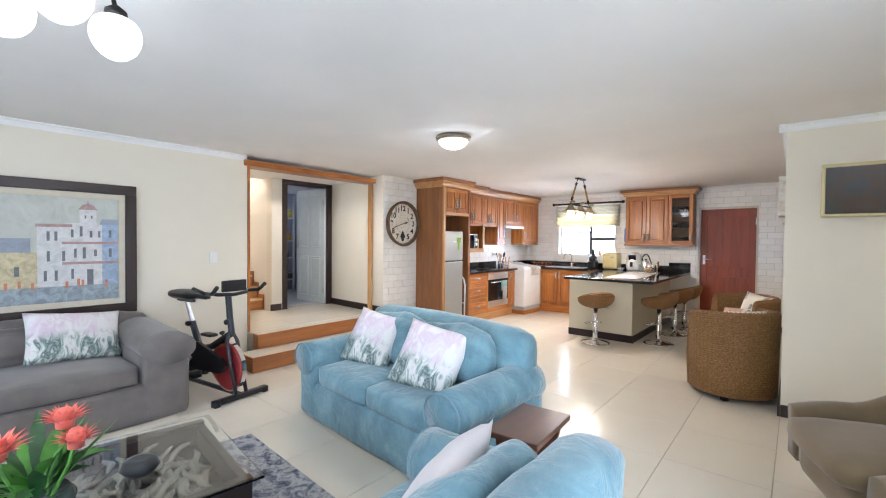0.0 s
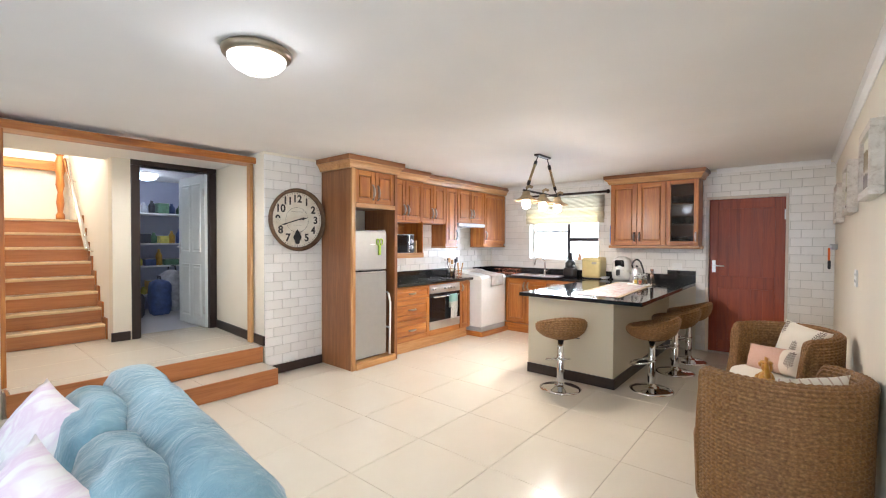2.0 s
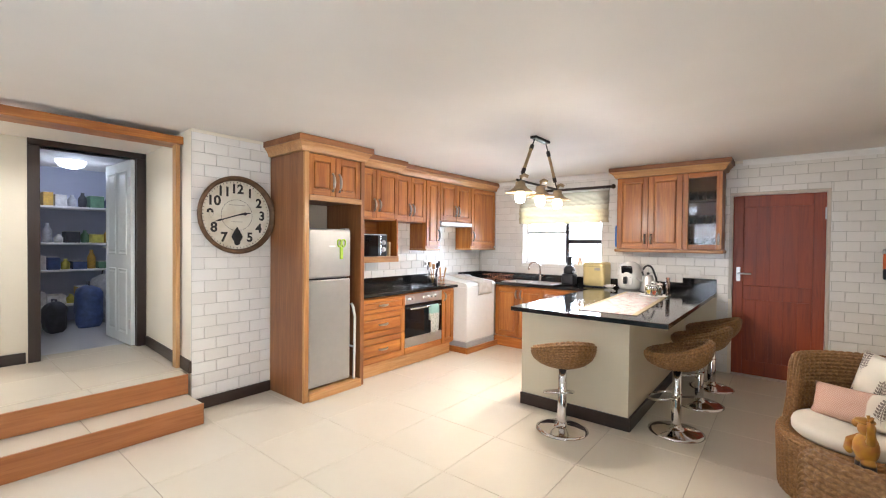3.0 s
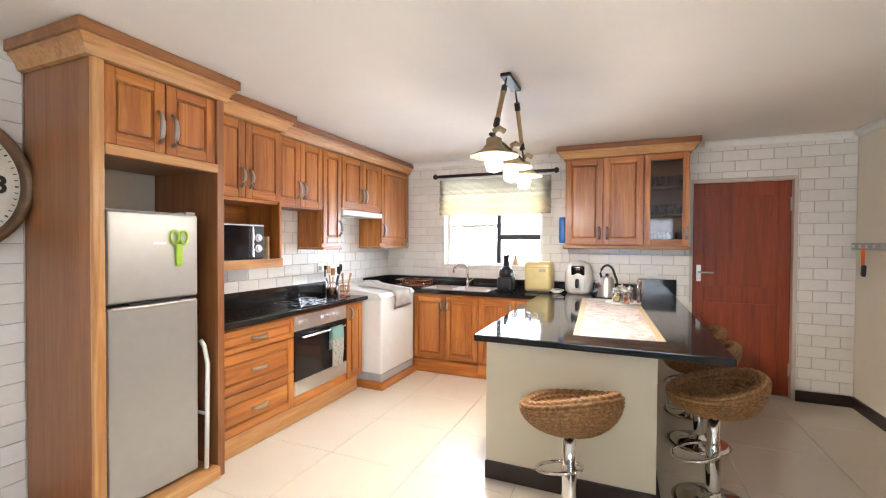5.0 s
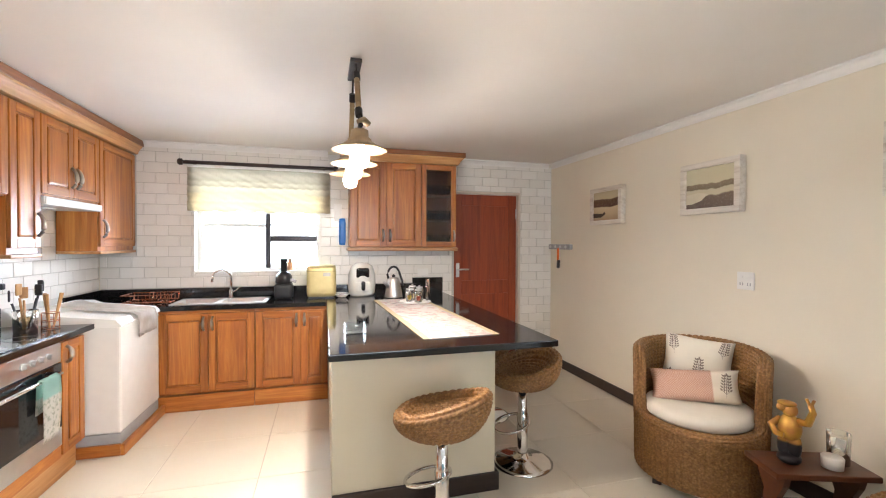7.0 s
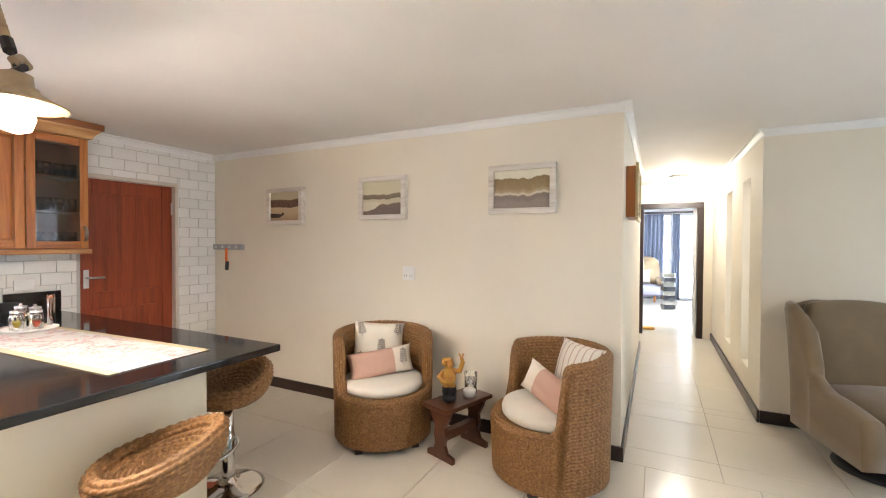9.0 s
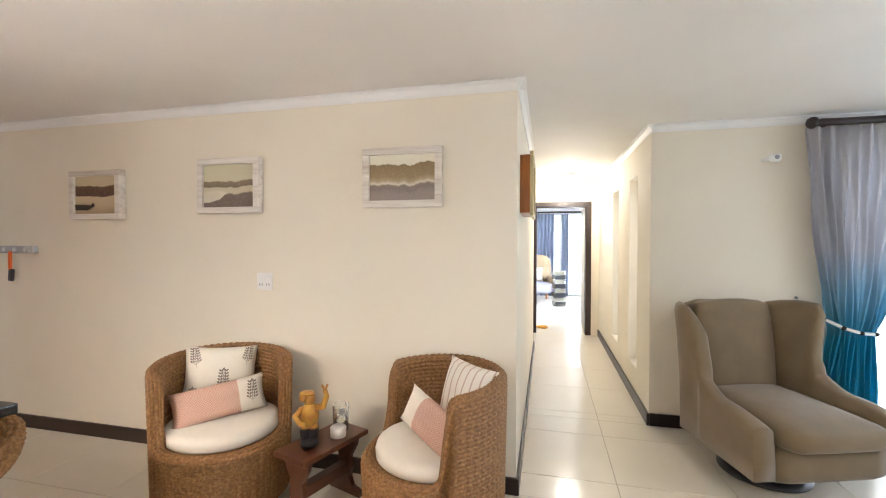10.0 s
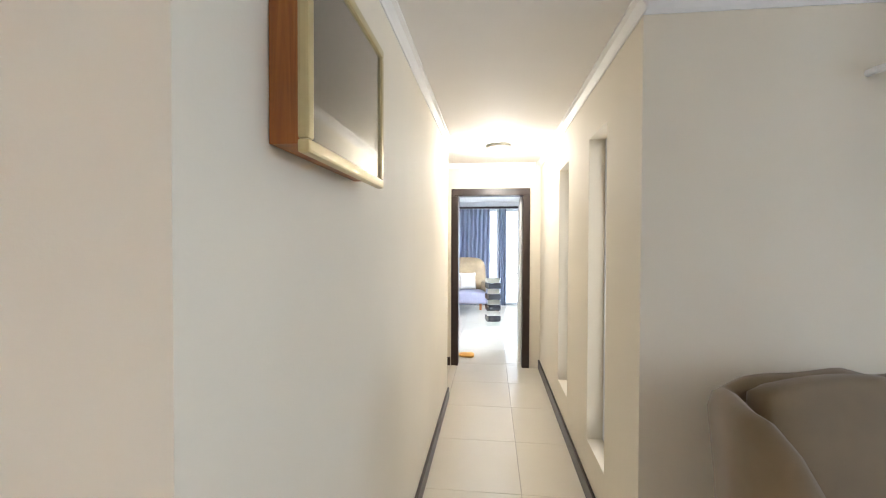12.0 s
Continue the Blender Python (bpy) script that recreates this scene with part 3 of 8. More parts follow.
t = thing("door_back", pose(-0.443, NY + 0.07, 0.012, 0, 0, 180), "closed red-brown varnished timber back door", "door", kind="structure")
W, DH = 0.789, 1.998
part("leaf", one(0, W, -0.018, 0.018, 0, DH, 0.002), DOORW, t)
for a, b, c, d, nm in ((0, 0.10, 0, DH, "stile"), (W - 0.10, W, 0, DH, "stile"), (0.10, W - 0.10, 0, 0.16, "rail"), (0.10, W - 0.10, 0.84, 1.0, "rail"), (0.10, W - 0.10, DH - 0.13, DH, "rail")):
    part(nm, one(a + 0.001, b - 0.001, 0.018, 0.030, c + 0.001, d - 0.001, 0.006), DOORW, t)
for k in range(5):
    a = 0.10 + k * (W - 0.2) / 5
    for c, d in ((0.16, 0.84), (1.0, DH - 0.13)):
        part("board", one(a + 0.0006, a + (W - 0.2) / 5 - 0.0006, 0.0185, 0.022, c, d, 0.002), DOORW, t)
lever(t, W - 0.055, 1.13, 0.030, 1, -1)
for z in (0.25, 1.78):
    part("hinge", one(-0.004, 0.012, 0.03, 0.036, z - 0.06, z + 0.06, 0.002), STEEL, t)
t = thing("door_back_lining", pose(0, 0, 0), "thin pale painted lining of the back door opening", "door frame", kind="structure")
LIN = plain("lining_paint", (0.60, 0.52, 0.44), 0.5)
part("jamb", one(-0.441, -0.415, NY - 0.012, NY + 0.05, 0.001, 2.04, 0.003), LIN, t)
part("head", one(-1.26, -0.442, NY - 0.012, NY + 0.05, 2.012, 2.04, 0.003), LIN, t)
part("threshold", one(-1.235, -0.442, NY - 0.02, NY + 0.1, 0.0, 0.012, 0.003), plain("threshold_stone", (0.5, 0.47, 0.42), 0.5), t)

t = thing("door_corridor_frame", pose(0, 0, 0), "dark brown timber door surround at the corridor's end", "door frame", kind="structure")
door_frame(t, 0, EW, 0.15, 2.945, 3.865, 0, 2.105)
for z in (0.28, 1.85):
    part("hinge", one(EW + 0.02, EW + 0.03, 3.015, 3.032, z - 0.06, z + 0.06, 0.002), STEEL, t, "brass-coloured hinge")
t = thing("door_corridor", pose(EW + 0.17, 3.032, 0.01, 0, 0, -2), "white painted door standing fully open", "door", kind="structure")
panel_leaf(None, t, 0.78, 2.02, 0.038, [(0.10, 0.35, 0.10, 0.85), (0.43, 0.68, 0.10, 0.85), (0.10, 0.35, 1.0, 1.9), (0.43, 0.68, 1.0, 1.9)], WHITEP)
lever(t, 0.72, 1.03, 0.019, 1, -1)

# kitchen window
t = thing("window_1", pose(0, 0, 0), "dark framed kitchen window with bright daylight outside", "window", kind="structure")
WF = plain("window_frame_paint", (0.05, 0.045, 0.045), 0.4)
x0, x1, z0, z1 = -3.87, -2.695, 1.14, 2.15
fy0, fy1 = NY + 0.10, NY + 0.15
for nm, b in (("frame", (x0, x1, z0, z0 + 0.04)), ("frame", (x0, x1, z1 - 0.04, z1)), ("frame", (x0, x0 + 0.04, z0 + 0.04, z1 - 0.04)), ("frame", (x1 - 0.04, x1, z0 + 0.04, z1 - 0.04)),
              ("mullion", (-3.245, -3.195, z0 + 0.04, z1 - 0.04)), ("transom", (-3.195, x1 - 0.04, 1.455, 1.515)), ("transom", (-3.195, x1 - 0.04, 1.62, 1.64)), ("transom", (x0 + 0.04, -3.245, 1.60, 1.64))):
    part(nm, one(b[0], b[1], fy0, fy1, b[2], b[3], 0.004), WF if nm == "mullion" or b[2] < 1.5 and nm == "transom" else WHITEP, t)
for a, b, c, d in ((x0 + 0.04, -3.245, z0 + 0.04, 1.60), (-3.195, x1 - 0.04, z0 + 0.04, 1.455), (x0 + 0.04, -3.245, 1.64, z1 - 0.04), (-3.195, x1 - 0.04, 1.64, z1 - 0.04)):
    p = part("pane", one(a, b, fy0 + 0.02, fy0 + 0.025, c, d), PANE, t)
    p.visible_shadow = False
part("window_sill", one(x0 + 0.001, x1 - 0.001, NY - 0.01, NY + 0.10, z0 + 0.001, z0 + 0.02, 0.004), WHITEP, t, "white window sill")
solid("backdrop_garden", one(-8, 2, 12, 12.05, -1, 5), OUTSIDE, "bright overcast daylight outside the window", "backdrop", kind="structure")
solid("backdrop_terrace", one(4.9, 4.95, -6, 0.15, -1, 5), OUTSIDE, "bright daylight outside the glass doors", "backdrop", kind="structure")
solid("backdrop_court", one(1.5, 4.7, 1.0, 1.05, -0.2, 4), glow("court_daylight", (1.0, 0.96, 0.90), 0.7), "bright daylight outside the corridor slits", "backdrop", kind="structure")
solid("backdrop_rear", one(-7, 4, -8.05, -8, -1, 5), OUTSIDE, "bright daylight outside the rear window", "backdrop", kind="structure")
# added glowing sheet, out of view, behind the far room's invented side window
solid("backdrop_far_side", one(5.1, 11, 0.2, 0.25, -1, 5), OUTSIDE, "glowing sheet outside the far room's added side window", "backdrop", kind="structure")
solid("backdrop_far", one(12.0, 12.05, 0, 8, -1, 5), glow("far_daylight", (0.95, 0.98, 1.0), 2.0), "bright daylight outside the far room", "backdrop", kind="structure")
ALU = plain("white_aluminium", (0.72, 0.73, 0.74), 0.35)


def glazed(name, axis, at, a, b, z0, z1, n, label):
    t = thing(name, pose(0, 0, 0), label, "window", kind="structure")
    for k in range(n + 1):
        p = a + (b - a) * k / n
        lo, hi = max(a, p - 0.03), min(b, p + 0.03)
        part("frame", one(*((at, at + 0.05, lo, hi) if axis == 0 else (lo, hi, at, at + 0.05)), z0, z1, 0.003), ALU, t)
    for k in range(n):
        p, q = a + (b - a) * k / n + 0.031, a + (b - a) * (k + 1) / n - 0.031
        for c, d in ((z0, z0 + 0.06), (z1 - 0.06, z1)):
            part("frame", one(*((at, at + 0.05, p, q) if axis == 0 else (p, q, at, at + 0.05)), c, d, 0.003), ALU, t)
        g_ = part("pane", one(*((at + 0.02, at + 0.026, p, q) if axis == 0 else (p, q, at + 0.02, at + 0.026)), z0 + 0.06, z1 - 0.06), PANE, t)
        g_.visible_shadow = False


glazed("window_terrace", 0, RX + 0.06, -1.2, 1.60, 0.0, 2.2, 3, "white framed sliding glass doors behind the curtain")
glazed("window_rear", 1, SY - 0.12, -3.2, -0.4, 0.7, 2.2, 3, "white framed rear living room window")
# invented side window, out of view, where the far room's fill lamp stands
glazed("window_far_side", 1, 2.08, 5.9, 8.5, 0.3, 2.25, 3, "unseen white framed side window added to light the far room")
glazed("window_far", 0, 9.58, 2.4, 4.9, 0.0, 2.25, 3, "white framed glass doors of the far room")

# ---- kitchen ----
def handle(t, x, y, z, axis, out, length=0.14):
    """A bowed pewter pull; axis: the way it lies, out: the way it stands off."""
    a, o = Vector(axis) * length / 2, Vector(out)
    c = Vector((x, y, z))
    pts, rad = [], []
    for k in range(11):
        s = -1 + 0.2 * k
        pts.append(c + a * s + o * (0.030 * (1 - s * s) ** 0.6 + 0.004))
        rad.append(0.0075 + 0.0065 * (1 - s * s) + (0.003 if abs(s) > 0.95 else 0))
    return part("handle", tube(B(), pts, rad, 8), PEWTER, t, "bowed pewter handle", True)


for a_, b_ in niches:
    glazed("window_slit", 1, CS - 0.14, a_, b_, 0.31, 2.08, 1, "narrow full-height window slit in the corridor wall")


def cab_door(t, face, at, a, b, z0, z1, mats=WOOD, name="door"):
    """A raised-panel front; face 'x' looks to +x at x = at, face 'y' looks to -y at y = at; a..b along the wall."""
    def mk(u0, u1, w0, w1, d0, d1, bev):
        return one(at + d0, at + d1, u0, u1, w0, w1, bev, 2) if face == "x" else one(u0, u1, at - d1, at - d0, w0, w1, bev, 2)
    s = 0.058 if min(b - a, z1 - z0) > 0.2 else 0.036
    g_ = 0.002
    hz = mats[1] if face == "x" else mats[0]
    long = hz if (b - a) > (z1 - z0) * 1.15 else mats[2]
    d = part(name, mk(a + s, b - s, z0 + s, z1 - s, 0.0005, 0.010, 0), long, t)
    part("stile", mk(a + g_, a + s, z0 + g_, z1 - g_, 0.001, 0.020, 0.004), mats[2], d)
    part("stile", mk(b - s, b - g_, z0 + g_, z1 - g_, 0.001, 0.020, 0.004), mats[2], d)
    part("rail", mk(a + s + 0.0005, b - s - 0.0005, z0 + g_, z0 + s, 0.001, 0.020, 0.004), hz, d)
    part("rail", mk(a + s + 0.0005, b - s - 0.0005, z1 - s, z1 - g_, 0.001, 0.020, 0.004), hz, d)
    part("raised_panel", mk(a + s + 0.010, b - s - 0.010, z0 + s + 0.010, z1 - s - 0.010, 0.006, 0.021, 0.014), long, d)
    return d


def crown(t, x0, x1, y0, y1, z0, z1, out, sides):
    """A mitred timber crown: a streaked cove that flares out to a square cap; sides: which of w e s n stick out."""
    k = 1 if y1 - y0 > x1 - x0 else 0
    h = z1 - z0

    def rings(prof):
        bm = B()
        rs = []
        for o, q in prof:
            o, z = o * out, z0 + q * h
            a, b = x0 - o * ("w" in sides), x1 + o * ("e" in sides)
            c, d = y0 - o * ("s" in sides), y1 + o * ("n" in sides)
            rs.append([bm.verts.new(p) for p in ((a, c, z), (b, c, z), (b, d, z), (a, d, z))])
        for p, q in zip(rs, rs[1:]):
            for i in range(4):
                bm.faces.new((p[i], p[(i + 1) % 4], q[(i + 1) % 4], q[i]))
        bm.faces.new(rs[0][::-1])
        bm.faces.new(rs[-1])
        return bm
    part("cove", rings([(0.10, 0.0), (0.30, 0.02), (0.36, 0.10), (0.42, 0.22), (0.54, 0.36), (0.70, 0.46), (0.80, 0.50), (0.82, 0.54), (0.82, 0.60)]), PALE[k], t, "pale streaked sapwood cove")
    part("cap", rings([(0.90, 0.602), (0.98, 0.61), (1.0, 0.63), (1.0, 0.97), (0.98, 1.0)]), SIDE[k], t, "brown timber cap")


# fridge housing
t = thing("fridge_housing", pose(0, 0, 0), "tall varnished kiaat fridge housing with two top doors", "cabinet")
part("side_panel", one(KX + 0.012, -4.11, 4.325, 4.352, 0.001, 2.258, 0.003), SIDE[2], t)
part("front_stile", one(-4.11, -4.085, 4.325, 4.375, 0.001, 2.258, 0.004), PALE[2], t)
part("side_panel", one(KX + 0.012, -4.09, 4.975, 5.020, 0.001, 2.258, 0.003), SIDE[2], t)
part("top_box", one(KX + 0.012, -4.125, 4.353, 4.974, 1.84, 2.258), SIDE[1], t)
part("bottom_rail", one(-4.125, -4.08, 4.376, 4.974, 1.825, 1.875, 0.004), PALE[1], t)
part("plinth", one(-4.65, -4.07, 4.376, 4.974, 0.002, 0.075, 0.004), PALE[1], t)
for a, b, hy in ((4.376, 4.674, 4.638), (4.677, 4.973, 4.713)):
    d = cab_door(t, "x", -4.124, a, b, 1.878, 2.252)
    handle(d, -4.104, hy, 2.01, (0, 0, 1), (1, 0, 0), 0.17)
crown(t, KX + 0.012, -4.11, 4.325, 5.020, 2.26, 2.396, 0.075, "esn")

t = thing("fridge", pose(-4.71, 4.40, 0.078), "silver two-door fridge freezer in the timber housing", "fridge")
part("body", one(0.07, 0.53, 0.0, 0.475, 0.0, 1.485, 0.006), BLACKP, t, "dark grey cabinet")
part("door", one(0.533, 0.585, 0.0, 0.475, 0.02, 1.015, 0.016, 3), FRIDGE, t)
d = part("freezer_door", one(0.533, 0.585, 0.0, 0.475, 1.032, 1.49, 0.016, 3), FRIDGE, t)
part("badge", one(0.5852, 0.5865, 0.22, 0.29, 1.325, 1.338), STEEL, d)
part("handle_recess", one(0.50, 0.587, 0.10, 0.37, 1.017, 1.030), BLACKP, t)
part("handle_strip", tube(B(), [(0.584, 0.02, 1.012), (0.596, 0.06, 1.010), (0.600, 0.24, 1.008), (0.596, 0.42, 1.010), (0.584, 0.455, 1.012)], 0.007, 8), STEEL, t, "brushed steel grip strip", True)
part("hinge_cap", one(0.50, 0.575, 0.41, 0.465, 1.4905, 1.506, 0.004), GREYP, t)
part("top_cover", one(0.07, 0.56, 0.005, 0.47, 1.4905, 1.498, 0.003), GREYP, t)
t = thing("kitchen_scissors", pose(-4.122, 4.755, 1.305), "lime green plastic scissors stuck on the fridge", "scissors")
part("blade_cover", one(0, 0.014, -0.018, 0.018, -0.02, 0.10, 0.006), LIME, t)
for dy in (-0.026, 0.026):
    part("finger_ring", tube(B(), [(0.008, dy + 0.022 * math.cos(a * 0.5236), 0.135 + 0.036 * math.sin(a * 0.5236)) for a in range(12)], 0.007, 6, True), LIME, t, smooth=True)
t = thing("folding_steps", pose(-4.12, 4.92, 0.0), "white tubular folding step ladder beside the fridge", "ladder")
for dx in (0.0, -0.4):
    part("leg", tube(B(), [(dx, 0, 0.08), (dx, 0.01, 0.70), (dx - 0.03, 0.01, 0.80), (dx - 0.06, 0.01, 0.83)], 0.013, 8), WHITEP, t, smooth=True)
part("brace", tube(B(), [(0, 0.005, 0.4), (-0.4, 0.005, 0.4)], 0.010), WHITEP, t)

# microwave unit
t = thing("microwave_cabinet", pose(0, 0, 0), "kiaat wall cabinet with two doors above an open microwave niche", "cabinet")
mx, my0, my1 = -4.31, 5.022, 5.70
part("carcass", one(KX + 0.012, mx - 0.001, my0 + 0.021, my1 - 0.021, 1.70, 2.258), WOOD[1], t)
part("side_panel", one(KX + 0.012, mx + 0.02, my0, my0 + 0.02, 1.225, 2.258, 0.002), WOOD[2], t)
part("side_panel", one(KX + 0.012, mx + 0.02, my1 - 0.02, my1, 1.225, 2.258, 0.002), WOOD[2], t)
part("niche_back", one(KX + 0.012, KX + 0.03, my0 + 0.021, my1 - 0.021, 1.29, 1.70), WOOD[1], t)
part("shelf", one(KX + 0.031, mx + 0.02, my0 + 0.021, my1 - 0.021, 1.226, 1.285, 0.004), WOOD[1], t)
part("front_lip", one(mx + 0.021, mx + 0.034, my0, my1, 1.226, 1.292, 0.004), PALE[1], t)
mid = (my0 + my1) / 2
for a, b, hy in ((my0 + 0.02, mid - 0.001, mid - 0.035), (mid + 0.001, my1 - 0.001, mid + 0.035)):
    d = cab_door(t, "x", mx, a, b, 1.72, 2.252)
    handle(d, mx + 0.02, hy, 1.86, (0, 0, 1), (1, 0, 0), 0.13)
crown(t, KX + 0.012, mx + 0.02, my0, my1, 2.26, 2.392, 0.08, "en")

t = thing("microwave", pose(-4.635, 5.095, 1.287) @ Matrix.Diagonal((0.92, 1.1, 1.1, 1)), "black and silver microwave oven with two white-ringed knobs", "microwave")
part("body", one(0, 0.355, 0, 0.40, 0.005, 0.235, 0.006), BLACKP, t)
part("door_glass", one(0.356, 0.368, 0.005, 0.285, 0.012, 0.228, 0.004), BLACKG, t)
part("trim", one(0.3685, 0.371, 0.005, 0.395, 0.221, 0.229), STEEL, t)
part("control_panel", one(0.356, 0.366, 0.305, 0.397, 0.012, 0.228, 0.003), BLACKP, t)
part("door_handle", one(0.366, 0.385, 0.287, 0.301, 0.02, 0.22, 0.004), CHROME, t)
for z in (0.075, 0.145):
    part("knob", lathe(B(), [(0.026, 0), (0.026, 0.004), (0.020, 0.006), (0.018, 0.022), (0, 0.022)], 20, pose(0.366, 0.35, z, 0, 90, 0)), STEEL, t, smooth=False)
t = thing("spice_packet", pose(-4.37, 5.615, 1.287, 0, 0, 12), "small upright printed packet beside the microwave", "packet")
part("pack", one(-0.03, 0.03, -0.012, 0.012, 0, 0.17, 0.004), plain("packet_print", (0.55, 0.40, 0.22), 0.5, 0, 0.5), t)

# wall cabinets along the kitchen wall
UX = -4.385


def wall_unit(name, y0, y1, z0, nd, label, hinge=1):
    t = thing(name, pose(0, 0, 0), label, "cabinet", "kitchen wall cabinets")
    part("carcass", one(KX + 0.012, UX - 0.001, y0 + 0.002, y1 - 0.002, z0 + 0.001, 2.262, 0.002), WOOD[2], t)
    if nd == 2:
        m_ = (y0 + y1) / 2
        for a, b, hy in ((y0 + 0.004, m_ - 0.001, m_ - 0.032), (m_ + 0.001, y1 - 0.004, m_ + 0.032)):
            handle(cab_door(t, "x", UX, a, b, z0 + 0.01, 2.256), UX + 0.02, hy, z0 + 0.15, (0, 0, 1), (1, 0, 0))
    else:
        handle(cab_door(t, "x", UX, y0 + 0.004, y1 - 0.004, z0 + 0.035, 2.256), UX + 0.02, (y0 + 0.04) if hinge > 0 else y1 - 0.04, z0 + 0.18, (0, 0, 1), (1, 0, 0))
        part("bottom_lip", one(KX + 0.012, UX + 0.025, y0 - 0.006, y1 - 0.004, z0 - 0.022, z0, 0.006), PALE[1], t)
    return t


wall_unit("wall_cabinet", 5.705, 6.285, 1.70, 2, "short kiaat two-door wall cabinet beside the microwave cabinet")
wall_unit("wall_cabinet", 6.287, 6.567, 1.37, 1, "long narrow kiaat wall cabinet beside the cooker hood", -1)
hood_unit = wall_unit("wall_cabinet", 6.569, 7.29, 1.74, 2, "short kiaat two-door cabinet over the cooker hood")
wall_unit("wall_cabinet", 7.292, 7.945, 1.37, 1, "long kiaat corner wall cabinet over the counter", 1)
t = thing("crown_moulding", pose(0, 0, 0), "varnished kiaat crown moulding above the wall cabinets", "moulding", kind="structure")
crown(t, KX + 0.012, UX + 0.02, 5.70, 7.945, 2.264, 2.39, 0.075, "e")
t = thing("cooker_hood", pose(0, 0, 0), "slim white pull-out cooker hood under the cabinet", "cooker hood")
part("body", one(KX + 0.02, UX + 0.03, 6.575, 7.284, 1.682, 1.735, 0.004), ENAMEL, t)
part("front_strip", one(UX + 0.031, UX + 0.04, 6.58, 7.279, 1.688, 1.732, 0.002), WHITEP, t)
part("stay", tube(B(), [(UX - 0.03, 6.62, 1.682), (UX - 0.19, 6.58, 1.53)], 0.006), BLACKP, t)
part("under_lamp", one(-4.6, -4.5, 6.85, 6.99, 1.677, 1.6815), WHITEP, t)

# base cabinet with drawers and oven
FX = -4.20
t = thing("base_cabinet", pose(0, 0, 0), "kiaat base cabinet with three drawers beside the oven", "cabinet", "kitchen base cabinets")
part("carcass", one(KX + 0.012, FX - 0.001, 5.024, 5.718, 0.14, 0.85), WOOD[1], t)
part("top_rail", one(FX, FX + 0.012, 5.024, 6.645, 0.842, 0.862, 0.002), WOOD[1], t)
for a, b in ((0.69, 0.84), (0.425, 0.685), (0.155, 0.42)):
    handle(cab_door(t, "x", FX, 5.026, 5.714, a, b, WOOD, "drawer"), FX + 0.02, 5.37, (a + b) / 2, (0, 1, 0), (1, 0, 0), 0.13)
part("plinth", one(KX + 0.05, FX - 0.012, 5.026, 6.60, 0.002, 0.138, 0.003), PALE[1], t, "pale streaked timber plinth")
t = thing("oven", pose(0, 5.722, 0), "built-in steel and black glass electric oven", "oven")
part("body", one(KX + 0.02, FX - 0.001, 0.002, 0.672, 0.22, 0.85), BLACKP, t)
part("control_panel", one(FX, FX + 0.014, 0.002, 0.672, 0.725, 0.84, 0.003), STEEL, t)
part("door_glass", one(FX, FX + 0.018, 0.002, 0.672, 0.335, 0.72, 0.004), BLACKG, t)
part("bottom_panel", one(FX, FX + 0.016, 0.002, 0.672, 0.222, 0.332, 0.003), STEEL, t)
part("door_handle", tube(B(), [(FX + 0.018, 0.06, 0.675), (FX + 0.055, 0.065, 0.675), (FX + 0.055, 0.595, 0.675), (FX + 0.018, 0.60, 0.675)], 0.010), CHROME, t, smooth=True)
for y in (0.07, 0.12, 0.33, 0.40, 0.47, 0.54):
    part("knob", lathe(B(), [(0.020, 0), (0.020, 0.006), (0.016, 0.008), (0.015, 0.028), (0, 0.029)], 20, pose(FX + 0.014, y, 0.785, 0, 90, 0)), STEEL, t)
part("lower_rail", one(FX - 0.02, FX + 0.012, 0.002, 0.672, 0.142, 0.219, 0.003), WOOD[1], t)
t = thing("base_cabinet", pose(0, 0, 0), "narrow kiaat base cabinet between oven and washing machine", "cabinet", "kitchen base cabinets")
part("carcass", one(KX + 0.012, FX - 0.001, 6.398, 6.645, 0.14, 0.85), WOOD[2], t)
handle(cab_door(t, "x", FX, 6.398, 6.643, 0.155, 0.838), FX + 0.02, 6.432, 0.76, (0, 0, 1), (1, 0, 0), 0.10)


def towel_strip(name, t_pts, w, th, mat, label, m):
    bm = B()
    n = len(t_pts)
    grid = []
    for i, (u, z) in enumerate(t_pts):
        grid.append([bm.verts.new((u + 0.004 * math.sin(9 * k + i), -w / 2 + w * k / 8, z + 0.003 * math.sin(5 * k + 2 * i))) for k in range(9)])
    for i in range(n - 1):
        for k in range(8):
            bm.faces.new((grid[i][k], grid[i + 1][k], grid[i + 1][k + 1], grid[i][k + 1]))
    bmesh.ops.solidify(bm, geom=bm.faces[:], thickness=th)
    return solid(name, bm, mat, label, "towel", m=m, smooth=True)


g = Mat("oven_mitt_cloth", (0.7, 0.74, 0.7), 0.9)
gv = g.co(shift=False)
grad = g.n.new("ShaderNodeSeparateXYZ")
g.l.new(gv, grad.inputs["Vector"])
flo = g.ramp(g.noise(gv, 40, 2), [(0.52, (0.78, 0.75, 0.69)), (0.64, (0.50, 0.50, 0.42))])
g.colour(g.mix(flo, (0.42, 0.66, 0.60), g.ramp(grad.outputs["Z"], [(0.575, (0, 0, 0)), (0.59, (1, 1, 1))])))
g.bump(g.noise(gv, 200, 2), 0.3, 0.002)
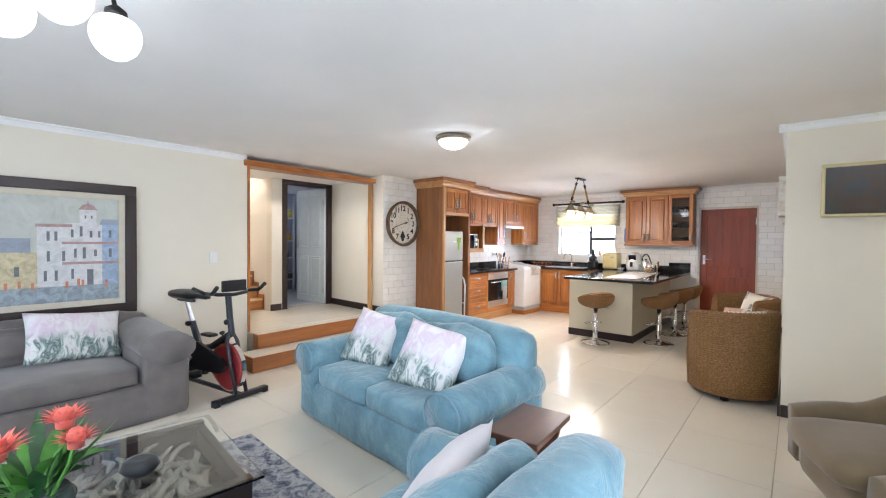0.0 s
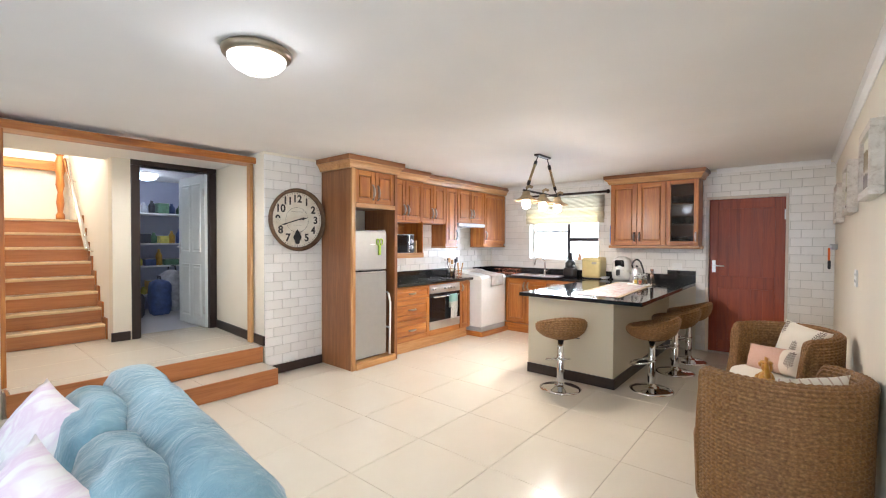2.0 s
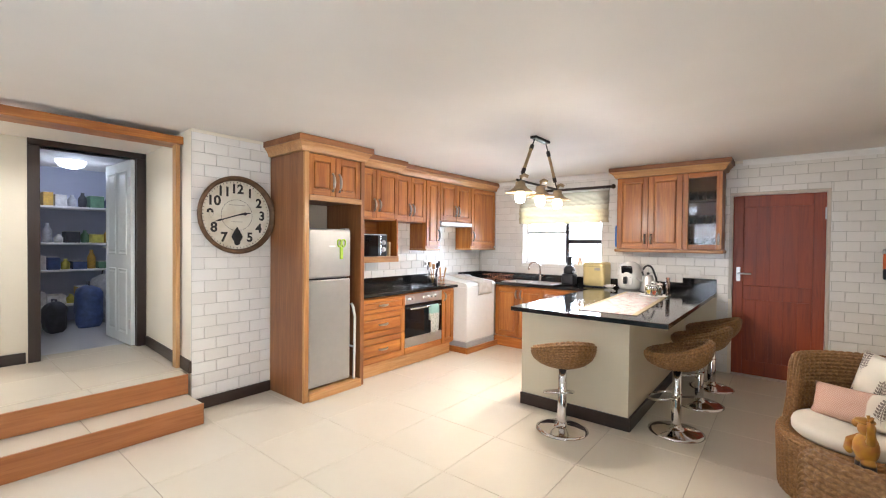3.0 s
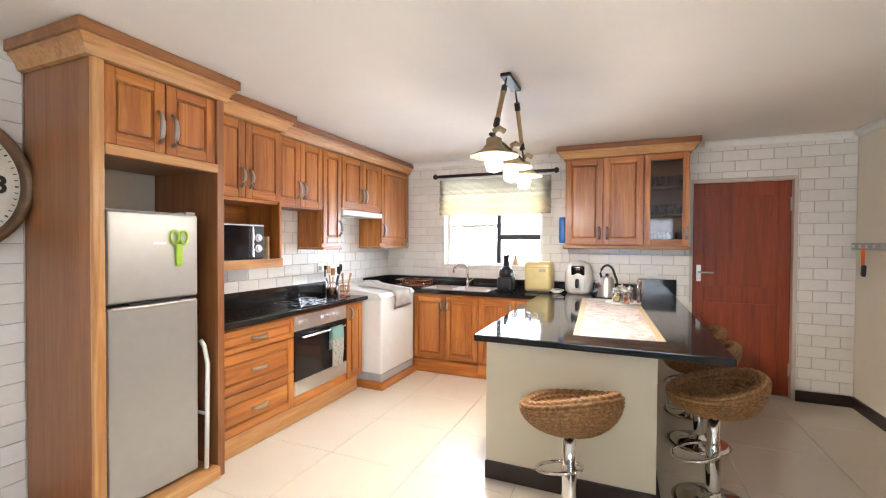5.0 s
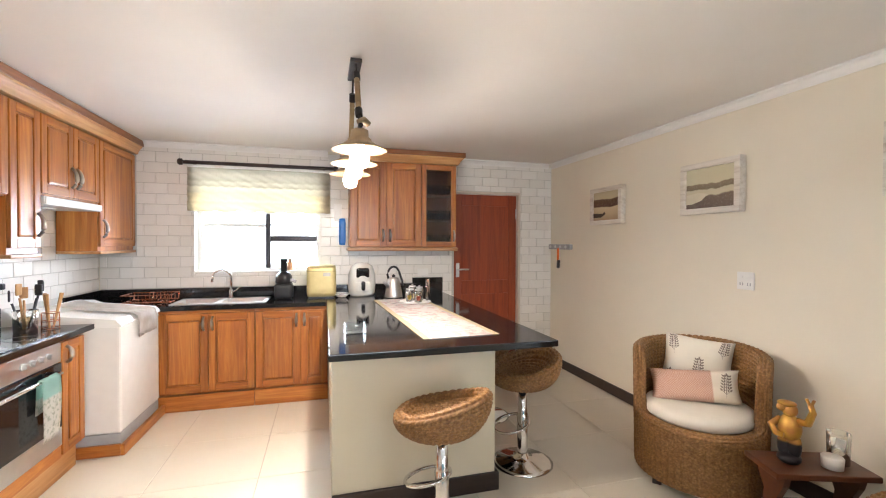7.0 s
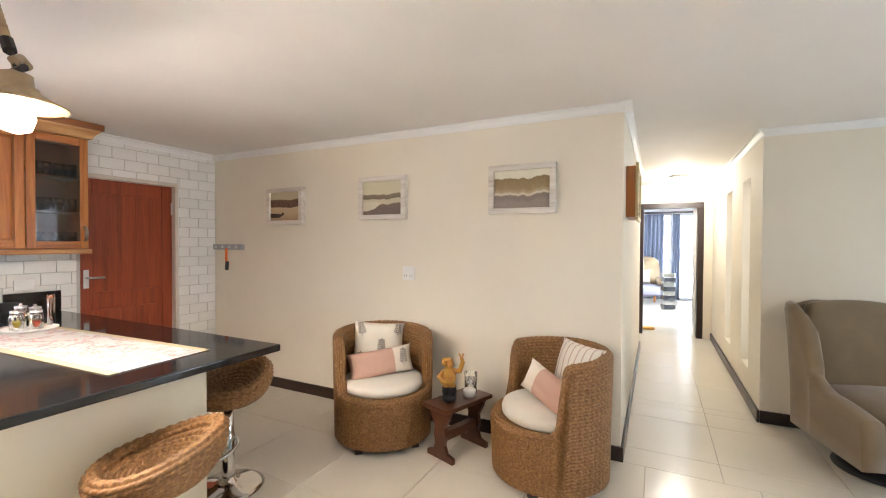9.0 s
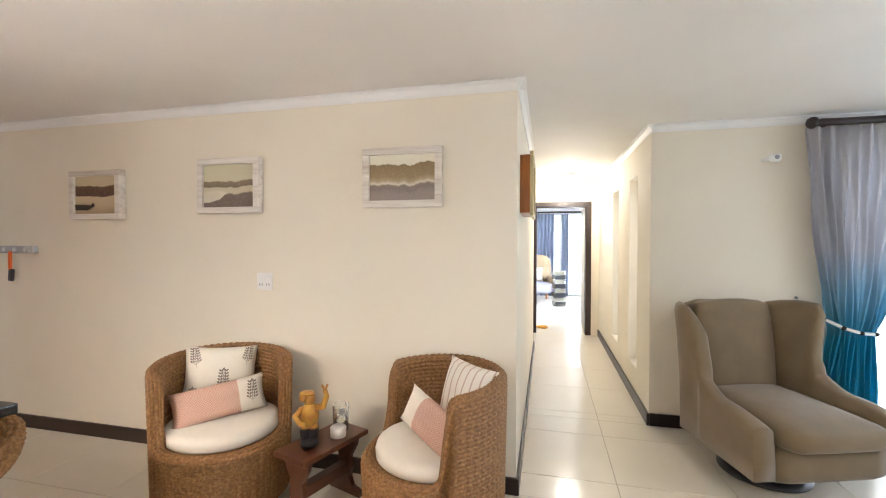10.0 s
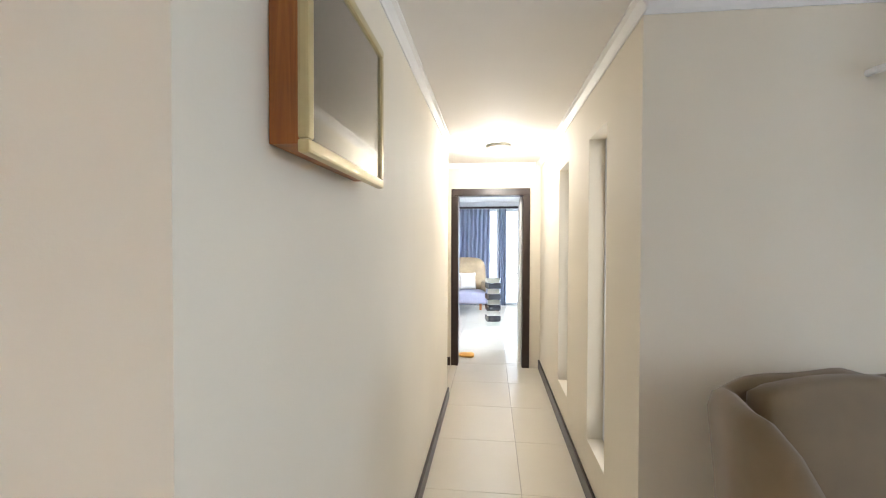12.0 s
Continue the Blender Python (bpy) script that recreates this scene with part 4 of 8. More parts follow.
towel_strip("oven_glove", [(FX + 0.036, 0.50), (FX + 0.038, 0.67), (FX + 0.045, 0.688), (FX + 0.058, 0.69), (FX + 0.072, 0.68), (FX + 0.076, 0.60), (FX + 0.074, 0.46), (FX + 0.07, 0.37), (FX + 0.066, 0.335)], 0.155, 0.007, g.m, "mint and floral double oven glove over the oven handle", pose(0, 6.19, 0))

t = thing("worktop", pose(0, 0, 0), "polished black granite worktop with upstand over the drawers", "worktop")
part("slab", one(KX + 0.012, -4.135, 5.024, 6.672, 0.864, 0.90, 0.006, 3), GRANITE, t)
part("upstand", one(KX + 0.012, KX + 0.032, 5.024, 6.672, 0.9005, 1.02, 0.003), GRANITE, t)
t = thing("hob", pose(-4.60, 5.78, 0.9005), "black glass ceramic hob flush in the worktop", "hob")
part("glass", one(0, 0.43, 0, 0.58, 0, 0.006, 0.002), BLACKG, t)
RINGM = plain("hob_print", (0.12, 0.12, 0.12), 0.3)
for x, y, r in ((0.11, 0.15, 0.075), (0.11, 0.43, 0.09), (0.32, 0.15, 0.09), (0.32, 0.43, 0.075)):
    part("ring_mark", tube(B(), [(x + r * math.cos(a * 0.2618), y + r * math.sin(a * 0.2618), 0.0063) for a in range(24)], 0.0016, 4, True), RINGM, t)

# sink run
t = thing("sink_worktop", pose(0, 0, 0), "polished black granite corner worktop with upstand", "worktop")
SINKX0, SINKX1 = -3.95, -3.17
part("slab", box(box(box(box(B(), KX + 0.012, SINKX0, 7.365, NY - 0.012, 0.864, 0.90), SINKX1, -2.645, 7.365, NY - 0.012, 0.864, 0.90), SINKX0, SINKX1, 7.365, 7.475, 0.864, 0.90), SINKX0, SINKX1, 7.875, NY - 0.012, 0.864, 0.90), GRANITE, t)
part("upstand", one(KX + 0.034, -2.645, NY - 0.032, NY - 0.012, 0.9005, 1.00, 0.003), GRANITE, t)
part("side_upstand", one(KX + 0.012, KX + 0.033, 7.37, NY - 0.012, 0.9005, 1.00, 0.003), GRANITE, t)
for lab, a, m_, b in (("kiaat two-door sink base cabinet", -4.005, -3.625, -3.254), ("kiaat two-door base cabinet under the window", -3.25, -2.868, -2.628)):
    t = thing("base_cabinet", pose(0, 0, 0), lab, "cabinet", "kitchen base cabinets")
    part("carcass", one(a + 0.001, b - 0.001, 7.416, NY - 0.02, 0.14, 0.855), WOOD[2], t)
    for p, q, hx in ((a, m_ - 0.001, m_ - 0.035), (m_ + 0.001, b, m_ + 0.035)):
        handle(cab_door(t, "y", 7.415, p, q, 0.155, 0.832), hx, 7.395, 0.745, (0, 0, 1), (0, -1, 0), 0.11)
    part("top_rail", one(a, b, 7.400, 7.415, 0.836, 0.862, 0.002), WOOD[0], t)
    part("plinth", one(a, b, 7.375, 7.445, 0.002, 0.138, 0.003), WOOD[0], t)
t = thing("sink", pose(0, 0, 0.9005), "stainless steel double bowl sink set in the worktop", "sink")
bm = B()
for a, b in ((SINKX0 + 0.03, -3.60), (-3.56, SINKX1 - 0.03)):
    y0_, y1_ = 7.495, 7.825
    box(bm, a, b, y0_, y1_, -0.16, -0.155)
    for q in ((a, a + 0.006, y0_, y1_), (b - 0.006, b, y0_, y1_), (a, b, y0_, y0_ + 0.006), (a, b, y1_ - 0.006, y1_)):
        box(bm, *q, -0.155, 0.004)
part("bowls", bm, STEEL, t)
part("rim", box(box(box(box(box(B(), SINKX0, SINKX1, 7.470, 7.495, 0.0, 0.006), SINKX0, SINKX1, 7.825, 7.880, 0.0, 0.006), SINKX0, SINKX0 + 0.03, 7.495, 7.825, 0, 0.006), SINKX1 - 0.03, SINKX1, 7.495, 7.825, 0, 0.006), -3.60, -3.56, 7.495, 7.825, 0, 0.006), STEEL, t)
t = thing("kitchen_tap", pose(-3.53, 7.845, 0.907), "chrome swan-neck kitchen mixer tap", "tap")
part("base", lathe(B(), [(0.028, 0), (0.028, 0.01), (0.020, 0.02), (0.018, 0.07), (0.014, 0.08), (0, 0.08)], 20), CHROME, t, smooth=True)
part("spout", tube(B(), [(0, 0, 0.07), (0, 0, 0.20)] + [(-0.075 + 0.075 * math.cos(a * 0.314), -0.06 * (a / 10), 0.20 + 0.075 * math.sin(a * 0.314)) for a in range(1, 11)] + [(-0.152, -0.064, 0.16)], 0.011, 10), CHROME, t, smooth=True)
part("lever", tube(B(), [(0.016, 0, 0.055), (0.05, 0, 0.075), (0.075, 0, 0.10)], 0.006), CHROME, t)

# peninsula
t = thing("peninsula_wall", pose(0, 0, 0), "cream plastered peninsula base with dark skirting", "kitchen island")
part("body", one(-2.622, -1.693, 5.633, NY - 0.012, 0.001, 0.862, 0.004), plaster("peninsula_paint", (0.68, 0.61, 0.455)), t)
part("skirting", one(-2.622, -1.673, 5.613, 5.6325, 0.001, 0.105, 0.004), DARKW[0], t, "dark brown skirting")
part("skirting", one(-1.6925, -1.673, 5.633, NY - 0.015, 0.001, 0.105, 0.004), DARKW[1], t, "dark brown skirting")
t = thing("peninsula_worktop", pose(0, 0, 0), "polished black granite breakfast bar top", "worktop")
part("slab", one(-2.64, -1.385, 5.45, NY - 0.012, 0.863, 0.90, 0.006, 3), GRANITE, t)
part("upstand", one(-2.56, -1.375, NY - 0.032, NY - 0.012, 0.9005, 1.00, 0.003), GRANITE, t)
part("upstand", one(-1.72, -1.375, NY - 0.030, NY - 0.012, 1.0005, 1.06, 0.003), GRANITE, t)

# hanging cabinet
t = thing("hanging_cabinet", pose(0, 0, 0), "kiaat wall cabinet with two timber doors and one glazed door", "cabinet")
hx0, hx1, hy = -2.412, -1.307, 7.67
part("carcass", one(hx0, -1.6855, hy + 0.001, NY - 0.012, 1.40, 2.268), WOOD[2], t)
part("side_panel", one(hx1 - 0.02, hx1, hy + 0.001, NY - 0.012, 1.40, 2.268), WOOD[2], t)
part("top_board", one(-1.684, hx1 - 0.021, hy + 0.001, NY - 0.012, 2.238, 2.268), WOOD[0], t)
part("bottom_board", one(-1.684, hx1 - 0.021, hy + 0.001, NY - 0.012, 1.40, 1.43), WOOD[0], t)
part("back_board", one(-1.684, hx1 - 0.021, NY - 0.02, NY - 0.0125, 1.431, 2.237), SIDE[2], t)
for z in (1.68, 1.95):
    part("shelf", one(-1.683, hx1 - 0.022, hy + 0.03, NY - 0.021, z, z + 0.012), SIDE[0], t)
handle(cab_door(t, "y", hy, hx0 + 0.002, -2.050, 1.405, 2.262), -2.083, hy - 0.02, 1.52, (0, 0, 1), (0, -1, 0), 0.11)
handle(cab_door(t, "y", hy, -2.048, -1.687, 1.405, 2.262), -2.013, hy - 0.02, 1.52, (0, 0, 1), (0, -1, 0), 0.11)
d = part("glazed_door", one(-1.635, hx1 - 0.05, hy - 0.008, hy - 0.004, 1.46, 2.207), glass("smoked_cabinet_glass", (0.62, 0.58, 0.55), 0.03), t, "smoked glass pane")
part("stile", one(-1.683, -1.630, hy - 0.02, hy - 0.001, 1.405, 2.262, 0.004), WOOD[2], d)
part("stile", one(hx1 - 0.054, hx1 - 0.001, hy - 0.02, hy - 0.001, 1.405, 2.262, 0.004), WOOD[2], d)
part("rail", one(-1.6285, hx1 - 0.055, hy - 0.02, hy - 0.001, 1.405, 1.46, 0.004), WOOD[0], d)
part("rail", one(-1.6285, hx1 - 0.055, hy - 0.02, hy - 0.001, 2.207, 2.262, 0.004), WOOD[0], d)
handle(d, hx1 - 0.028, hy - 0.02, 1.52, (0, 0, 1), (0, -1, 0), 0.11)
part("bottom_lip", one(hx0 - 0.02, hx1 + 0.02, hy - 0.03, NY - 0.012, 1.362, 1.398, 0.010, 3), PALE[0], t)
crown(t, hx0, hx1, hy, NY - 0.012, 2.27, 2.392, 0.085, "wes")
tumbler = thing("tumbler", pose(-1.605, 7.76, 1.4315), "clear drinking glass on the cabinet shelf", "glass", "glasses in the cabinet")
part("bowl", lathe(B(), [(0.0, 0.002), (0.026, 0.0), (0.033, 0.10), (0.031, 0.10), (0.024, 0.006), (0, 0.006)], 16), CLEAR, tumbler, smooth=True)
for z in (1.4315, 1.6925, 1.9625):
    for i in range(4):
        for j in range(2):
            if (z, i, j) != (1.4315, 0, 0):
                copy_thing(tumbler, pose(-1.605 + 0.078 * i, 7.76 + 0.09 * j, z))

# ---- kitchen: loose things ----
def weave(bm, fn, nu, nv, amp, ku, kv, closed=True):
    """A woven skin: fn(u, v) gives a place, u and v from 0 to 1; strands run along u in kv rows with ku twists."""
    def p(u, v):
        return Vector(fn(u, v))
    g = []
    cols = nu if closed else nu + 1
    for j in range(nv + 1):
        v = j / nv
        row = []
        for i in range(cols):
            u = i / nu
            e = 1e-3
            c = p(u, v)
            du = p((u + e) % 1.0 if closed else min(u + e, 1), v) - p((u - e) % 1.0 if closed else max(u - e, 0), v)
            dv = p(u, min(v + e, 1)) - p(u, max(v - e, 0))
            n = du.cross(dv)
            n = n.normalized() if n.length > 1e-12 else Vector((0, 0, 1))
            r = v * kv
            d = amp * abs(math.sin(math.pi * r)) ** 0.6 * (0.32 + 0.68 * abs(math.sin(math.pi * (u * ku + 0.5 * math.floor(r) + 0.55 * (r % 1) * (1 if math.floor(r) % 2 else -1)))) ** 0.7)
            row.append(bm.verts.new(c + n * d))
        g.append(row)
    for j in range(nv):
        for i in range(nu):
            k = (i + 1) % nu if closed else i + 1
            bm.faces.new((g[j][i], g[j][k], g[j + 1][k], g[j + 1][i]))
    return bm


g = Mat("woven_hyacinth", (0.30, 0.16, 0.06), 0.6)
gv = g.co(shift=False)
g.colour(g.mix(g.ramp(g.noise(gv, 75, 4), [(0.3, (0.11, 0.047, 0.013)), (0.5, (0.23, 0.112, 0.035)), (0.72, (0.42, 0.23, 0.08))]), (0.22, 0.105, 0.032), 0.3))
g.rough(g.noise(gv, 80, 2), 0.45, 0.75)
g.bump(g.noise(gv, 260, 3), 0.4, 0.002)
WICKER = g.m

stool = thing("bar_stool", pose(-2.10, 5.33, 0, 0, 0, 42), "woven hyacinth bar stool on a chrome gas-lift column", "bar stool", "bar stools round the peninsula")
part("base_plate", lathe(B(), [(0, 0.0), (0.195, 0.0), (0.20, 0.006), (0.17, 0.018), (0.08, 0.034), (0.04, 0.05), (0.036, 0.07), (0, 0.07)], 40), CHROME, stool, smooth=True)
part("column", lathe(B(), [(0.036, 0.06), (0.036, 0.32), (0.033, 0.325), (0.033, 0.33), (0.031, 0.335), (0.031, 0.523), (0, 0.523)], 24), CHROME, stool, smooth=True)
part("foot_ring", tube(B(), [(0.0, -0.03, 0.30)] + [(0.115 * math.sin(a), 0.085 - 0.115 * math.cos(a), 0.30 - 0.06 * (1 - math.cos(a)) / 2) for a in [0.35 + k * 0.28 for k in range(21)]] + [(-0.0, -0.03, 0.30)], 0.010, 8), CHROME, stool, smooth=True)
part("lift_lever", tube(B(), [(0.02, 0, 0.500), (0.12, 0.02, 0.495), (0.20, 0.04, 0.483)], 0.005, 6), CHROME, stool)
part("seat_plate", lathe(B(), [(0, 0.498), (0.09, 0.498), (0.09, 0.523), (0, 0.523)], 20), IRON, stool)


def stool_skin(u, v):
    a = 6.28319 * u
    back = 0.5 - 0.5 * math.sin(a)           # the back stands at -y
    top = 0.655 + 0.115 * back ** 1.6
    rim = 0.225 + 0.012 * back
    if v < 0.52:                             # outside, from the foot of the bowl up to the rim
        s = v / 0.52
        r = 0.05 + (rim - 0.05) * math.sin(s * 1.5708) ** 0.75
        z = 0.575 + (top - 0.575) * (1 - math.cos(s * 1.5708)) ** 0.9
    elif v < 0.66:                           # rolled rim
        s = (v - 0.52) / 0.14
        r = rim - 0.045 * (0.5 - 0.5 * math.cos(s * 3.14159))
        z = top + 0.024 * math.sin(s * 3.14159)
    else:
        s = (v - 0.66) / 0.34
        r = (rim - 0.045) * (1 - s) + 0.012 * s
        z = top + (0.635 - top) * math.sin(s * 1.5708) ** 0.6
    return (r * 1.03 * math.cos(a), r * math.sin(a), z - 0.062)


part("seat", weave(B(), stool_skin, 240, 190, 0.014, 34, 27), WICKER, stool, "woven water hyacinth bucket seat", True)
for x, y, rz in ((-1.40, 5.865, 95), (-1.355, 6.65, 84), (-1.33, 7.25, 92)):
    copy_thing(stool, pose(x, y, 0, 0, 0, rz))

# pendant lamp over the bar
t = thing("pendant_lamp", pose(-2.50, 5.705, H), "rustic three-shade pendant lamp on two hanging ropes, lit", "pendant lamp")
ROPE = plain("sisal_rope", (0.36, 0.25, 0.13), 0.9, 0, 0.3)
BRASS = plain("aged_brass", (0.36, 0.26, 0.15), 0.45, 0.35, 0.3)
part("ceiling_plate", one(-0.03, 0.03, -0.14, 0.14, -0.022, -0.001, 0.004), IRON, t)
part("hanger_bar", tube(B(), [(0, -0.42, -0.42), (0, 0.44, -0.42)], 0.011, 8), IRON, t, "dark iron bar")
for s in (-1, 1):
    a, b = Vector((0, s * 0.11, -0.02)), Vector((0, s * 0.36, -0.41))
    pts = [a.lerp(b, k / 40) for k in range(41)]
    part("rope", tube(B(), pts[8:33], [0.013 + 0.002 * (k % 2) for k in range(25)], 8), ROPE, t, "twisted sisal rope", True)
    part("rope_clamp", tube(B(), [pts[7], pts[11]], 0.018, 8), IRON, t)
    part("rope_clamp", tube(B(), [pts[30], pts[34]], 0.018, 8), IRON, t)
    part("chain", tube(B(), [pts[0], pts[8]], 0.006, 6), IRON, t)
    part("chain", tube(B(), [pts[33], pts[40]], 0.006, 6), IRON, t)
for dy in (-0.36, 0.01, 0.38):
    part("shade", lathe(B(), [(0.018, -0.42), (0.040, -0.43), (0.043, -0.465), (0.054, -0.47), (0.056, -0.480), (0.085, -0.500), (0.128, -0.522), (0.124, -0.524), (0.052, -0.488), (0.036, -0.47), (0.016, -0.43)], 32, pose(0, dy, 0)), BRASS, t, "aged brass bell shade", True)
    part("elbow", tube(B(), [(0, dy, -0.43), (0, dy + 0.01, -0.385), (0.02, dy + 0.03, -0.37), (0.045, dy + 0.05, -0.385)], 0.016, 8), BRASS, t, smooth=True)
    part("bulb", lathe(B(), [(0.016, -0.47), (0.02, -0.495), (0.040, -0.53), (0.046, -0.56), (0.034, -0.598), (0, -0.61)], 20, pose(0, dy, 0)), BULB, t, "lit glass bulb", True)

t = thing("dome_light", pose(-2.39, 2.42, H), "round frosted glass ceiling light with a bronze rim, lit", "ceiling light")
part("rim", lathe(B(), [(0.02, -0.001), (0.15, -0.001), (0.165, -0.012), (0.16, -0.035), (0.145, -0.045), (0.13, -0.045)], 40), plain("bronze_rim", (0.30, 0.24, 0.17), 0.35, 0.8), t, smooth=True)
part("glass_dome", lathe(B(), [(0.138, -0.04), (0.135, -0.06), (0.11, -0.09), (0.07, -0.112), (0.02, -0.122), (0, -0.123)], 40), DOMEG, t, "lit frosted glass", True)
part("finial", lathe(B(), [(0.010, -0.122), (0.010, -0.132), (0, -0.138)], 12), BRASS, t)
t = thing("corridor_light", pose(3.62, 3.33, H), "small round lit ceiling light in the corridor", "ceiling light")
part("rim", lathe(B(), [(0.02, -0.001), (0.12, -0.001), (0.125, -0.02), (0.11, -0.03)], 32), WHITEP, t, smooth=True)
part("glass_dome", lathe(B(), [(0.11, -0.03), (0.09, -0.06), (0.04, -0.075), (0, -0.078)], 32), glow("lit_corridor_dome", (1.0, 0.9, 0.74), 4), t, smooth=True)
t = thing("landing_light", pose(-5.12, 2.6, H - 0.04), "round lit ceiling light over the landing", "ceiling light")
part("glass_dome", lathe(B(), [(0.11, -0.001), (0.105, -0.02), (0.08, -0.03), (0, -0.034)], 32), glow("lit_landing_dome", (1.0, 0.94, 0.82), 4), t, smooth=True)
part("rim", lathe(B(), [(0.111, -0.001), (0.125, -0.001), (0.12, -0.022), (0.1115, -0.022)], 32), WHITEP, t)
t = thing("store_light", pose(-7.65, 3.37, 2.419), "round lit ceiling light in the store", "ceiling light")
part("glass_dome", lathe(B(), [(0.15, -0.001), (0.15, -0.02), (0.12, -0.07), (0.05, -0.095), (0, -0.1)], 32), glow("lit_store_dome", (0.85, 0.92, 1.0), 3), t, smooth=True)

# station clock
t = thing("wall_clock", pose(KX + 0.011, 3.99, 1.684, 90, 0, 90) @ Matrix.Scale(1.03, 4), "large round antique station clock with a rusted rim", "clock")
FACE = Mat("clock_face", (0.72, 0.68, 0.58), 0.55)
fv = FACE.co(shift=False)
FACE.colour(FACE.ramp(FACE.noise(fv, 7, 5), [(0.35, (0.62, 0.56, 0.44)), (0.6, (0.74, 0.70, 0.61))]))
part("rim", lathe(B(), [(0.29, 0.0), (0.318, 0.0), (0.322, 0.03), (0.336, 0.045), (0.340, 0.06), (0.334, 0.075), (0.318, 0.080), (0.306, 0.070), (0.298, 0.03)], 64), RUST, t, "rusted metal rim", True)
part("face", lathe(B(), [(0, 0.026), (0.30, 0.026), (0.30, 0.0)], 64), FACE.m, t, "aged cream dial")
INK = plain("clock_ink", (0.02, 0.018, 0.016), 0.6)
for k in range(1, 13):
    a = radians(90 - 30 * k)
    bm = text_mesh(str(k), 0.112, bold=0.0035)
    bmesh.ops.transform(bm, matrix=pose(0.226 * math.cos(a), 0.226 * math.sin(a), 0.0285), verts=bm.verts)
    part("numeral", bm, INK, t)
for k in range(60):
    a = radians(6 * k)
    w = 0.004 if k % 5 else 0.007
    part("minute_mark", one(0.279, 0.292, -w / 2, w / 2, 0.0262, 0.028, m=Matrix.Rotation(a, 4, "Z")), INK, t)
part("inner_circle", tube(B(), [(0.135 * math.cos(k * 0.1309), 0.135 * math.sin(k * 0.1309), 0.0268) for k in range(48)], 0.0012, 4, True), INK, t)
HAND = plain("hand_iron", (0.012, 0.012, 0.012), 0.4)
part("hour_hand", prism(B(), [(-0.03, 0.004), (0.05, 0.006), (0.075, 0.016), (0.085, 0.007), (0.115, 0.004), (0.135, 0), (0.115, -0.004), (0.085, -0.007), (0.075, -0.016), (0.05, -0.006), (-0.03, -0.004)], 0.030, 0.032, 2), HAND, t).rotation_euler = (0, 0, radians(12))
part("minute_hand", prism(B(), [(-0.06, 0.006), (0.12, 0.005), (0.16, 0.009), (0.205, 0), (0.16, -0.009), (0.12, -0.005), (-0.06, -0.006)], 0.033, 0.035, 2), HAND, t).rotation_euler = (0, 0, radians(198))
part("pendulum_bob", lathe(B(), [(0, 0.034), (0.026, 0.034), (0.045, 0.030), (0.045, 0.027)], 24, pose(0, -0.19, 0)), HAND, t)
part("pendulum_stem", prism(B(), [(0, -0.10), (0.018, -0.13), (0.05, -0.19), (0.02, -0.235), (0, -0.265), (-0.02, -0.235), (-0.05, -0.19), (-0.018, -0.13)], 0.0265, 0.029, 2), HAND, t)
part("maker_text_bar", one(-0.07, 0.07, 0.085, 0.091, 0.0262, 0.0272), plain("faded_ink", (0.42, 0.38, 0.32), 0.7), t)
part("maker_text_bar", one(-0.05, 0.05, -0.06, -0.055, 0.0262, 0.0272), plain("faded_ink_two", (0.45, 0.41, 0.35), 0.7), t)

# blind and its pole
g = Mat("striped_blind_cloth", (0.6, 0.55, 0.42), 0.9)
gv = g.co(shift=False)
sp = g.n.new("ShaderNodeSeparateXYZ")
g.l.new(gv, sp.inputs["Vector"])
wv = g.n.new("ShaderNodeTexWave")
wv.inputs["Scale"].default_value = 4.3
wv.inputs["Distortion"].default_value = 0.6
g.l.new(gv, wv.inputs["Vector"])
tooth = g.n.new("ShaderNodeMath")
tooth.operation = "MULTIPLY_ADD"
g.l.new(wv.outputs["Fac"], tooth.inputs[0])
tooth.inputs[1].default_value = 0.008
g.l.new(sp.outputs["Z"], tooth.inputs[2])
band = g.ramp(tooth.outputs["Value"], [(0.0, (0.50, 0.44, 0.32)), (0.05, (0.58, 0.50, 0.34)), (0.09, (0.50, 0.43, 0.30)), (0.11, (0.60, 0.52, 0.36)), (0.17, (0.57, 0.49, 0.34)), (0.19, (0.46, 0.42, 0.33)), (0.24, (0.58, 0.53, 0.42)), (0.255, (0.40, 0.37, 0.30)), (0.29, (0.52, 0.48, 0.39)), (0.31, (0.41, 0.38, 0.31)), (0.37, (0.54, 0.50, 0.42)), (0.40, (0.46, 0.43, 0.36))])
g.colour(g.mix(band, (0.40, 0.38, 0.31), g.ramp(g.noise(g.co((60, 1, 18), False), 1.0, 2), [(0.52, (0, 0, 0)), (0.66, (0.3, 0.3, 0.3))])))
g.set("Transmission Weight", 0.0)
g.bump(g.noise(gv, 300, 2), 0.25, 0.002)
bm = B()
rows_ = []
for j in range(41):
    v = j / 40
    z = v * 0.425
    d = 0.018 * abs(math.sin(v * 3.14159 * 3.5)) if v < 0.62 else 0.004
    rows_.append([bm.verts.new((u * 1.33 / 60, -d - 0.004 * math.sin(u * 0.9 + j), z + 0.005 * math.sin(u * 0.7) * (1 - v))) for u in range(61)])
for j in range(40):
    for u in range(60):
        bm.faces.new((rows_[j][u], rows_[j][u + 1], rows_[j + 1][u + 1], rows_[j + 1][u]))
bmesh.ops.solidify(bm, geom=bm.faces[:], thickness=0.003)
t = thing("roman_blind", pose(-3.927, NY - 0.025, 1.745), "grey and mustard striped roman blind half raised", "blind")
part("blind_cloth", bm, g.m, t, "", True)
part("bottom_bar", one(0.0, 1.33, -0.016, -0.004, -0.012, 0.0, 0.003), WHITEP, t)
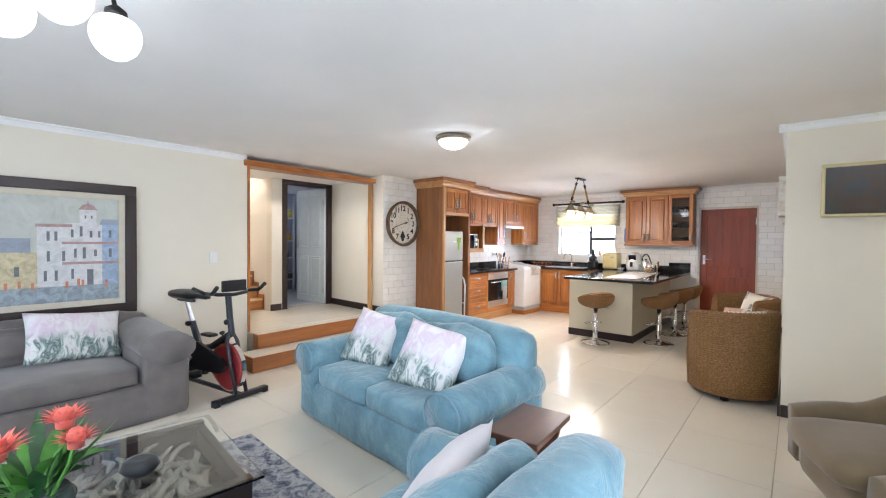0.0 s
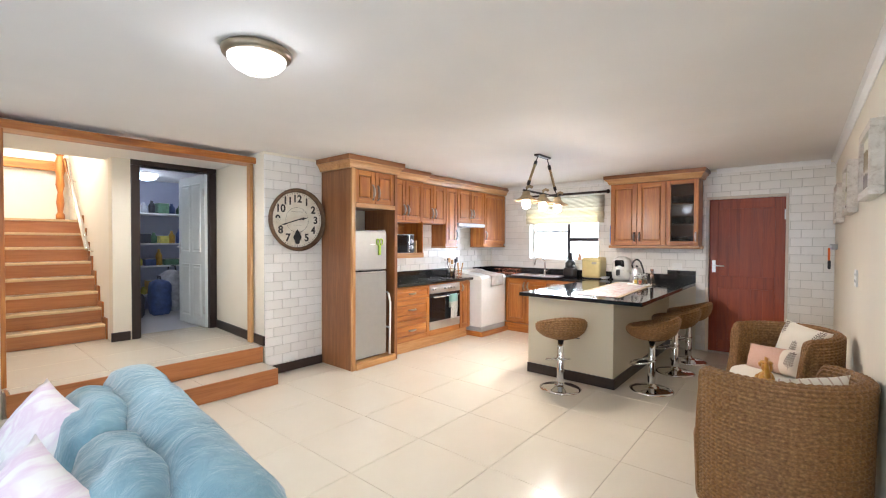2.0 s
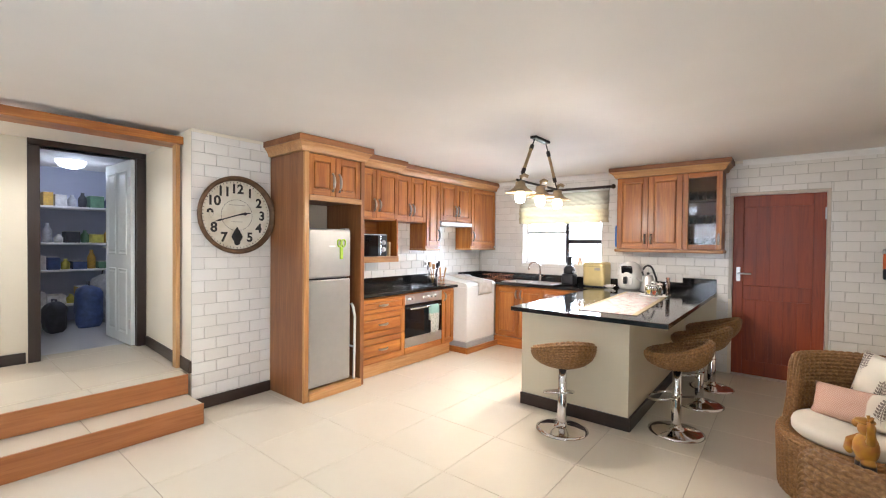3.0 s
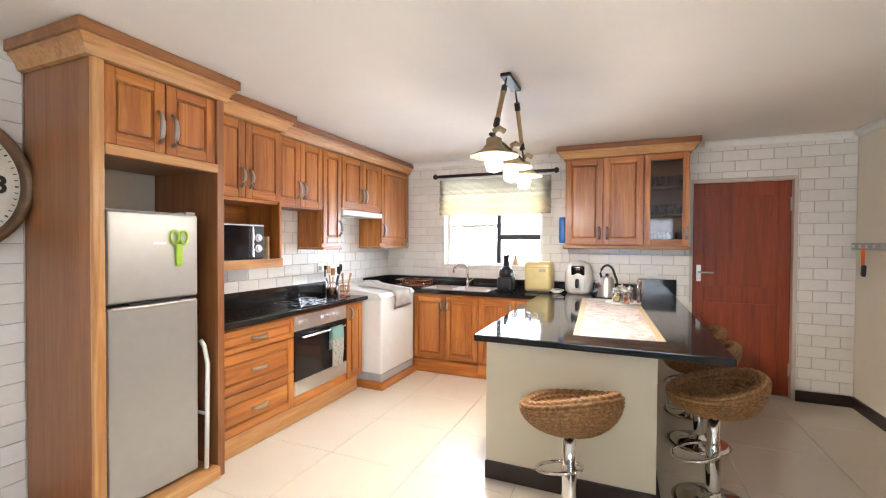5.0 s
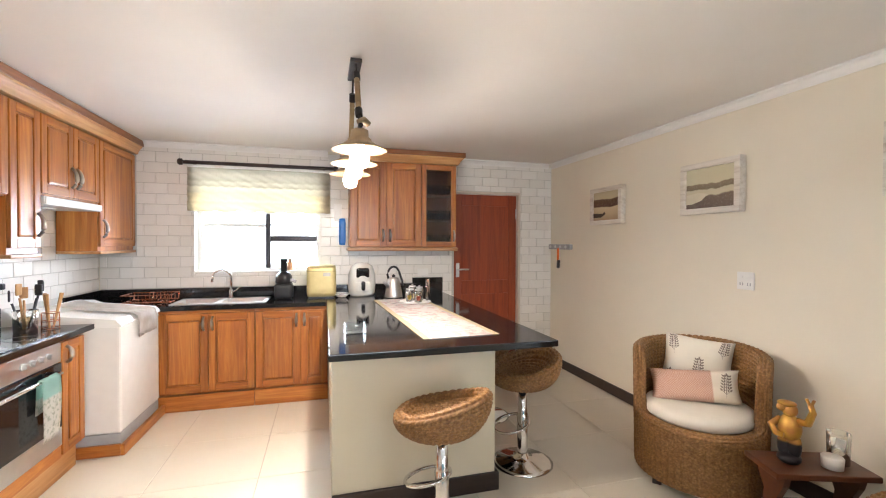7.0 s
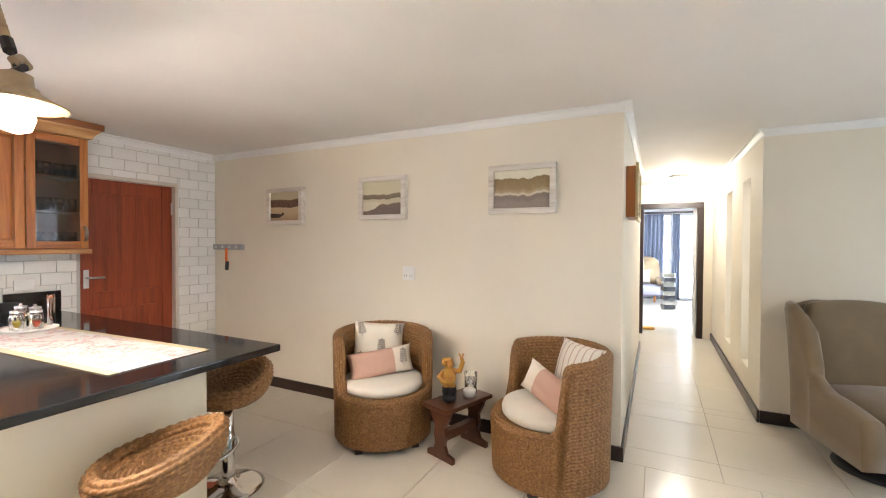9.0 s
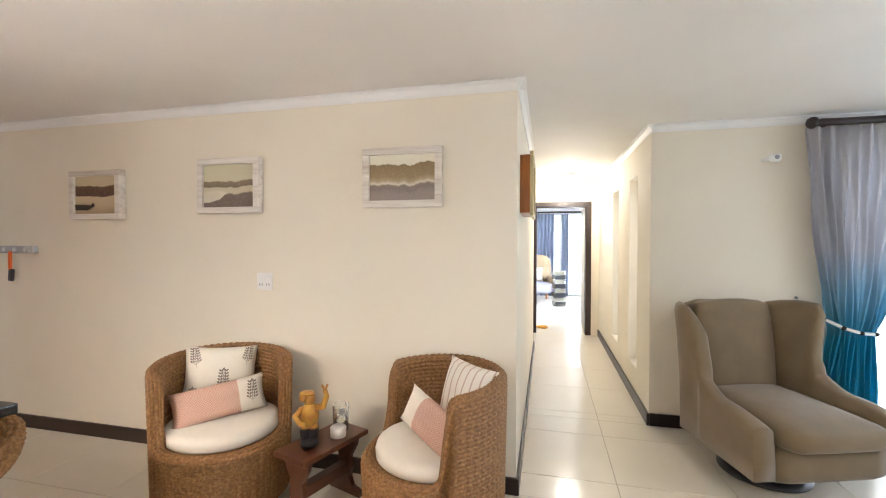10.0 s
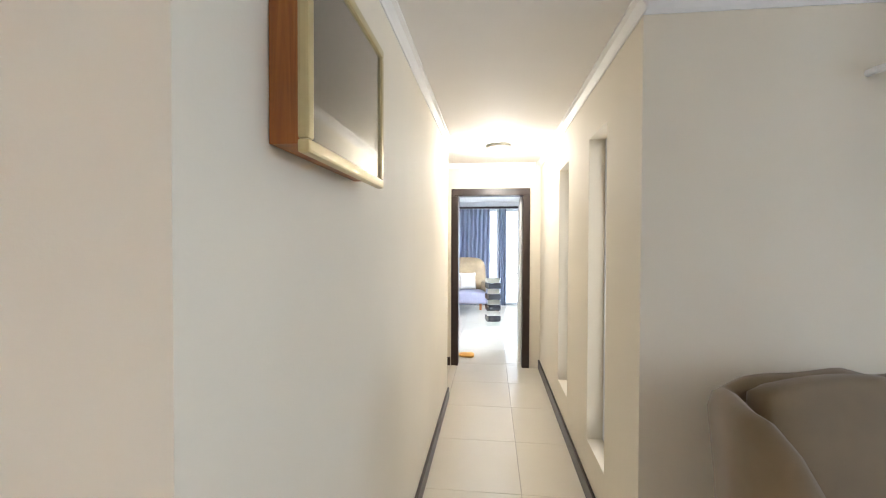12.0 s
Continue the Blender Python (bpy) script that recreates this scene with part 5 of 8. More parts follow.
part("head_rail", one(0.0, 1.33, -0.002, 0.014, 0.426, 0.452, 0.003), WHITEP, t)
t = thing("blind_pole", pose(-3.263, NY - 0.035, 2.215), "dark brown timber curtain pole above the blind", "curtain pole")
part("pole", tube(B(), [(-0.70, 0, 0), (0.70, 0, 0)], 0.018, 12), DARKW[0], t)
for s in (-1, 1):
    part("finial", lathe(B(), [(0.018, 0), (0.03, 0.006), (0.032, 0.03), (0.02, 0.045), (0, 0.048)], 16, pose(s * 0.70, 0, 0, 0, 90 * s, 0)), DARKW[0], t, smooth=True)
    part("bracket", one(s * 0.6 - 0.012, s * 0.6 + 0.012, 0.0, 0.034, -0.02, 0.02, 0.003), DARKW[0], t)

# washing machine on its timber platform
WM = pose(-4.265, 7.015, 0, 0, 0, -1.0)
t = thing("timber_platform", WM, "low varnished timber platform under the washing machine", "platform")
part("front_board", one(0.285, 0.31, -0.36, 0.45, 0.002, 0.078, 0.004), WOOD[1], t)
part("side_board", one(-0.27, 0.283, -0.36, -0.335, 0.002, 0.078, 0.004), WOOD[0], t)
part("side_board", one(-0.27, 0.283, 0.425, 0.45, 0.002, 0.078, 0.004), WOOD[0], t)
for k in range(6):
    part("slat", one(-0.27 + 0.09 * k, -0.19 + 0.09 * k, -0.334, 0.424, 0.03, 0.05, 0.003), PALE[1], t)
t = thing("washing_machine", WM @ pose(-0.02, 0.02, 0.052), "white top-loading washing machine on a timber platform", "washing machine")
part("base", one(-0.28, 0.295, -0.345, 0.305, 0.0, 0.09, 0.006), GREYP, t, "grey plastic base")
part("body", one(-0.285, 0.30, -0.352, 0.312, 0.091, 0.82, 0.02, 3), ENAMEL, t)
part("top", prism(B(), [(-0.288, 0.815), (0.303, 0.815), (0.307, 0.83), (0.275, 0.865), (-0.10, 0.905), (-0.16, 0.93), (-0.288, 0.93)], -0.356, 0.316, 1), WHITEP, t)
part("side_grip", one(-0.02, 0.06, -0.3555, -0.3522, 0.60, 0.612), GREYP, t)
g = Mat("beige_towel_cloth", (0.68, 0.61, 0.53), 0.95)
gv = g.co(shift=False)
g.colour(g.ramp(g.noise(gv, 9, 3), [(0.4, (0.70, 0.64, 0.57)), (0.6, (0.60, 0.52, 0.44))]))
g.bump(g.noise(gv, 180, 3), 0.5, 0.004)
tw = towel_strip("hand_towel", [(-0.20, 0.945), (-0.13, 0.925), (-0.06, 0.913), (0.08, 0.899), (0.18, 0.886), (0.27, 0.878), (0.313, 0.86), (0.322, 0.80), (0.320, 0.74), (0.323, 0.70)], 0.34, 0.008, g.m, "beige towel laid over the washing machine lid", WM @ pose(-0.02, 0.06, 0.052))

# things on the worktops
t = thing("utensil_jar", pose(-4.40, 6.47, 0.901), "clear jar of wooden spoons and black utensils", "utensil jar")
part("jar", lathe(B(), [(0, 0.0), (0.055, 0.0), (0.06, 0.13), (0.055, 0.13), (0.05, 0.008), (0, 0.008)], 24), CLEAR, t, smooth=True)
for k, (dx, dy, h, m_) in enumerate(((0.03, 0.01, 0.25, BLACKP), (-0.02, 0.03, 0.23, PALE[2]), (0.0, -0.03, 0.26, PALE[2]), (-0.03, -0.02, 0.22, BLACKP), (0.02, 0.04, 0.27, BLACKP))):
    u = part("utensil", tube(B(), [(dx * 0.4, dy * 0.4, 0.01), (dx * 1.6, dy * 1.6, h * 0.8)], 0.006, 6), m_, t)
    part("utensil_head", soft(B(), 0.02, 0.006, 0.035, 0.006, pose(dx * 1.9, dy * 1.9, h, 0, 0, 40 * k), n=4), m_, u)
t = thing("copper_caddy", pose(-4.31, 6.54, 0.901), "copper wire caddy of wooden spoons beside the jar", "utensil caddy")
for z in (0.004, 0.05, 0.10):
    part("ring", tube(B(), [(0.045 * math.cos(k * 0.3927), 0.045 * math.sin(k * 0.3927), z) for k in range(16)], 0.003, 5, True), COPPER, t)
for k in range(8):
    a = k * 0.7854
    part("wire", tube(B(), [(0.045 * math.cos(a), 0.045 * math.sin(a), 0.004), (0.045 * math.cos(a), 0.045 * math.sin(a), 0.10)], 0.002, 4), COPPER, t)
for dx, dy in ((0.02, 0.02), (-0.02, 0.01), (0.0, -0.02)):
    part("spoon", tube(B(), [(dx * 0.5, dy * 0.5, 0.006), (dx * 2, dy * 2, 0.22)], [0.005, 0.011], 6), PALE[2], t)
t = thing("napkin_ring", pose(-4.42, 5.22, 0.901, 90, 0, 25), "round brown wooden ring on the worktop", "ornament")
part("ring", tube(B(), [(0.028 * math.cos(k * 0.2618), 0.031 + 0.028 * math.sin(k * 0.2618), 0) for k in range(24)], 0.010, 8, True), REDW, t, smooth=True)
t = thing("pepper_mill", pose(-4.55, 5.12, 0.901), "small chrome and glass pepper mill", "pepper mill")
part("body", lathe(B(), [(0, 0), (0.022, 0), (0.022, 0.08), (0.015, 0.10), (0.020, 0.12), (0.016, 0.15), (0, 0.155)], 16), CHROME, t, smooth=True)
t = thing("wall_socket", pose(KX + 0.012, 6.62, 1.16), "white double wall socket with black plugs", "socket")
part("plate", one(0, 0.012, -0.06, 0.06, -0.045, 0.045, 0.004), WHITEP, t)
for dy in (-0.03, 0.03):
    part("plug", one(0.0125, 0.05, dy - 0.018, dy + 0.018, -0.02, 0.02, 0.008), BLACKP if dy > 0 else WHITEP, t)

t = thing("dish_rack", pose(-4.16, 7.72, 0.901), "rose copper wire dish rack on the corner worktop", "dish rack")
for z in (0.012, 0.075):
    part("frame", tube(B(), [(-0.19, -0.13, z), (0.19, -0.13, z), (0.19, 0.13, z), (-0.19, 0.13, z)], 0.005, 6, True), COPPER, t)
for k in range(13):
    x = -0.18 + 0.03 * k
    part("wire", tube(B(), [(x, -0.13, 0.075), (x, -0.12, 0.014), (x, 0.12, 0.014), (x, 0.13, 0.075)], 0.0025, 5), COPPER, t)
t = thing("soap_bottle", pose(-3.0, NY + 0.03, 1.162), "small orange-topped bottle on the window sill", "bottle")
part("body", lathe(B(), [(0, 0), (0.028, 0), (0.03, 0.07), (0.014, 0.09), (0.012, 0.12), (0, 0.12)], 16), plain("peach_plastic", (0.72, 0.42, 0.25), 0.35), t, smooth=True)
t = thing("juicer", pose(-3.036, 7.71, 0.901), "black slow juicer with a tall feed tube", "juicer")
part("base", soft(B(), 0.085, 0.085, 0.075, 0.03, pose(0, 0, 0.076), n=6), BLACKP, t, smooth=True)
part("bowl", lathe(B(), [(0.07, 0.15), (0.078, 0.155), (0.075, 0.22), (0.05, 0.255), (0.035, 0.265), (0, 0.266)], 24), BLACKP, t, smooth=True)
part("feed_tube", lathe(B(), [(0.03, 0.265), (0.03, 0.36), (0.036, 0.362), (0.036, 0.385), (0, 0.386)], 20), BLACKP, t, smooth=True)
part("spout", tube(B(), [(0.06, -0.03, 0.18), (0.11, -0.06, 0.17)], 0.018, 8), GREYP, t)
t = thing("ice_maker", pose(-2.685, 7.77, 0.901), "pale gold enamelled countertop ice maker", "ice maker")
part("body", soft(B(), 0.14, 0.14, 0.155, 0.025, pose(0, 0, 0.165), n=6), GOLDP, t, smooth=True)
part("window", one(0.015, 0.085, -0.1415, -0.1385, 0.215, 0.25, 0.003), PEWTER, t)
part("lid_line", one(-0.136, 0.136, -0.1408, -0.139, 0.262, 0.266), plain("seam_gold", (0.30, 0.24, 0.11), 0.5), t)
part("foot", one(-0.12, 0.12, -0.12, 0.12, 0.0, 0.012), BLACKP, t)
t = thing("power_cable", pose(-2.49, 7.66, 0.906), "coiled white appliance cable on the worktop", "cable")
part("cord", tube(B(), [((0.035 + 0.001 * k) * math.cos(k * 0.5), (0.035 + 0.001 * k) * math.sin(k * 0.5), 0.0008 * k) for k in range(44)], 0.004, 6), WHITEP, t, smooth=True)
t = thing("hanging_cloth", pose(-2.475, NY - 0.032, 1.30), "bright blue dustpan hanging on the tiled wall", "dustpan")
part("pan", soft(B(), 0.035, 0.018, 0.14, 0.016, pose(0, 0, 0.26), n=5), BLUEP, t, smooth=True)
part("string", tube(B(), [(0, 0.01, 0.12), (0.004, 0.012, 0.0), (-0.006, 0.012, -0.12), (0.02, 0.012, -0.16)], 0.004, 5), WHITEP, t)
t = thing("tile_hook", pose(-2.52, NY - 0.014, 1.75), "white plastic hook strip on the tiles", "hook")
part("plate", one(-0.04, 0.04, -0.012, 0, -0.08, 0.10, 0.004), WHITEP, t)
t = thing("air_fryer", pose(-2.284, 7.79, 0.901), "rounded white air fryer with a black front", "air fryer")
part("body", lathe(B(), [(0, 0.0), (0.115, 0.0), (0.135, 0.03), (0.142, 0.12), (0.135, 0.22), (0.11, 0.30), (0.06, 0.335), (0, 0.34)], 32), ENAMEL, t, smooth=True)
part("display", soft(B(), 0.065, 0.02, 0.055, 0.018, pose(0, -0.122, 0.235, 18, 0, 0), n=5), BLACKG, t, smooth=True)
part("basket_front", soft(B(), 0.07, 0.012, 0.05, 0.01, pose(0, -0.135, 0.10, 0, 0, 0), n=5), ENAMEL, t, smooth=True)
part("handle", soft(B(), 0.018, 0.05, 0.045, 0.014, pose(0, -0.185, 0.115), n=4), BLACKP, t, smooth=True)
t = thing("kettle", pose(-2.0, 7.49, 0.901), "steel kettle with an arched black handle", "kettle")
part("body", lathe(B(), [(0, 0.0), (0.085, 0.0), (0.088, 0.02), (0.075, 0.10), (0.055, 0.18), (0.045, 0.20), (0, 0.205)], 28), STEEL, t, smooth=True)
part("lid_knob", lathe(B(), [(0.014, 0.205), (0.018, 0.225), (0, 0.235)], 14), BLACKP, t, smooth=True)
part("spout", tube(B(), [(-0.06, -0.03, 0.12), (-0.105, -0.055, 0.165)], [0.02, 0.012], 8), STEEL, t, smooth=True)
part("handle", tube(B(), [(-0.05, 0, 0.19)] + [(0.065 * -math.cos(k * 0.3142), 0, 0.20 + 0.11 * math.sin(k * 0.3142)) for k in range(1, 10)] + [(0.085, 0, 0.17), (0.09, 0, 0.12)], 0.011, 8), BLACKP, t, smooth=True)
part("base_ring", lathe(B(), [(0, 0), (0.092, 0), (0.092, 0.012), (0.08, 0.014)], 24), BLACKP, t)
t = thing("serving_board", pose(-1.86, 7.12, 0.9065), "round white tray under the jars", "tray")
part("disc", lathe(B(), [(0, 0.002), (0.14, 0.002), (0.145, 0.010), (0.138, 0.012), (0.13, 0.006), (0, 0.006)], 36), WHITEP, t, smooth=True)
for i, (dx, dy, h, c) in enumerate(((-0.05, 0.02, 0.10, (0.75, 0.55, 0.08)), (0.02, -0.05, 0.10, (0.55, 0.10, 0.04)), (0.05, 0.05, 0.11, (0.30, 0.22, 0.10)), (-0.01, 0.08, 0.12, (0.70, 0.62, 0.30)))):
    t = thing("spice_jar", pose(-1.86 + dx, 7.12 + dy, 0.9135), "small glass storage jar with a steel lid", "jar", "jars on the tray")
    part("glass", lathe(B(), [(0, 0), (0.034, 0), (0.036, h * 0.75), (0.028, h), (0, h)], 18), CLEAR, t, smooth=True)
    part("contents", lathe(B(), [(0, 0.004), (0.030, 0.004), (0.030, h * 0.45), (0, h * 0.45)], 16), plain("jar_contents", c, 0.7, 0, 0.4), t)
    part("lid", lathe(B(), [(0.030, h + 0.001), (0.031, h + 0.015), (0.008, h + 0.018), (0.008, h + 0.03), (0, h + 0.032)], 18), STEEL, t, smooth=True)
t = thing("glass_tube", pose(-1.73, 7.17, 0.9065), "tall slim pink-tinted glass cylinder", "vase")
part("tube", lathe(B(), [(0, 0), (0.02, 0), (0.02, 0.20), (0.018, 0.20), (0.018, 0.006), (0, 0.006)], 20), glass("pink_glass", (0.95, 0.72, 0.66)), t, smooth=True)
g = Mat("runner_cloth", (0.74, 0.72, 0.68), 0.9)
gv = g.co(shift=False)
sp = g.n.new("ShaderNodeSeparateXYZ")
g.l.new(gv, sp.inputs["Vector"])
ab = g.n.new("ShaderNodeMath")
ab.operation = "ABSOLUTE"
g.l.new(sp.outputs["X"], ab.inputs[0])
motif = g.ramp(g.noise(gv, 9, 2, 0.5, 1.5), [(0.50, (0.47, 0.45, 0.43)), (0.54, (0.45, 0.20, 0.16)), (0.575, (0.47, 0.43, 0.41)), (0.62, (0.22, 0.20, 0.21)), (0.65, (0.46, 0.43, 0.41)), (0.72, (0.42, 0.20, 0.15))])
g.colour(g.mix(motif, (0.40, 0.32, 0.19), g.ramp(ab.outputs["Value"], [(0.195, (0, 0, 0)), (0.198, (1, 1, 1))])))
g.bump(g.noise(gv, 260, 2), 0.3, 0.002)
bm = one(-0.235, 0.235, -0.86, 0.86, 0.0, 0.004, 0.001)
solid("table_runner", bm, g.m, "printed white table runner with hessian borders on the bar", "table runner", m=pose(-1.93, 6.52, 0.9012, 0, 0, 3))
t = thing("napkin_holder", pose(-2.48, 5.94, 0.9012, 0, 0, 6), "small clear glass box near the bar's edge", "box")
part("box", box(box(box(box(one(-0.06, 0.06, -0.04, 0.04, 0, 0.004), -0.06, 0.06, -0.04, -0.037, 0.004, 0.06), -0.06, 0.06, 0.037, 0.04, 0.004, 0.06), -0.06, -0.057, -0.037, 0.037, 0.004, 0.06), 0.057, 0.06, -0.037, 0.037, 0.004, 0.06), CLEAR, t)
part("clasp", lathe(B(), [(0, 0), (0.008, 0), (0.008, 0.01), (0, 0.012)], 12, pose(0, -0.041, 0.045, 90, 0, 0)), CHROME, t)
t = thing("wall_switch", pose(-1.60, NY - 0.012, 1.12), "white double wall socket above the bar", "socket")
part("plate", one(-0.06, 0.06, -0.012, 0, -0.04, 0.04, 0.004), WHITEP, t)

# ---- picture wall ----
def art(kind, name):
    m = Mat(name, (0.4, 0.33, 0.22), 0.6)
    v = m.co(shift=False)
    s_ = m.n.new("ShaderNodeSeparateXYZ")
    m.l.new(v, s_.inputs["Vector"])
    add = m.n.new("ShaderNodeMath")
    add.operation = "MULTIPLY_ADD"
    wob = m.noise(m.co((1, 1, 0.001), False), 9 if kind else 6, 3)
    m.l.new(wob, add.inputs[0])
    add.inputs[1].default_value = 0.10 if kind == 2 else 0.06
    m.l.new(s_.outputs["Z"], add.inputs[2])
    st = {0: [(0.0, (0.30, 0.20, 0.12)), (0.10, (0.52, 0.40, 0.24)), (0.155, (0.56, 0.44, 0.27)), (0.16, (0.09, 0.04, 0.022)), (0.23, (0.12, 0.06, 0.03)), (0.235, (0.50, 0.42, 0.27))],
          1: [(0.0, (0.13, 0.09, 0.07)), (0.115, (0.16, 0.11, 0.08)), (0.125, (0.58, 0.52, 0.36)), (0.16, (0.54, 0.49, 0.34)), (0.165, (0.16, 0.12, 0.075)), (0.20, (0.22, 0.165, 0.10)), (0.205, (0.58, 0.54, 0.37))],
          2: [(0.0, (0.30, 0.25, 0.21)), (0.09, (0.27, 0.22, 0.19)), (0.115, (0.20, 0.16, 0.15)), (0.138, (0.22, 0.17, 0.13)), (0.148, (0.66, 0.60, 0.48)), (0.165, (0.40, 0.31, 0.19)), (0.19, (0.27, 0.195, 0.09)), (0.262, (0.22, 0.15, 0.06)), (0.268, (0.74, 0.70, 0.56))]}[kind]
    col = m.ramp(add.outputs["Value"], st)
    m.colour(m.mix(col, (0.5, 0.44, 0.33), m.ramp(m.noise(v, 90, 3), [(0.5, (0, 0, 0)), (0.8, (0.25, 0.25, 0.25))])))
    return m.m


WHITEWASH = timber("whitewashed_frame", (0.42, 0.34, 0.27), (0.70, 0.65, 0.58), (0.80, 0.77, 0.71), 1, 0.7, 0.0)


def framed(name, y0, y1, z0, z1, kind, label):
    t = thing(name, pose(EX - 0.002, 0, 0), label, "picture", "framed photographs on the wall")
    w = 0.042
    part("back_board", one(-0.034, 0, y0 + 0.01, y1 - 0.01, z0 + 0.01, z1 - 0.01), WHITEWASH, t)
    for q in ((y0, y1, z0, z0 + w), (y0, y1, z1 - w, z1), (y0, y0 + w, z0 + w, z1 - w), (y1 - w, y1, z0 + w, z1 - w)):
        part("frame_slat", one(-0.058, -0.004, *q, 0.004), WHITEWASH, t)
    pr = part("print", one(-0.040, -0.035, -(y1 - y0) / 2 + w, (y1 - y0) / 2 - w, 0, z1 - z0 - 2 * w), art(kind, "print_" + name), t, "sepia seaside photograph")
    pr.location = (0, (y0 + y1) / 2, z0 + w)
    return t


framed("picture_cove", 6.62, 7.09, 1.63, 1.99, 0, "sepia photograph of a rowing boat in a whitewashed frame")
t1 = framed("picture_boat", 5.47, 5.95, 1.66, 2.03, 1, "sepia photograph of a beached boat in a whitewashed frame")
framed("picture_harbour", 4.235, 4.735, 1.68, 2.04, 2, "sepia photograph of a harbour in a whitewashed frame")
HULL = plain("photo_hull", (0.62, 0.57, 0.44), 0.7)
t0 = bpy.data.objects["picture_cove"]
part("boat_print", prism(B(), [(7.045, 1.715), (7.062, 1.745), (6.90, 1.735), (6.88, 1.755), (6.86, 1.73), (6.93, 1.70), (7.05, 1.70)], -0.0425, -0.0405, 0), plain("photo_dark_hull", (0.05, 0.035, 0.025), 0.7), t0)
part("boat_print", prism(B(), [(5.91, 1.735), (5.94, 1.80), (5.80, 1.815), (5.72, 1.80), (5.78, 1.755), (5.86, 1.735)], -0.0425, -0.0405, 0), HULL, t1)
t = thing("wall_rack", pose(EX - 0.002, 7.72, 1.405), "grey plastic broom rack on the wall with an orange brush", "rack")
part("rail", one(-0.045, 0, -0.24, 0.21, -0.03, 0.03, 0.010), GREYP, t)
for k in range(4):
    part("clip", lathe(B(), [(0, 0), (0.016, 0), (0.016, 0.008), (0, 0.009)], 12, pose(-0.046, -0.17 + 0.11 * k, 0, 0, -90, 0)), plain("pale_grip", (0.6, 0.6, 0.6), 0.5), t)
t = thing("hand_brush", pose(EX - 0.062, 7.69, 1.378), "orange-handled black brush hanging from the rack", "brush")
part("handle", soft(B(), 0.010, 0.014, 0.075, 0.009, pose(0, 0, -0.06), n=5), ORANGEP, t, smooth=True)
part("bristles", soft(B(), 0.014, 0.022, 0.05, 0.012, pose(0.002, -0.004, -0.17, 8, 0, 0), n=5, lump=0.004), BLACKP, t, smooth=True)
t = thing("wall_socket", pose(EX - 0.001, 5.462, 1.205), "white double wall socket", "socket")
part("plate", one(-0.010, 0, -0.058, 0.058, -0.058, 0.058, 0.004), WHITEP, t)
for dy in (-0.026, 0.026):
    part("switch", one(-0.015, -0.0102, dy - 0.010, dy + 0.010, 0.016, 0.034, 0.002), WHITEP, t)
    for k in (-1, 1):
        part("pin_hole", one(-0.0112, -0.0101, dy + k * 0.009 - 0.003, dy + k * 0.009 + 0.003, -0.03, -0.012), GREYP, t)

# deep framed picture round the corner
t = thing("box_frame", pose(0, CN - 0.002, 0), "deep timber box frame with a gilt edge and dark print", "picture")
part("case", one(0.235, 0.72, -0.062, 0, 1.655, 2.02, 0.002), WOOD[2], t)
for q in ((0.215, 0.74, 1.635, 1.66), (0.215, 0.74, 2.015, 2.04), (0.215, 0.24, 1.66, 2.015), (0.715, 0.74, 1.66, 2.015)):
    part("gilt_edge", one(q[0], q[1], -0.085, -0.0625, q[2], q[3], 0.006), plain("pale_gilt", (0.55, 0.46, 0.24), 0.35, 0.5), t)
g = Mat("dark_print", (0.05, 0.04, 0.03), 0.25)
gv = g.co(shift=False)
g.colour(g.ramp(g.noise(gv, 8, 3), [(0.4, (0.045, 0.04, 0.035)), (0.6, (0.10, 0.05, 0.035))]))
part("print", one(0.241, 0.714, -0.072, -0.063, 1.661, 2.014), g.m, t)
gp = part("glazing", one(0.241, 0.714, -0.078, -0.076, 1.661, 2.014), CLEAR, t)

# ---- wicker corner ----
def wicker_skin(u, v):
    a = 6.28319 * u                           # the opening looks to -y
    R = 0.362
    fr = 0.5 - 0.5 * math.sin(a)              # 1 at the front
    top = 0.785 - 0.035 * fr - 0.385 * (1 / (1 + math.exp(-(fr - 0.66) * 70)))
    if v < 0.62:
        s = v / 0.62
        return (R * (1 - 0.04 * (1 - s)) * math.cos(a), R * (1 - 0.04 * (1 - s)) * math.sin(a), 0.05 + (top - 0.05) * s)
    if v < 0.70:
        s = (v - 0.62) / 0.08
        r = R - 0.055 * (0.5 - 0.5 * math.cos(s * 3.14159))
        return (r * math.cos(a), r * math.sin(a), top + 0.022 * math.sin(s * 3.14159))
    s = (v - 0.70) / 0.30
    return ((R - 0.055) * math.cos(a), (R - 0.055) * math.sin(a), top + (0.385 - top) * s)


wick = thing("tub_chair", pose(-0.42, 5.43, 0, 0, 0, -48), "round woven hyacinth tub chair with a cream seat pad", "armchair", "wicker tub chairs")
part("woven_shell", weave(B(), wicker_skin, 360, 348, 0.012, 60, 58), WICKER, wick, "", True)
part("seat_deck", lathe(B(), [(0, 0.385), (0.306, 0.385), (0.306, 0.375), (0, 0.37)], 40), WICKER, wick)
for x, y in ((0.2, 0.2), (-0.2, 0.2), (0.2, -0.22), (-0.2, -0.22)):
    part("foot", one(x - 0.025, x + 0.025, y - 0.025, y + 0.025, 0.0, 0.06, 0.004), DARKW[2], wick)
SEATC = cloth("cream_pad_cloth", (0.74, 0.69, 0.60), 0.9, 300, 0.05)
part("seat_pad", lathe(B(), [(0, 0.387), (0.285, 0.387), (0.298, 0.40), (0.30, 0.43), (0.292, 0.452), (0.26, 0.464), (0, 0.475)], 48), SEATC, wick, "cream fabric seat pad", True)
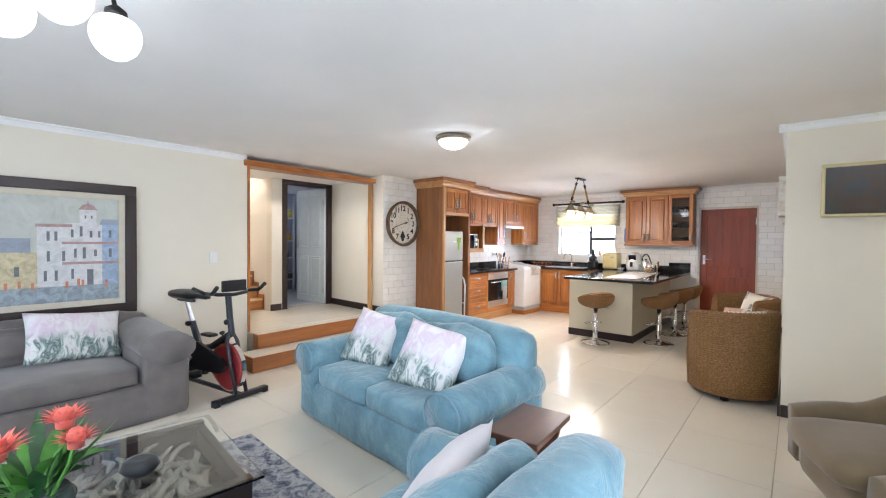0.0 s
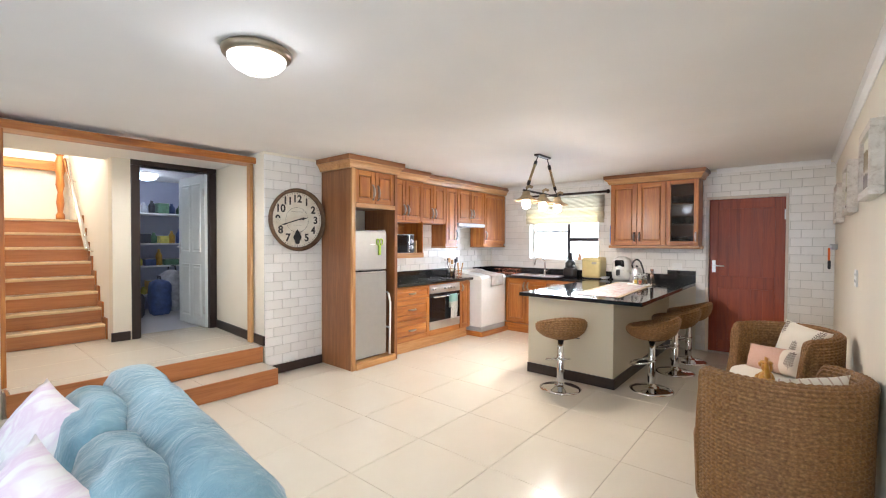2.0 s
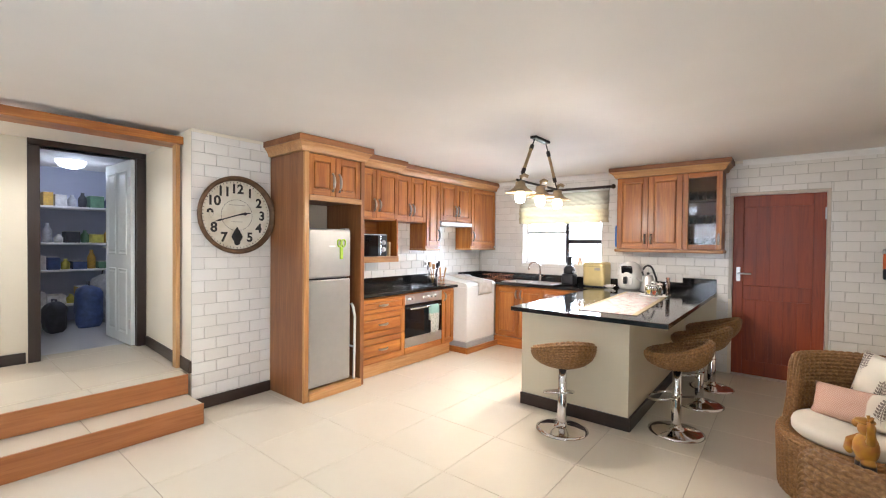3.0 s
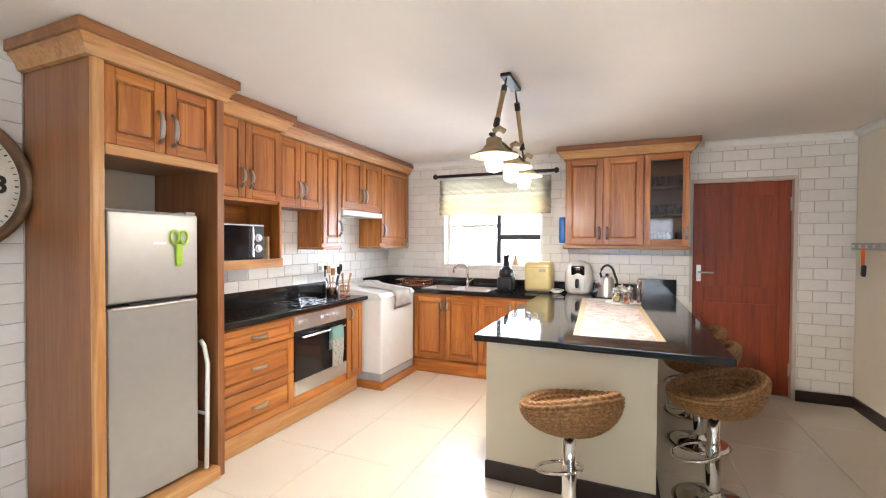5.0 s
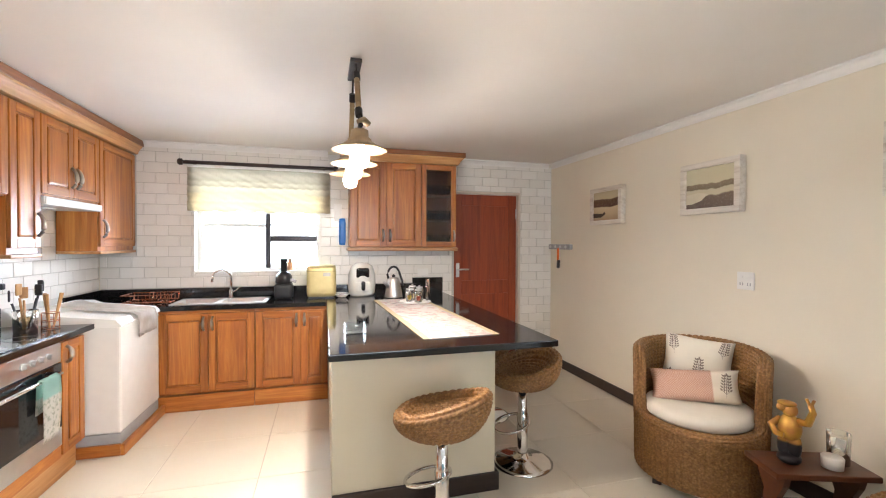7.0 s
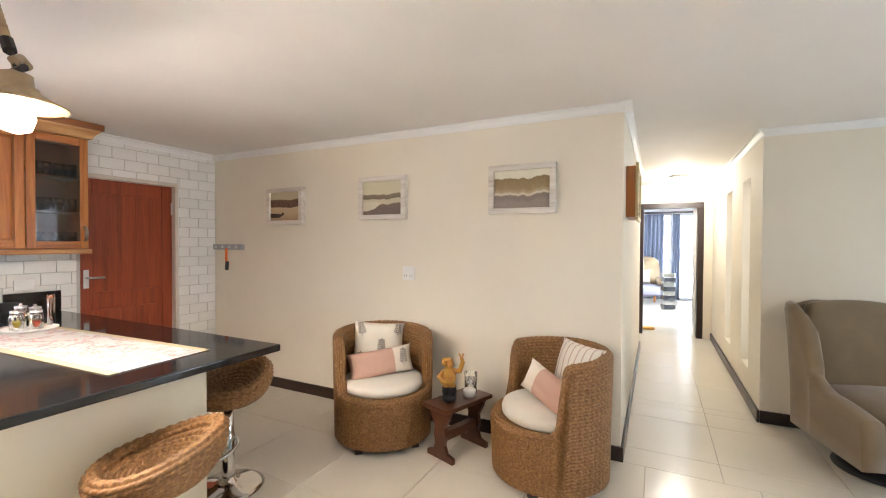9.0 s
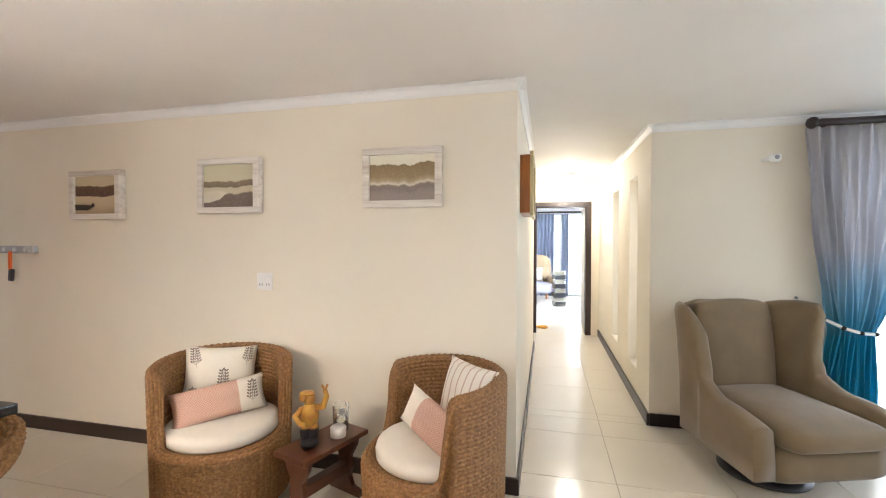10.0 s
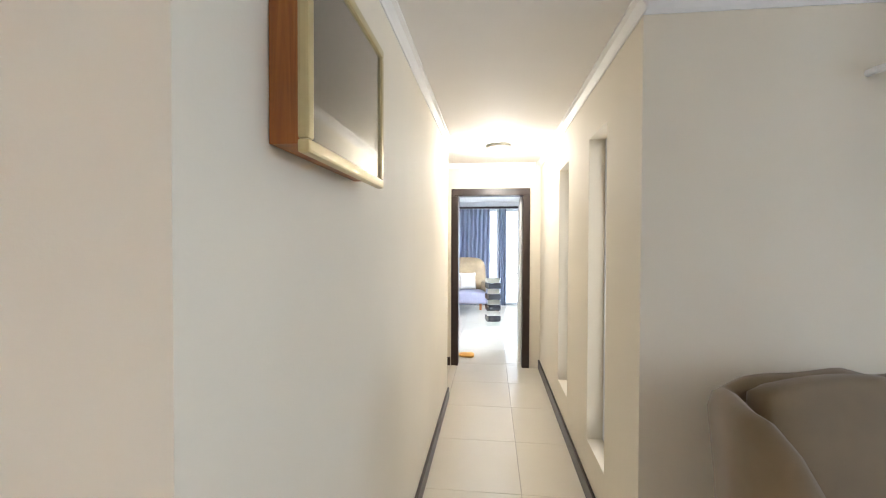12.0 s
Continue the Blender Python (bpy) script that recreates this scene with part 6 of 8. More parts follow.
copy_thing(wick, pose(-0.385, 4.19, 0, 0, 0, -138))
SPRIG = cloth("sprig_cushion_cloth", (0.76, 0.71, 0.61), 0.9, 300, 0.05)
g = Mat("stripe_cushion_cloth", (0.72, 0.67, 0.58), 0.9)
gv = g.co(shift=False)
wv = g.n.new("ShaderNodeTexWave")
wv.inputs["Scale"].default_value, wv.inputs["Distortion"].default_value = 6.0, 0.3
g.l.new(gv, wv.inputs["Vector"])
g.colour(g.ramp(wv.outputs["Fac"], [(0.86, (0.74, 0.69, 0.61)), (0.97, (0.50, 0.38, 0.32))]))
g.bump(g.noise(gv, 300, 2), 0.25, 0.002)
STRIPE = g.m
g = Mat("pink_check_cloth", (0.60, 0.35, 0.28), 0.9)
gv = g.co(shift=False)
sp = g.n.new("ShaderNodeSeparateXYZ")
g.l.new(gv, sp.inputs["Vector"])
ck = g.n.new("ShaderNodeTexChecker")
ck.inputs["Scale"].default_value = 150
ck.inputs["Color1"].default_value, ck.inputs["Color2"].default_value = (0.50, 0.285, 0.215, 1), (0.60, 0.41, 0.325, 1)
g.l.new(gv, ck.inputs["Vector"])
sprig = g.mix((0.76, 0.71, 0.62), (0.70, 0.64, 0.54), g.noise(gv, 8, 3))
g.colour(g.mix(ck.outputs["Color"], sprig, g.ramp(sp.outputs["X"], [(0.095, (0, 0, 0)), (0.10, (1, 1, 1))])))
g.bump(g.noise(gv, 300, 2), 0.25, 0.002)
PINK = g.m
CA, CB = pose(-0.42, 5.43, 0, 0, 0, -48), pose(-0.385, 4.19, 0, 0, 0, -138)
SPRIGP = plain("sprig_ink", (0.24, 0.20, 0.17), 0.9)
c_ = solid("scatter_cushion", pillow(0.40, 0.37, 0.13, 14, 1), SPRIG, "cream cushion printed with brown sprigs", "cushion", m=CA @ pose(-0.03, 0.13, 0.468, -16, 5, 0), smooth=True)
sprig_print(c_, 0.40, 0.37, 0.13, ((0.06, -0.15, 0.14, 0), (-0.72, 0.62, 0.13, 8), (0.72, 0.66, 0.13, -8), (-0.74, -0.66, 0.13, 0), (0.72, -0.66, 0.13, 0)), SPRIGP, seed=1)
c_ = solid("lumbar_cushion", pillow(0.49, 0.20, 0.12, 14, 2), PINK, "long pink checked cushion with a sprigged end", "cushion", m=CA @ pose(-0.01, -0.04, 0.468, -18, -6, 4), smooth=True)
sprig_print(c_, 0.49, 0.20, 0.12, ((0.70, 0.0, 0.14, -6),), SPRIGP, seed=2)
solid("scatter_cushion", pillow(0.40, 0.37, 0.13, 14, 3), STRIPE, "cream cushion with thin brown stripes", "cushion", m=CB @ pose(0.03, 0.13, 0.468, -16, 0, 6), smooth=True)
solid("lumbar_cushion", pillow(0.49, 0.20, 0.12, 14, 4), PINK, "long pink checked cushion with a sprigged end", "cushion", m=CB @ pose(0.05, -0.07, 0.468, -20, 12, 10) @ Matrix.Diagonal((-1, 1, 1, 1)), smooth=True)

t = thing("side_table", pose(-0.36, 4.835, 0, 0, 0, 71), "small dark mahogany trestle side table between the chairs", "side table")
part("tabletop", one(-0.12, 0.12, -0.235, 0.235, 0.342, 0.37, 0.006), REDW, t)
for s in (-1, 1):
    part("trestle", prism(B(), [(-0.12, 0.0), (0.12, 0.0), (0.12, 0.035), (0.06, 0.05), (0.04, 0.10), (0.055, 0.16), (0.045, 0.22), (0.085, 0.29), (0.10, 0.341), (-0.10, 0.341), (-0.085, 0.29), (-0.045, 0.22), (-0.055, 0.16), (-0.04, 0.10), (-0.06, 0.05), (-0.12, 0.035)], s * 0.17 - 0.014, s * 0.17 + 0.014, 1), REDW, t)
part("stretcher", one(-0.03, 0.03, -0.155, 0.155, 0.12, 0.18, 0.004), REDW, t)

bm = B()
for c, r in (((0, 0, 0.03), (0.055, 0.05, 0.03)), ((0, 0.02, 0.09), (0.028, 0.03, 0.065)), ((0, -0.02, 0.09), (0.028, 0.03, 0.065)), ((0, 0, 0.175), (0.045, 0.05, 0.07)), ((0, 0, 0.262), (0.032, 0.032, 0.036)), ((0, 0.012, 0.292), (0.036, 0.04, 0.014)), ((-0.02, 0.03, 0.275), (0.02, 0.02, 0.02))):
    r0 = bmesh.ops.create_icosphere(bm, subdivisions=3, radius=1)
    bmesh.ops.transform(bm, matrix=Matrix.Translation(c) @ Matrix.Diagonal((*r, 1)), verts=r0["verts"])
tube(bm, [(0, -0.035, 0.215), (-0.02, -0.075, 0.225), (-0.03, -0.095, 0.285), (-0.03, -0.085, 0.32)], [0.02, 0.018, 0.015, 0.012], 8)
tube(bm, [(-0.03, -0.085, 0.315), (-0.03, -0.07, 0.345)], 0.007, 6)
tube(bm, [(-0.03, -0.088, 0.315), (-0.03, -0.10, 0.345)], 0.007, 6)
tube(bm, [(0, 0.035, 0.21), (-0.03, 0.065, 0.18), (-0.05, 0.04, 0.15), (-0.055, 0.01, 0.15)], [0.02, 0.018, 0.015, 0.013], 8)
g = Mat("gilt_figurine", (0.5, 0.3, 0.06), 0.4, 0.4)
gv = g.co(shift=False)
sp = g.n.new("ShaderNodeSeparateXYZ")
g.l.new(gv, sp.inputs["Vector"])
patch = g.ramp(g.noise(gv, 18, 2), [(0.42, (0.52, 0.29, 0.045)), (0.60, (0.44, 0.20, 0.05))])
g.colour(g.mix(patch, (0.018, 0.016, 0.02), g.ramp(sp.outputs["Z"], [(0.105, (1, 1, 1)), (0.115, (0, 0, 0))])))
solid("figurine", bm, g.m, "glazed gilt and black figurine standing on the side table", "figurine", m=pose(-0.46, 4.86, 0.3705, 0, 0, 20), smooth=True)
t = thing("candle", pose(-0.30, 4.775, 0.3705), "short wide white candle on the side table", "candle")
part("wax", lathe(B(), [(0, 0), (0.042, 0), (0.045, 0.05), (0.04, 0.056), (0, 0.05)], 28), WHITEP, t, smooth=True)
t = thing("glass_vase", pose(-0.22, 4.80, 0.3705), "clear glass cylinder vase behind the candle", "vase")
part("cylinder", lathe(B(), [(0, 0), (0.045, 0), (0.047, 0.15), (0.044, 0.15), (0.042, 0.008), (0, 0.008)], 28), CLEAR, t, smooth=True)

# ---- living room ----
def sofa(name, w, d, m, mat, seatmat, label, seats=2, sh=0.44, bh=0.84, ah=0.62, aw=0.26, piping=None):
    """A slip-covered sofa: width along x, front at -y, foot at z = 0."""
    t = thing(name, m, label, "sofa")
    hw, hd = w / 2, d / 2
    part("skirt", soft(B(), hw - 0.02, hd - 0.03, 0.15, 0.03, pose(0, 0, 0.152), n=8, lump=0.008), mat, t, "", True)
    part("backrest", soft(B(), hw - 0.05, 0.125, bh / 2 - 0.05, 0.11, pose(0, hd - 0.13, 0.04 + bh / 2, -6, 0, 0), 0.02, 10, 0.012), mat, t, "", True)
    for s in (-1, 1):
        a = part("arm", soft(B(), aw / 2, hd - 0.02, ah / 2 - 0.07, 0.05, pose(s * (hw - aw / 2), -0.0, ah / 2 - 0.06), 0.0, 8, 0.006), mat, t, "", True)
        bm = B()
        n = 22
        rings = []
        for k in range(9):
            y = -hd + 0.005 + (d - 0.06) * k / 8
            rings.append([bm.verts.new((s * (hw - aw / 2 + 0.015) + (aw / 2 + 0.015) * math.cos(6.28319 * q / n) * (1 + 0.02 * math.sin(k * 2.1 + q)), y, ah - 0.125 + 0.125 * math.sin(6.28319 * q / n) + (0.02 * k / 8))) for q in range(n)])
        for r0, r1 in zip(rings, rings[1:]):
            for q in range(n):
                bm.faces.new((r0[q], r0[(q + 1) % n], r1[(q + 1) % n], r1[q]))
        bm.faces.new(rings[0][::-1])
        bm.faces.new(rings[-1])
        bmesh.ops.recalc_face_normals(bm, faces=bm.faces)
        part("arm_roll", bm, mat, a, "", True)
        if piping:
            part("piping", tube(B(), [(s * (hw - aw / 2 + 0.015) + (aw / 2 + 0.012) * math.cos(q * 0.2618), -hd + 0.002, ah - 0.125 + 0.122 * math.sin(q * 0.2618)) for q in range(-2, 15)] , 0.006, 6), piping, a)
    sw = (w - 2 * aw - 0.01) / seats
    for k in range(seats):
        x = -w / 2 + aw + 0.005 + sw * (k + 0.5)
        part("seat_cushion", soft(B(), sw / 2 - 0.008, hd - 0.16, 0.078, 0.032, pose(x, -0.115, sh - 0.075), 0.022, 12, 0.012), seatmat, t, "", True)
        part("back_cushion", soft(B(), sw / 2 + 0.01, 0.095, (bh - 0.05 - sh) / 2, 0.075, pose(x, hd - 0.31, sh + (bh - 0.05 - sh) / 2, -17, 0, 0), 0.035, 13, 0.026), mat, t, "", True)
    return t


g = Mat("teal_velvet", (0.16, 0.36, 0.44), 0.75)
gv = g.co(shift=False)
g.colour(g.mix(g.ramp(g.noise(gv, 3.5, 5, 0.6, 0.8), [(0.3, (0.095, 0.195, 0.245)), (0.55, (0.155, 0.285, 0.34)), (0.75, (0.24, 0.385, 0.44))]), (0.26, 0.39, 0.45), g.ramp(g.noise(gv, 30, 3), [(0.55, (0, 0, 0)), (0.8, (0.35, 0.35, 0.35))])))
g.set("Sheen Weight", 0.5)
g.set("Sheen Roughness", 0.4)
g.bump(g.noise(gv, 9, 5, 0.6, 1.2), 0.5, 0.03)
TEAL = g.m
GREYC = cloth("grey_brown_cloth", (0.145, 0.128, 0.118), 0.9, 350, 0.14, 0.3)
PIPE = cloth("pale_piping", (0.20, 0.33, 0.39), 0.9)
LOVE = pose(-2.12, 1.585, 0, 0, 0, -5)
sofa("loveseat", 1.78, 0.90, LOVE, TEAL, TEAL, "pale teal velvet two-seater sofa with rolled arms", 2, 0.44, 0.85, 0.60, 0.25, PIPE)
S2 = pose(-0.78, -0.04, 0, 0, 0, -90)
sofa("sofa", 1.86, 0.88, S2, TEAL, TEAL, "pale teal velvet sofa turned towards the coffee table", 2, 0.42, 0.79, 0.56, 0.25, PIPE)
GS = pose(-4.26, -0.50, 0, 0, 0, 90)
sofa("sofa", 2.34, 1.10, GS, GREYC, GREYC, "grey-brown fabric sofa with scrolled arms along the wall", 2, 0.45, 0.76, 0.68, 0.34)

g = Mat("protea_print_cloth", (0.72, 0.70, 0.68), 0.9)
gv = g.co(shift=False)
sp = g.n.new("ShaderNodeSeparateXYZ")
g.l.new(gv, sp.inputs["Vector"])
leaf = g.ramp(g.noise(g.co((9, 3, 5), False), 1.6, 3, 0.55, 1.6), [(0.42, (0.70, 0.68, 0.67)), (0.50, (0.36, 0.44, 0.40)), (0.60, (0.10, 0.14, 0.14)), (0.68, (0.40, 0.44, 0.44)), (0.78, (0.72, 0.70, 0.69))])
pinkish = g.ramp(g.noise(g.co((7, 3, 4), False), 1.5, 3, 0.5, 1.0), [(0.45, (0.74, 0.72, 0.71)), (0.58, (0.66, 0.54, 0.63)), (0.70, (0.74, 0.71, 0.71))])
g.colour(g.mix(leaf, pinkish, g.ramp(sp.outputs["Z"], [(0.16, (0, 0, 0)), (0.24, (1, 1, 1))])))
g.bump(g.noise(gv, 12, 3), 0.2, 0.01)
PROTEA = g.m
solid("scatter_cushion", pillow(0.48, 0.46, 0.17, 16, 5), PROTEA, "white cushion printed with grey-green protea flowers", "cushion", "protea cushions", m=LOVE @ pose(-0.42, -0.14, 0.43, -30, 8, 14), smooth=True)
solid("scatter_cushion", pillow(0.50, 0.47, 0.17, 16, 6), PROTEA, "white cushion printed with grey-green protea flowers", "cushion", "protea cushions", m=LOVE @ pose(0.30, -0.20, 0.43, -32, 9, 16), smooth=True)
solid("scatter_cushion", pillow(0.62, 0.40, 0.16, 16, 7), PROTEA, "long white cushion printed with protea flowers", "cushion", "protea cushions", m=GS @ pose(0.52, -0.06, 0.47, -24, 6, 8), smooth=True)
g = cloth("plain_white_cushion", (0.62, 0.58, 0.58), 0.9, 300, 0.08)
solid("scatter_cushion", pillow(0.50, 0.46, 0.17, 16, 8), g, "plain off-white cushion on the teal sofa", "cushion", m=S2 @ pose(-0.44, -0.22, 0.37, -38, 10, 14), smooth=True)

t = thing("trestle_table", pose(-0.96, 1.28, 0, 0, 0, 4), "small dark mahogany side table between the sofas", "side table")
part("tabletop", one(-0.14, 0.14, -0.22, 0.22, 0.47, 0.50, 0.006), REDW, t)
for s in (-1, 1):
    part("trestle", prism(B(), [(-0.12, 0.0), (0.12, 0.0), (0.12, 0.04), (0.05, 0.08), (0.045, 0.26), (0.10, 0.40), (0.11, 0.469), (-0.11, 0.469), (-0.10, 0.40), (-0.045, 0.26), (-0.05, 0.08), (-0.12, 0.04)], s * 0.15 - 0.014, s * 0.15 + 0.014, 1), REDW, t)
part("stretcher", one(-0.025, 0.025, -0.135, 0.135, 0.14, 0.20, 0.004), REDW, t)

g = Mat("mottled_rug", (0.3, 0.31, 0.34), 0.95)
gv = g.co(shift=False)
g.colour(g.ramp(g.noise(g.co((2.4, 2.4, 1), False), 5, 6, 0.75, 0.5), [(0.36, (0.06, 0.075, 0.11)), (0.47, (0.22, 0.23, 0.27)), (0.55, (0.46, 0.45, 0.44)), (0.68, (0.16, 0.18, 0.23))]))
g.bump(g.noise(gv, 220, 3), 0.7, 0.006)
solid("rug", one(-1.0, 1.0, -1.35, 1.35, 0.001, 0.012, 0.004), g.m, "mottled blue-grey pile rug on the tiles", "rug", m=pose(-2.04, -0.62, 0, 0, 0, -3.5))

t = thing("coffee_table", pose(-2.16, -0.34, 0.012, 0, 0, -7), "dark timber coffee table with a thick glass top over driftwood", "coffee table")
part("base", one(-0.38, 0.38, -0.55, 0.55, 0.05, 0.10, 0.006), DARKW[1], t)
part("apron", one(-0.40, -0.36, -0.58, 0.58, 0.25, 0.375, 0.006), DARKW[1], t)
part("apron", one(0.36, 0.40, -0.58, 0.58, 0.25, 0.375, 0.006), DARKW[1], t)
part("apron", one(-0.359, 0.359, -0.58, -0.54, 0.25, 0.375, 0.006), DARKW[0], t)
part("apron", one(-0.359, 0.359, 0.54, 0.58, 0.25, 0.375, 0.006), DARKW[0], t)
part("tray_board", one(-0.359, 0.359, -0.539, 0.539, 0.25, 0.27), DARKW[1], t)
for x in (-0.34, 0.34):
    for y in (-0.5, 0.5):
        part("leg", one(x - 0.045, x + 0.045, y - 0.045, y + 0.045, 0.0, 0.25, 0.006), DARKW[2], t)
p_ = part("glass_top", one(-0.43, 0.43, -0.62, 0.62, 0.39, 0.402, 0.004), CLEAR, t, "clear glass top")
p_.visible_shadow = False
part("stand_off", one(-0.40, -0.36, -0.58, 0.58, 0.3755, 0.3895), DARKW[1], t)
part("stand_off", one(0.36, 0.40, -0.58, 0.58, 0.3755, 0.3895), DARKW[1], t)
DRIFT = timber("driftwood", (0.13, 0.115, 0.09), (0.25, 0.225, 0.18), (0.38, 0.35, 0.29), 0, 0.8, 0.0)
rnd = random.Random(7)
for k in range(90):
    a = rnd.uniform(-0.9, 0.9)
    x, y, z, ln = rnd.uniform(-0.26, 0.26), rnd.uniform(-0.10, 0.46), 0.285 + 0.0008 * k, rnd.uniform(0.06, 0.13)
    c, s_ = math.cos(a), math.sin(a)
    pts = [(x + c * ln * q + 0.012 * math.sin(4 * q + k) * s_, y + s_ * ln * q + 0.014 * math.cos(3 * q + k), z + 0.004 * math.sin(q * 3 + k)) for q in (-1, -0.5, 0, 0.5, 1)]
    part("driftwood_stick", tube(B(), pts, [0.006, 0.013, 0.015, 0.012, 0.005], 7), DRIFT, t, smooth=True)

t = thing("protea_vase", pose(-1.95, -0.46, 0.415), "dark bowl of coral protea flowers with green leaves", "flower arrangement")
part("bowl", lathe(B(), [(0, 0), (0.06, 0), (0.10, 0.04), (0.11, 0.09), (0.09, 0.12), (0.085, 0.11), (0, 0.09)], 28), plain("dark_bowl_glaze", (0.03, 0.05, 0.045), 0.2), t, smooth=True)
CORAL = cloth("coral_petal", (0.80, 0.17, 0.12), 0.6, 60, 0.25, 0.1)
LEAFG = plain("leaf_green", (0.10, 0.30, 0.045), 0.4, 0, 0.35)
LEAFD = plain("leaf_dark_green", (0.03, 0.10, 0.03), 0.45, 0, 0.3)


def blade(bm, base, tip, w, bend):
    a, b = Vector(base), Vector(tip)
    d = b - a
    u = d.cross(Vector((0, 0, 1)))
    u = u.normalized() if u.length > 1e-4 else Vector((1, 0, 0))
    n = u.cross(d).normalized()
    L, R, C = [], [], []
    for k in range(7):
        q = k / 6
        c = a + d * q + n * bend * math.sin(q * 3.14159)
        ww = w * math.sin(min(1, q * 1.05 + 0.06) * 3.14159) ** 0.7
        L.append(bm.verts.new(c + u * ww + n * ww * 0.25))
        C.append(bm.verts.new(c))
        R.append(bm.verts.new(c - u * ww + n * ww * 0.25))
    for k in range(6):
        bm.faces.new((L[k], L[k + 1], C[k + 1], C[k]))
        bm.faces.new((C[k], C[k + 1], R[k + 1], R[k]))


for c, r in (((-0.05, -0.10, 0.29), 0.07), ((-0.02, 0.08, 0.36), 0.055), ((0.05, 0.10, 0.30), 0.05)):
    f = part("flower", lathe(B(), [(0, -0.05), (r * 0.5, -0.04), (r * 0.55, 0.01), (r * 0.3, 0.03), (0, 0.035)], 16, pose(*c)), CORAL, t, "coral pink protea bloom", True)
    bm = B()
    for ring, (n_, tilt, ln) in enumerate(((9, 0.35, 1.0), (12, 0.75, 1.15), (13, 1.1, 1.1))):
        for k in range(n_):
            a = 6.28319 * k / n_ + ring * 0.3
            dr = Vector((math.cos(a) * math.sin(tilt), math.sin(a) * math.sin(tilt), math.cos(tilt)))
            b_ = Vector(c) + Vector((math.cos(a), math.sin(a), 0)) * r * 0.3 + Vector((0, 0, -0.03))
            blade(bm, b_, b_ + dr * r * 1.25 * ln, r * 0.17, 0.008)
    part("petals", bm, CORAL, f, "", True)
    part("stem", tube(B(), [(c[0] * 0.3, c[1] * 0.3, 0.08), (c[0] * 0.8, c[1] * 0.8, 0.2), c], 0.007, 6), LEAFG, t)
rnd = random.Random(3)
for k in range(34):
    a = rnd.uniform(0, 6.283)
    r0, h = rnd.uniform(0.02, 0.06), rnd.uniform(0.10, 0.26)
    base = (r0 * math.cos(a), r0 * math.sin(a), 0.1 + rnd.uniform(0, 0.08))
    tip = ((r0 + rnd.uniform(0.10, 0.20)) * math.cos(a), (r0 + rnd.uniform(0.10, 0.20)) * math.sin(a), h + rnd.uniform(0, 0.13))
    bm = B()
    blade(bm, base, tip, rnd.uniform(0.018, 0.032), rnd.uniform(0.0, 0.03))
    part("leaf", bm, LEAFG if k % 3 else LEAFD, t, "", True)
t = thing("dark_bowl", pose(-2.08, -0.12, 0.4145), "small dark ceramic ornament on the glass table", "ornament")
part("body", lathe(B(), [(0, 0), (0.05, 0), (0.075, 0.03), (0.06, 0.06), (0.03, 0.065), (0, 0.055)], 20), plain("charcoal_glaze", (0.03, 0.035, 0.04), 0.35), t, smooth=True)

# exercise bike
t = thing("exercise_bike", pose(-3.695, 1.06, 0, 0, 0, 9), "black spinning exercise bike with a red flywheel", "exercise bike")
BLKM = plain("bike_black", (0.02, 0.02, 0.022), 0.35, 0.2)
GRYM = plain("bike_grey", (0.045, 0.048, 0.055), 0.35, 0.3)
REDM = plain("bike_red", (0.30, 0.03, 0.03), 0.4)
part("front_stabiliser", one(-0.03, 0.03, -0.25, 0.25, 0.015, 0.06, 0.012), BLKM, t)
part("rear_stabiliser", one(-0.75, -0.71, -0.23, 0.23, 0.015, 0.06, 0.012), BLKM, t)
for x in (0.0, -0.73):
    for y in (-0.23, 0.23):
        part("foot_cap", soft(B(), 0.035, 0.03, 0.03, 0.012, pose(x, y, 0.032), n=3), BLKM, t, smooth=True)
part("floor_beam", tube(B(), [(-0.73, 0, 0.045), (0.0, 0, 0.045)], 0.022, 8), GRYM, t)
for y in (-0.05, 0.05):
    part("fork", tube(B(), [(0.0, y, 0.05), (-0.13, y, 0.50), (-0.15, 0, 0.62)], 0.017, 8), GRYM, t, smooth=True)
part("flywheel", lathe(B(), [(0, -0.018), (0.05, -0.02), (0.17, -0.012), (0.185, -0.025), (0.21, -0.025), (0.215, 0), (0.21, 0.025), (0.185, 0.025), (0.17, 0.012), (0.05, 0.02), (0, 0.018)], 48, pose(-0.17, 0, 0.27, 90, 0, 0)), REDM, t, "dark red flywheel with a bright rim", True)
part("wheel_rim", lathe(B(), [(0.212, -0.02), (0.221, -0.02), (0.221, 0.02), (0.212, 0.02)], 48, pose(-0.17, 0, 0.27, 90, 0, 0)), CHROME, t)
part("chain_guard", prism(B(), [(-0.10, 0.30), (-0.18, 0.36), (-0.45, 0.46), (-0.62, 0.44), (-0.68, 0.34), (-0.62, 0.22), (-0.45, 0.20), (-0.18, 0.22)], -0.085, -0.055, 1), BLKM, t)
part("main_frame", tube(B(), [(-0.13, 0, 0.58), (-0.38, 0, 0.42), (-0.56, 0, 0.34)], 0.030, 10), BLKM, t, smooth=True)
part("rear_stay", tube(B(), [(-0.56, 0, 0.36), (-0.73, 0, 0.05)], 0.024, 8), BLKM, t)
part("seat_tube", tube(B(), [(-0.50, 0, 0.34), (-0.60, 0, 0.62)], 0.026, 10), GRYM, t)
part("seat_post", tube(B(), [(-0.59, 0, 0.60), (-0.655, 0, 0.81)], 0.019, 10), STEEL, t)
part("seat_slider", one(-0.75, -0.58, -0.018, 0.018, 0.805, 0.83, 0.004), GRYM, t)
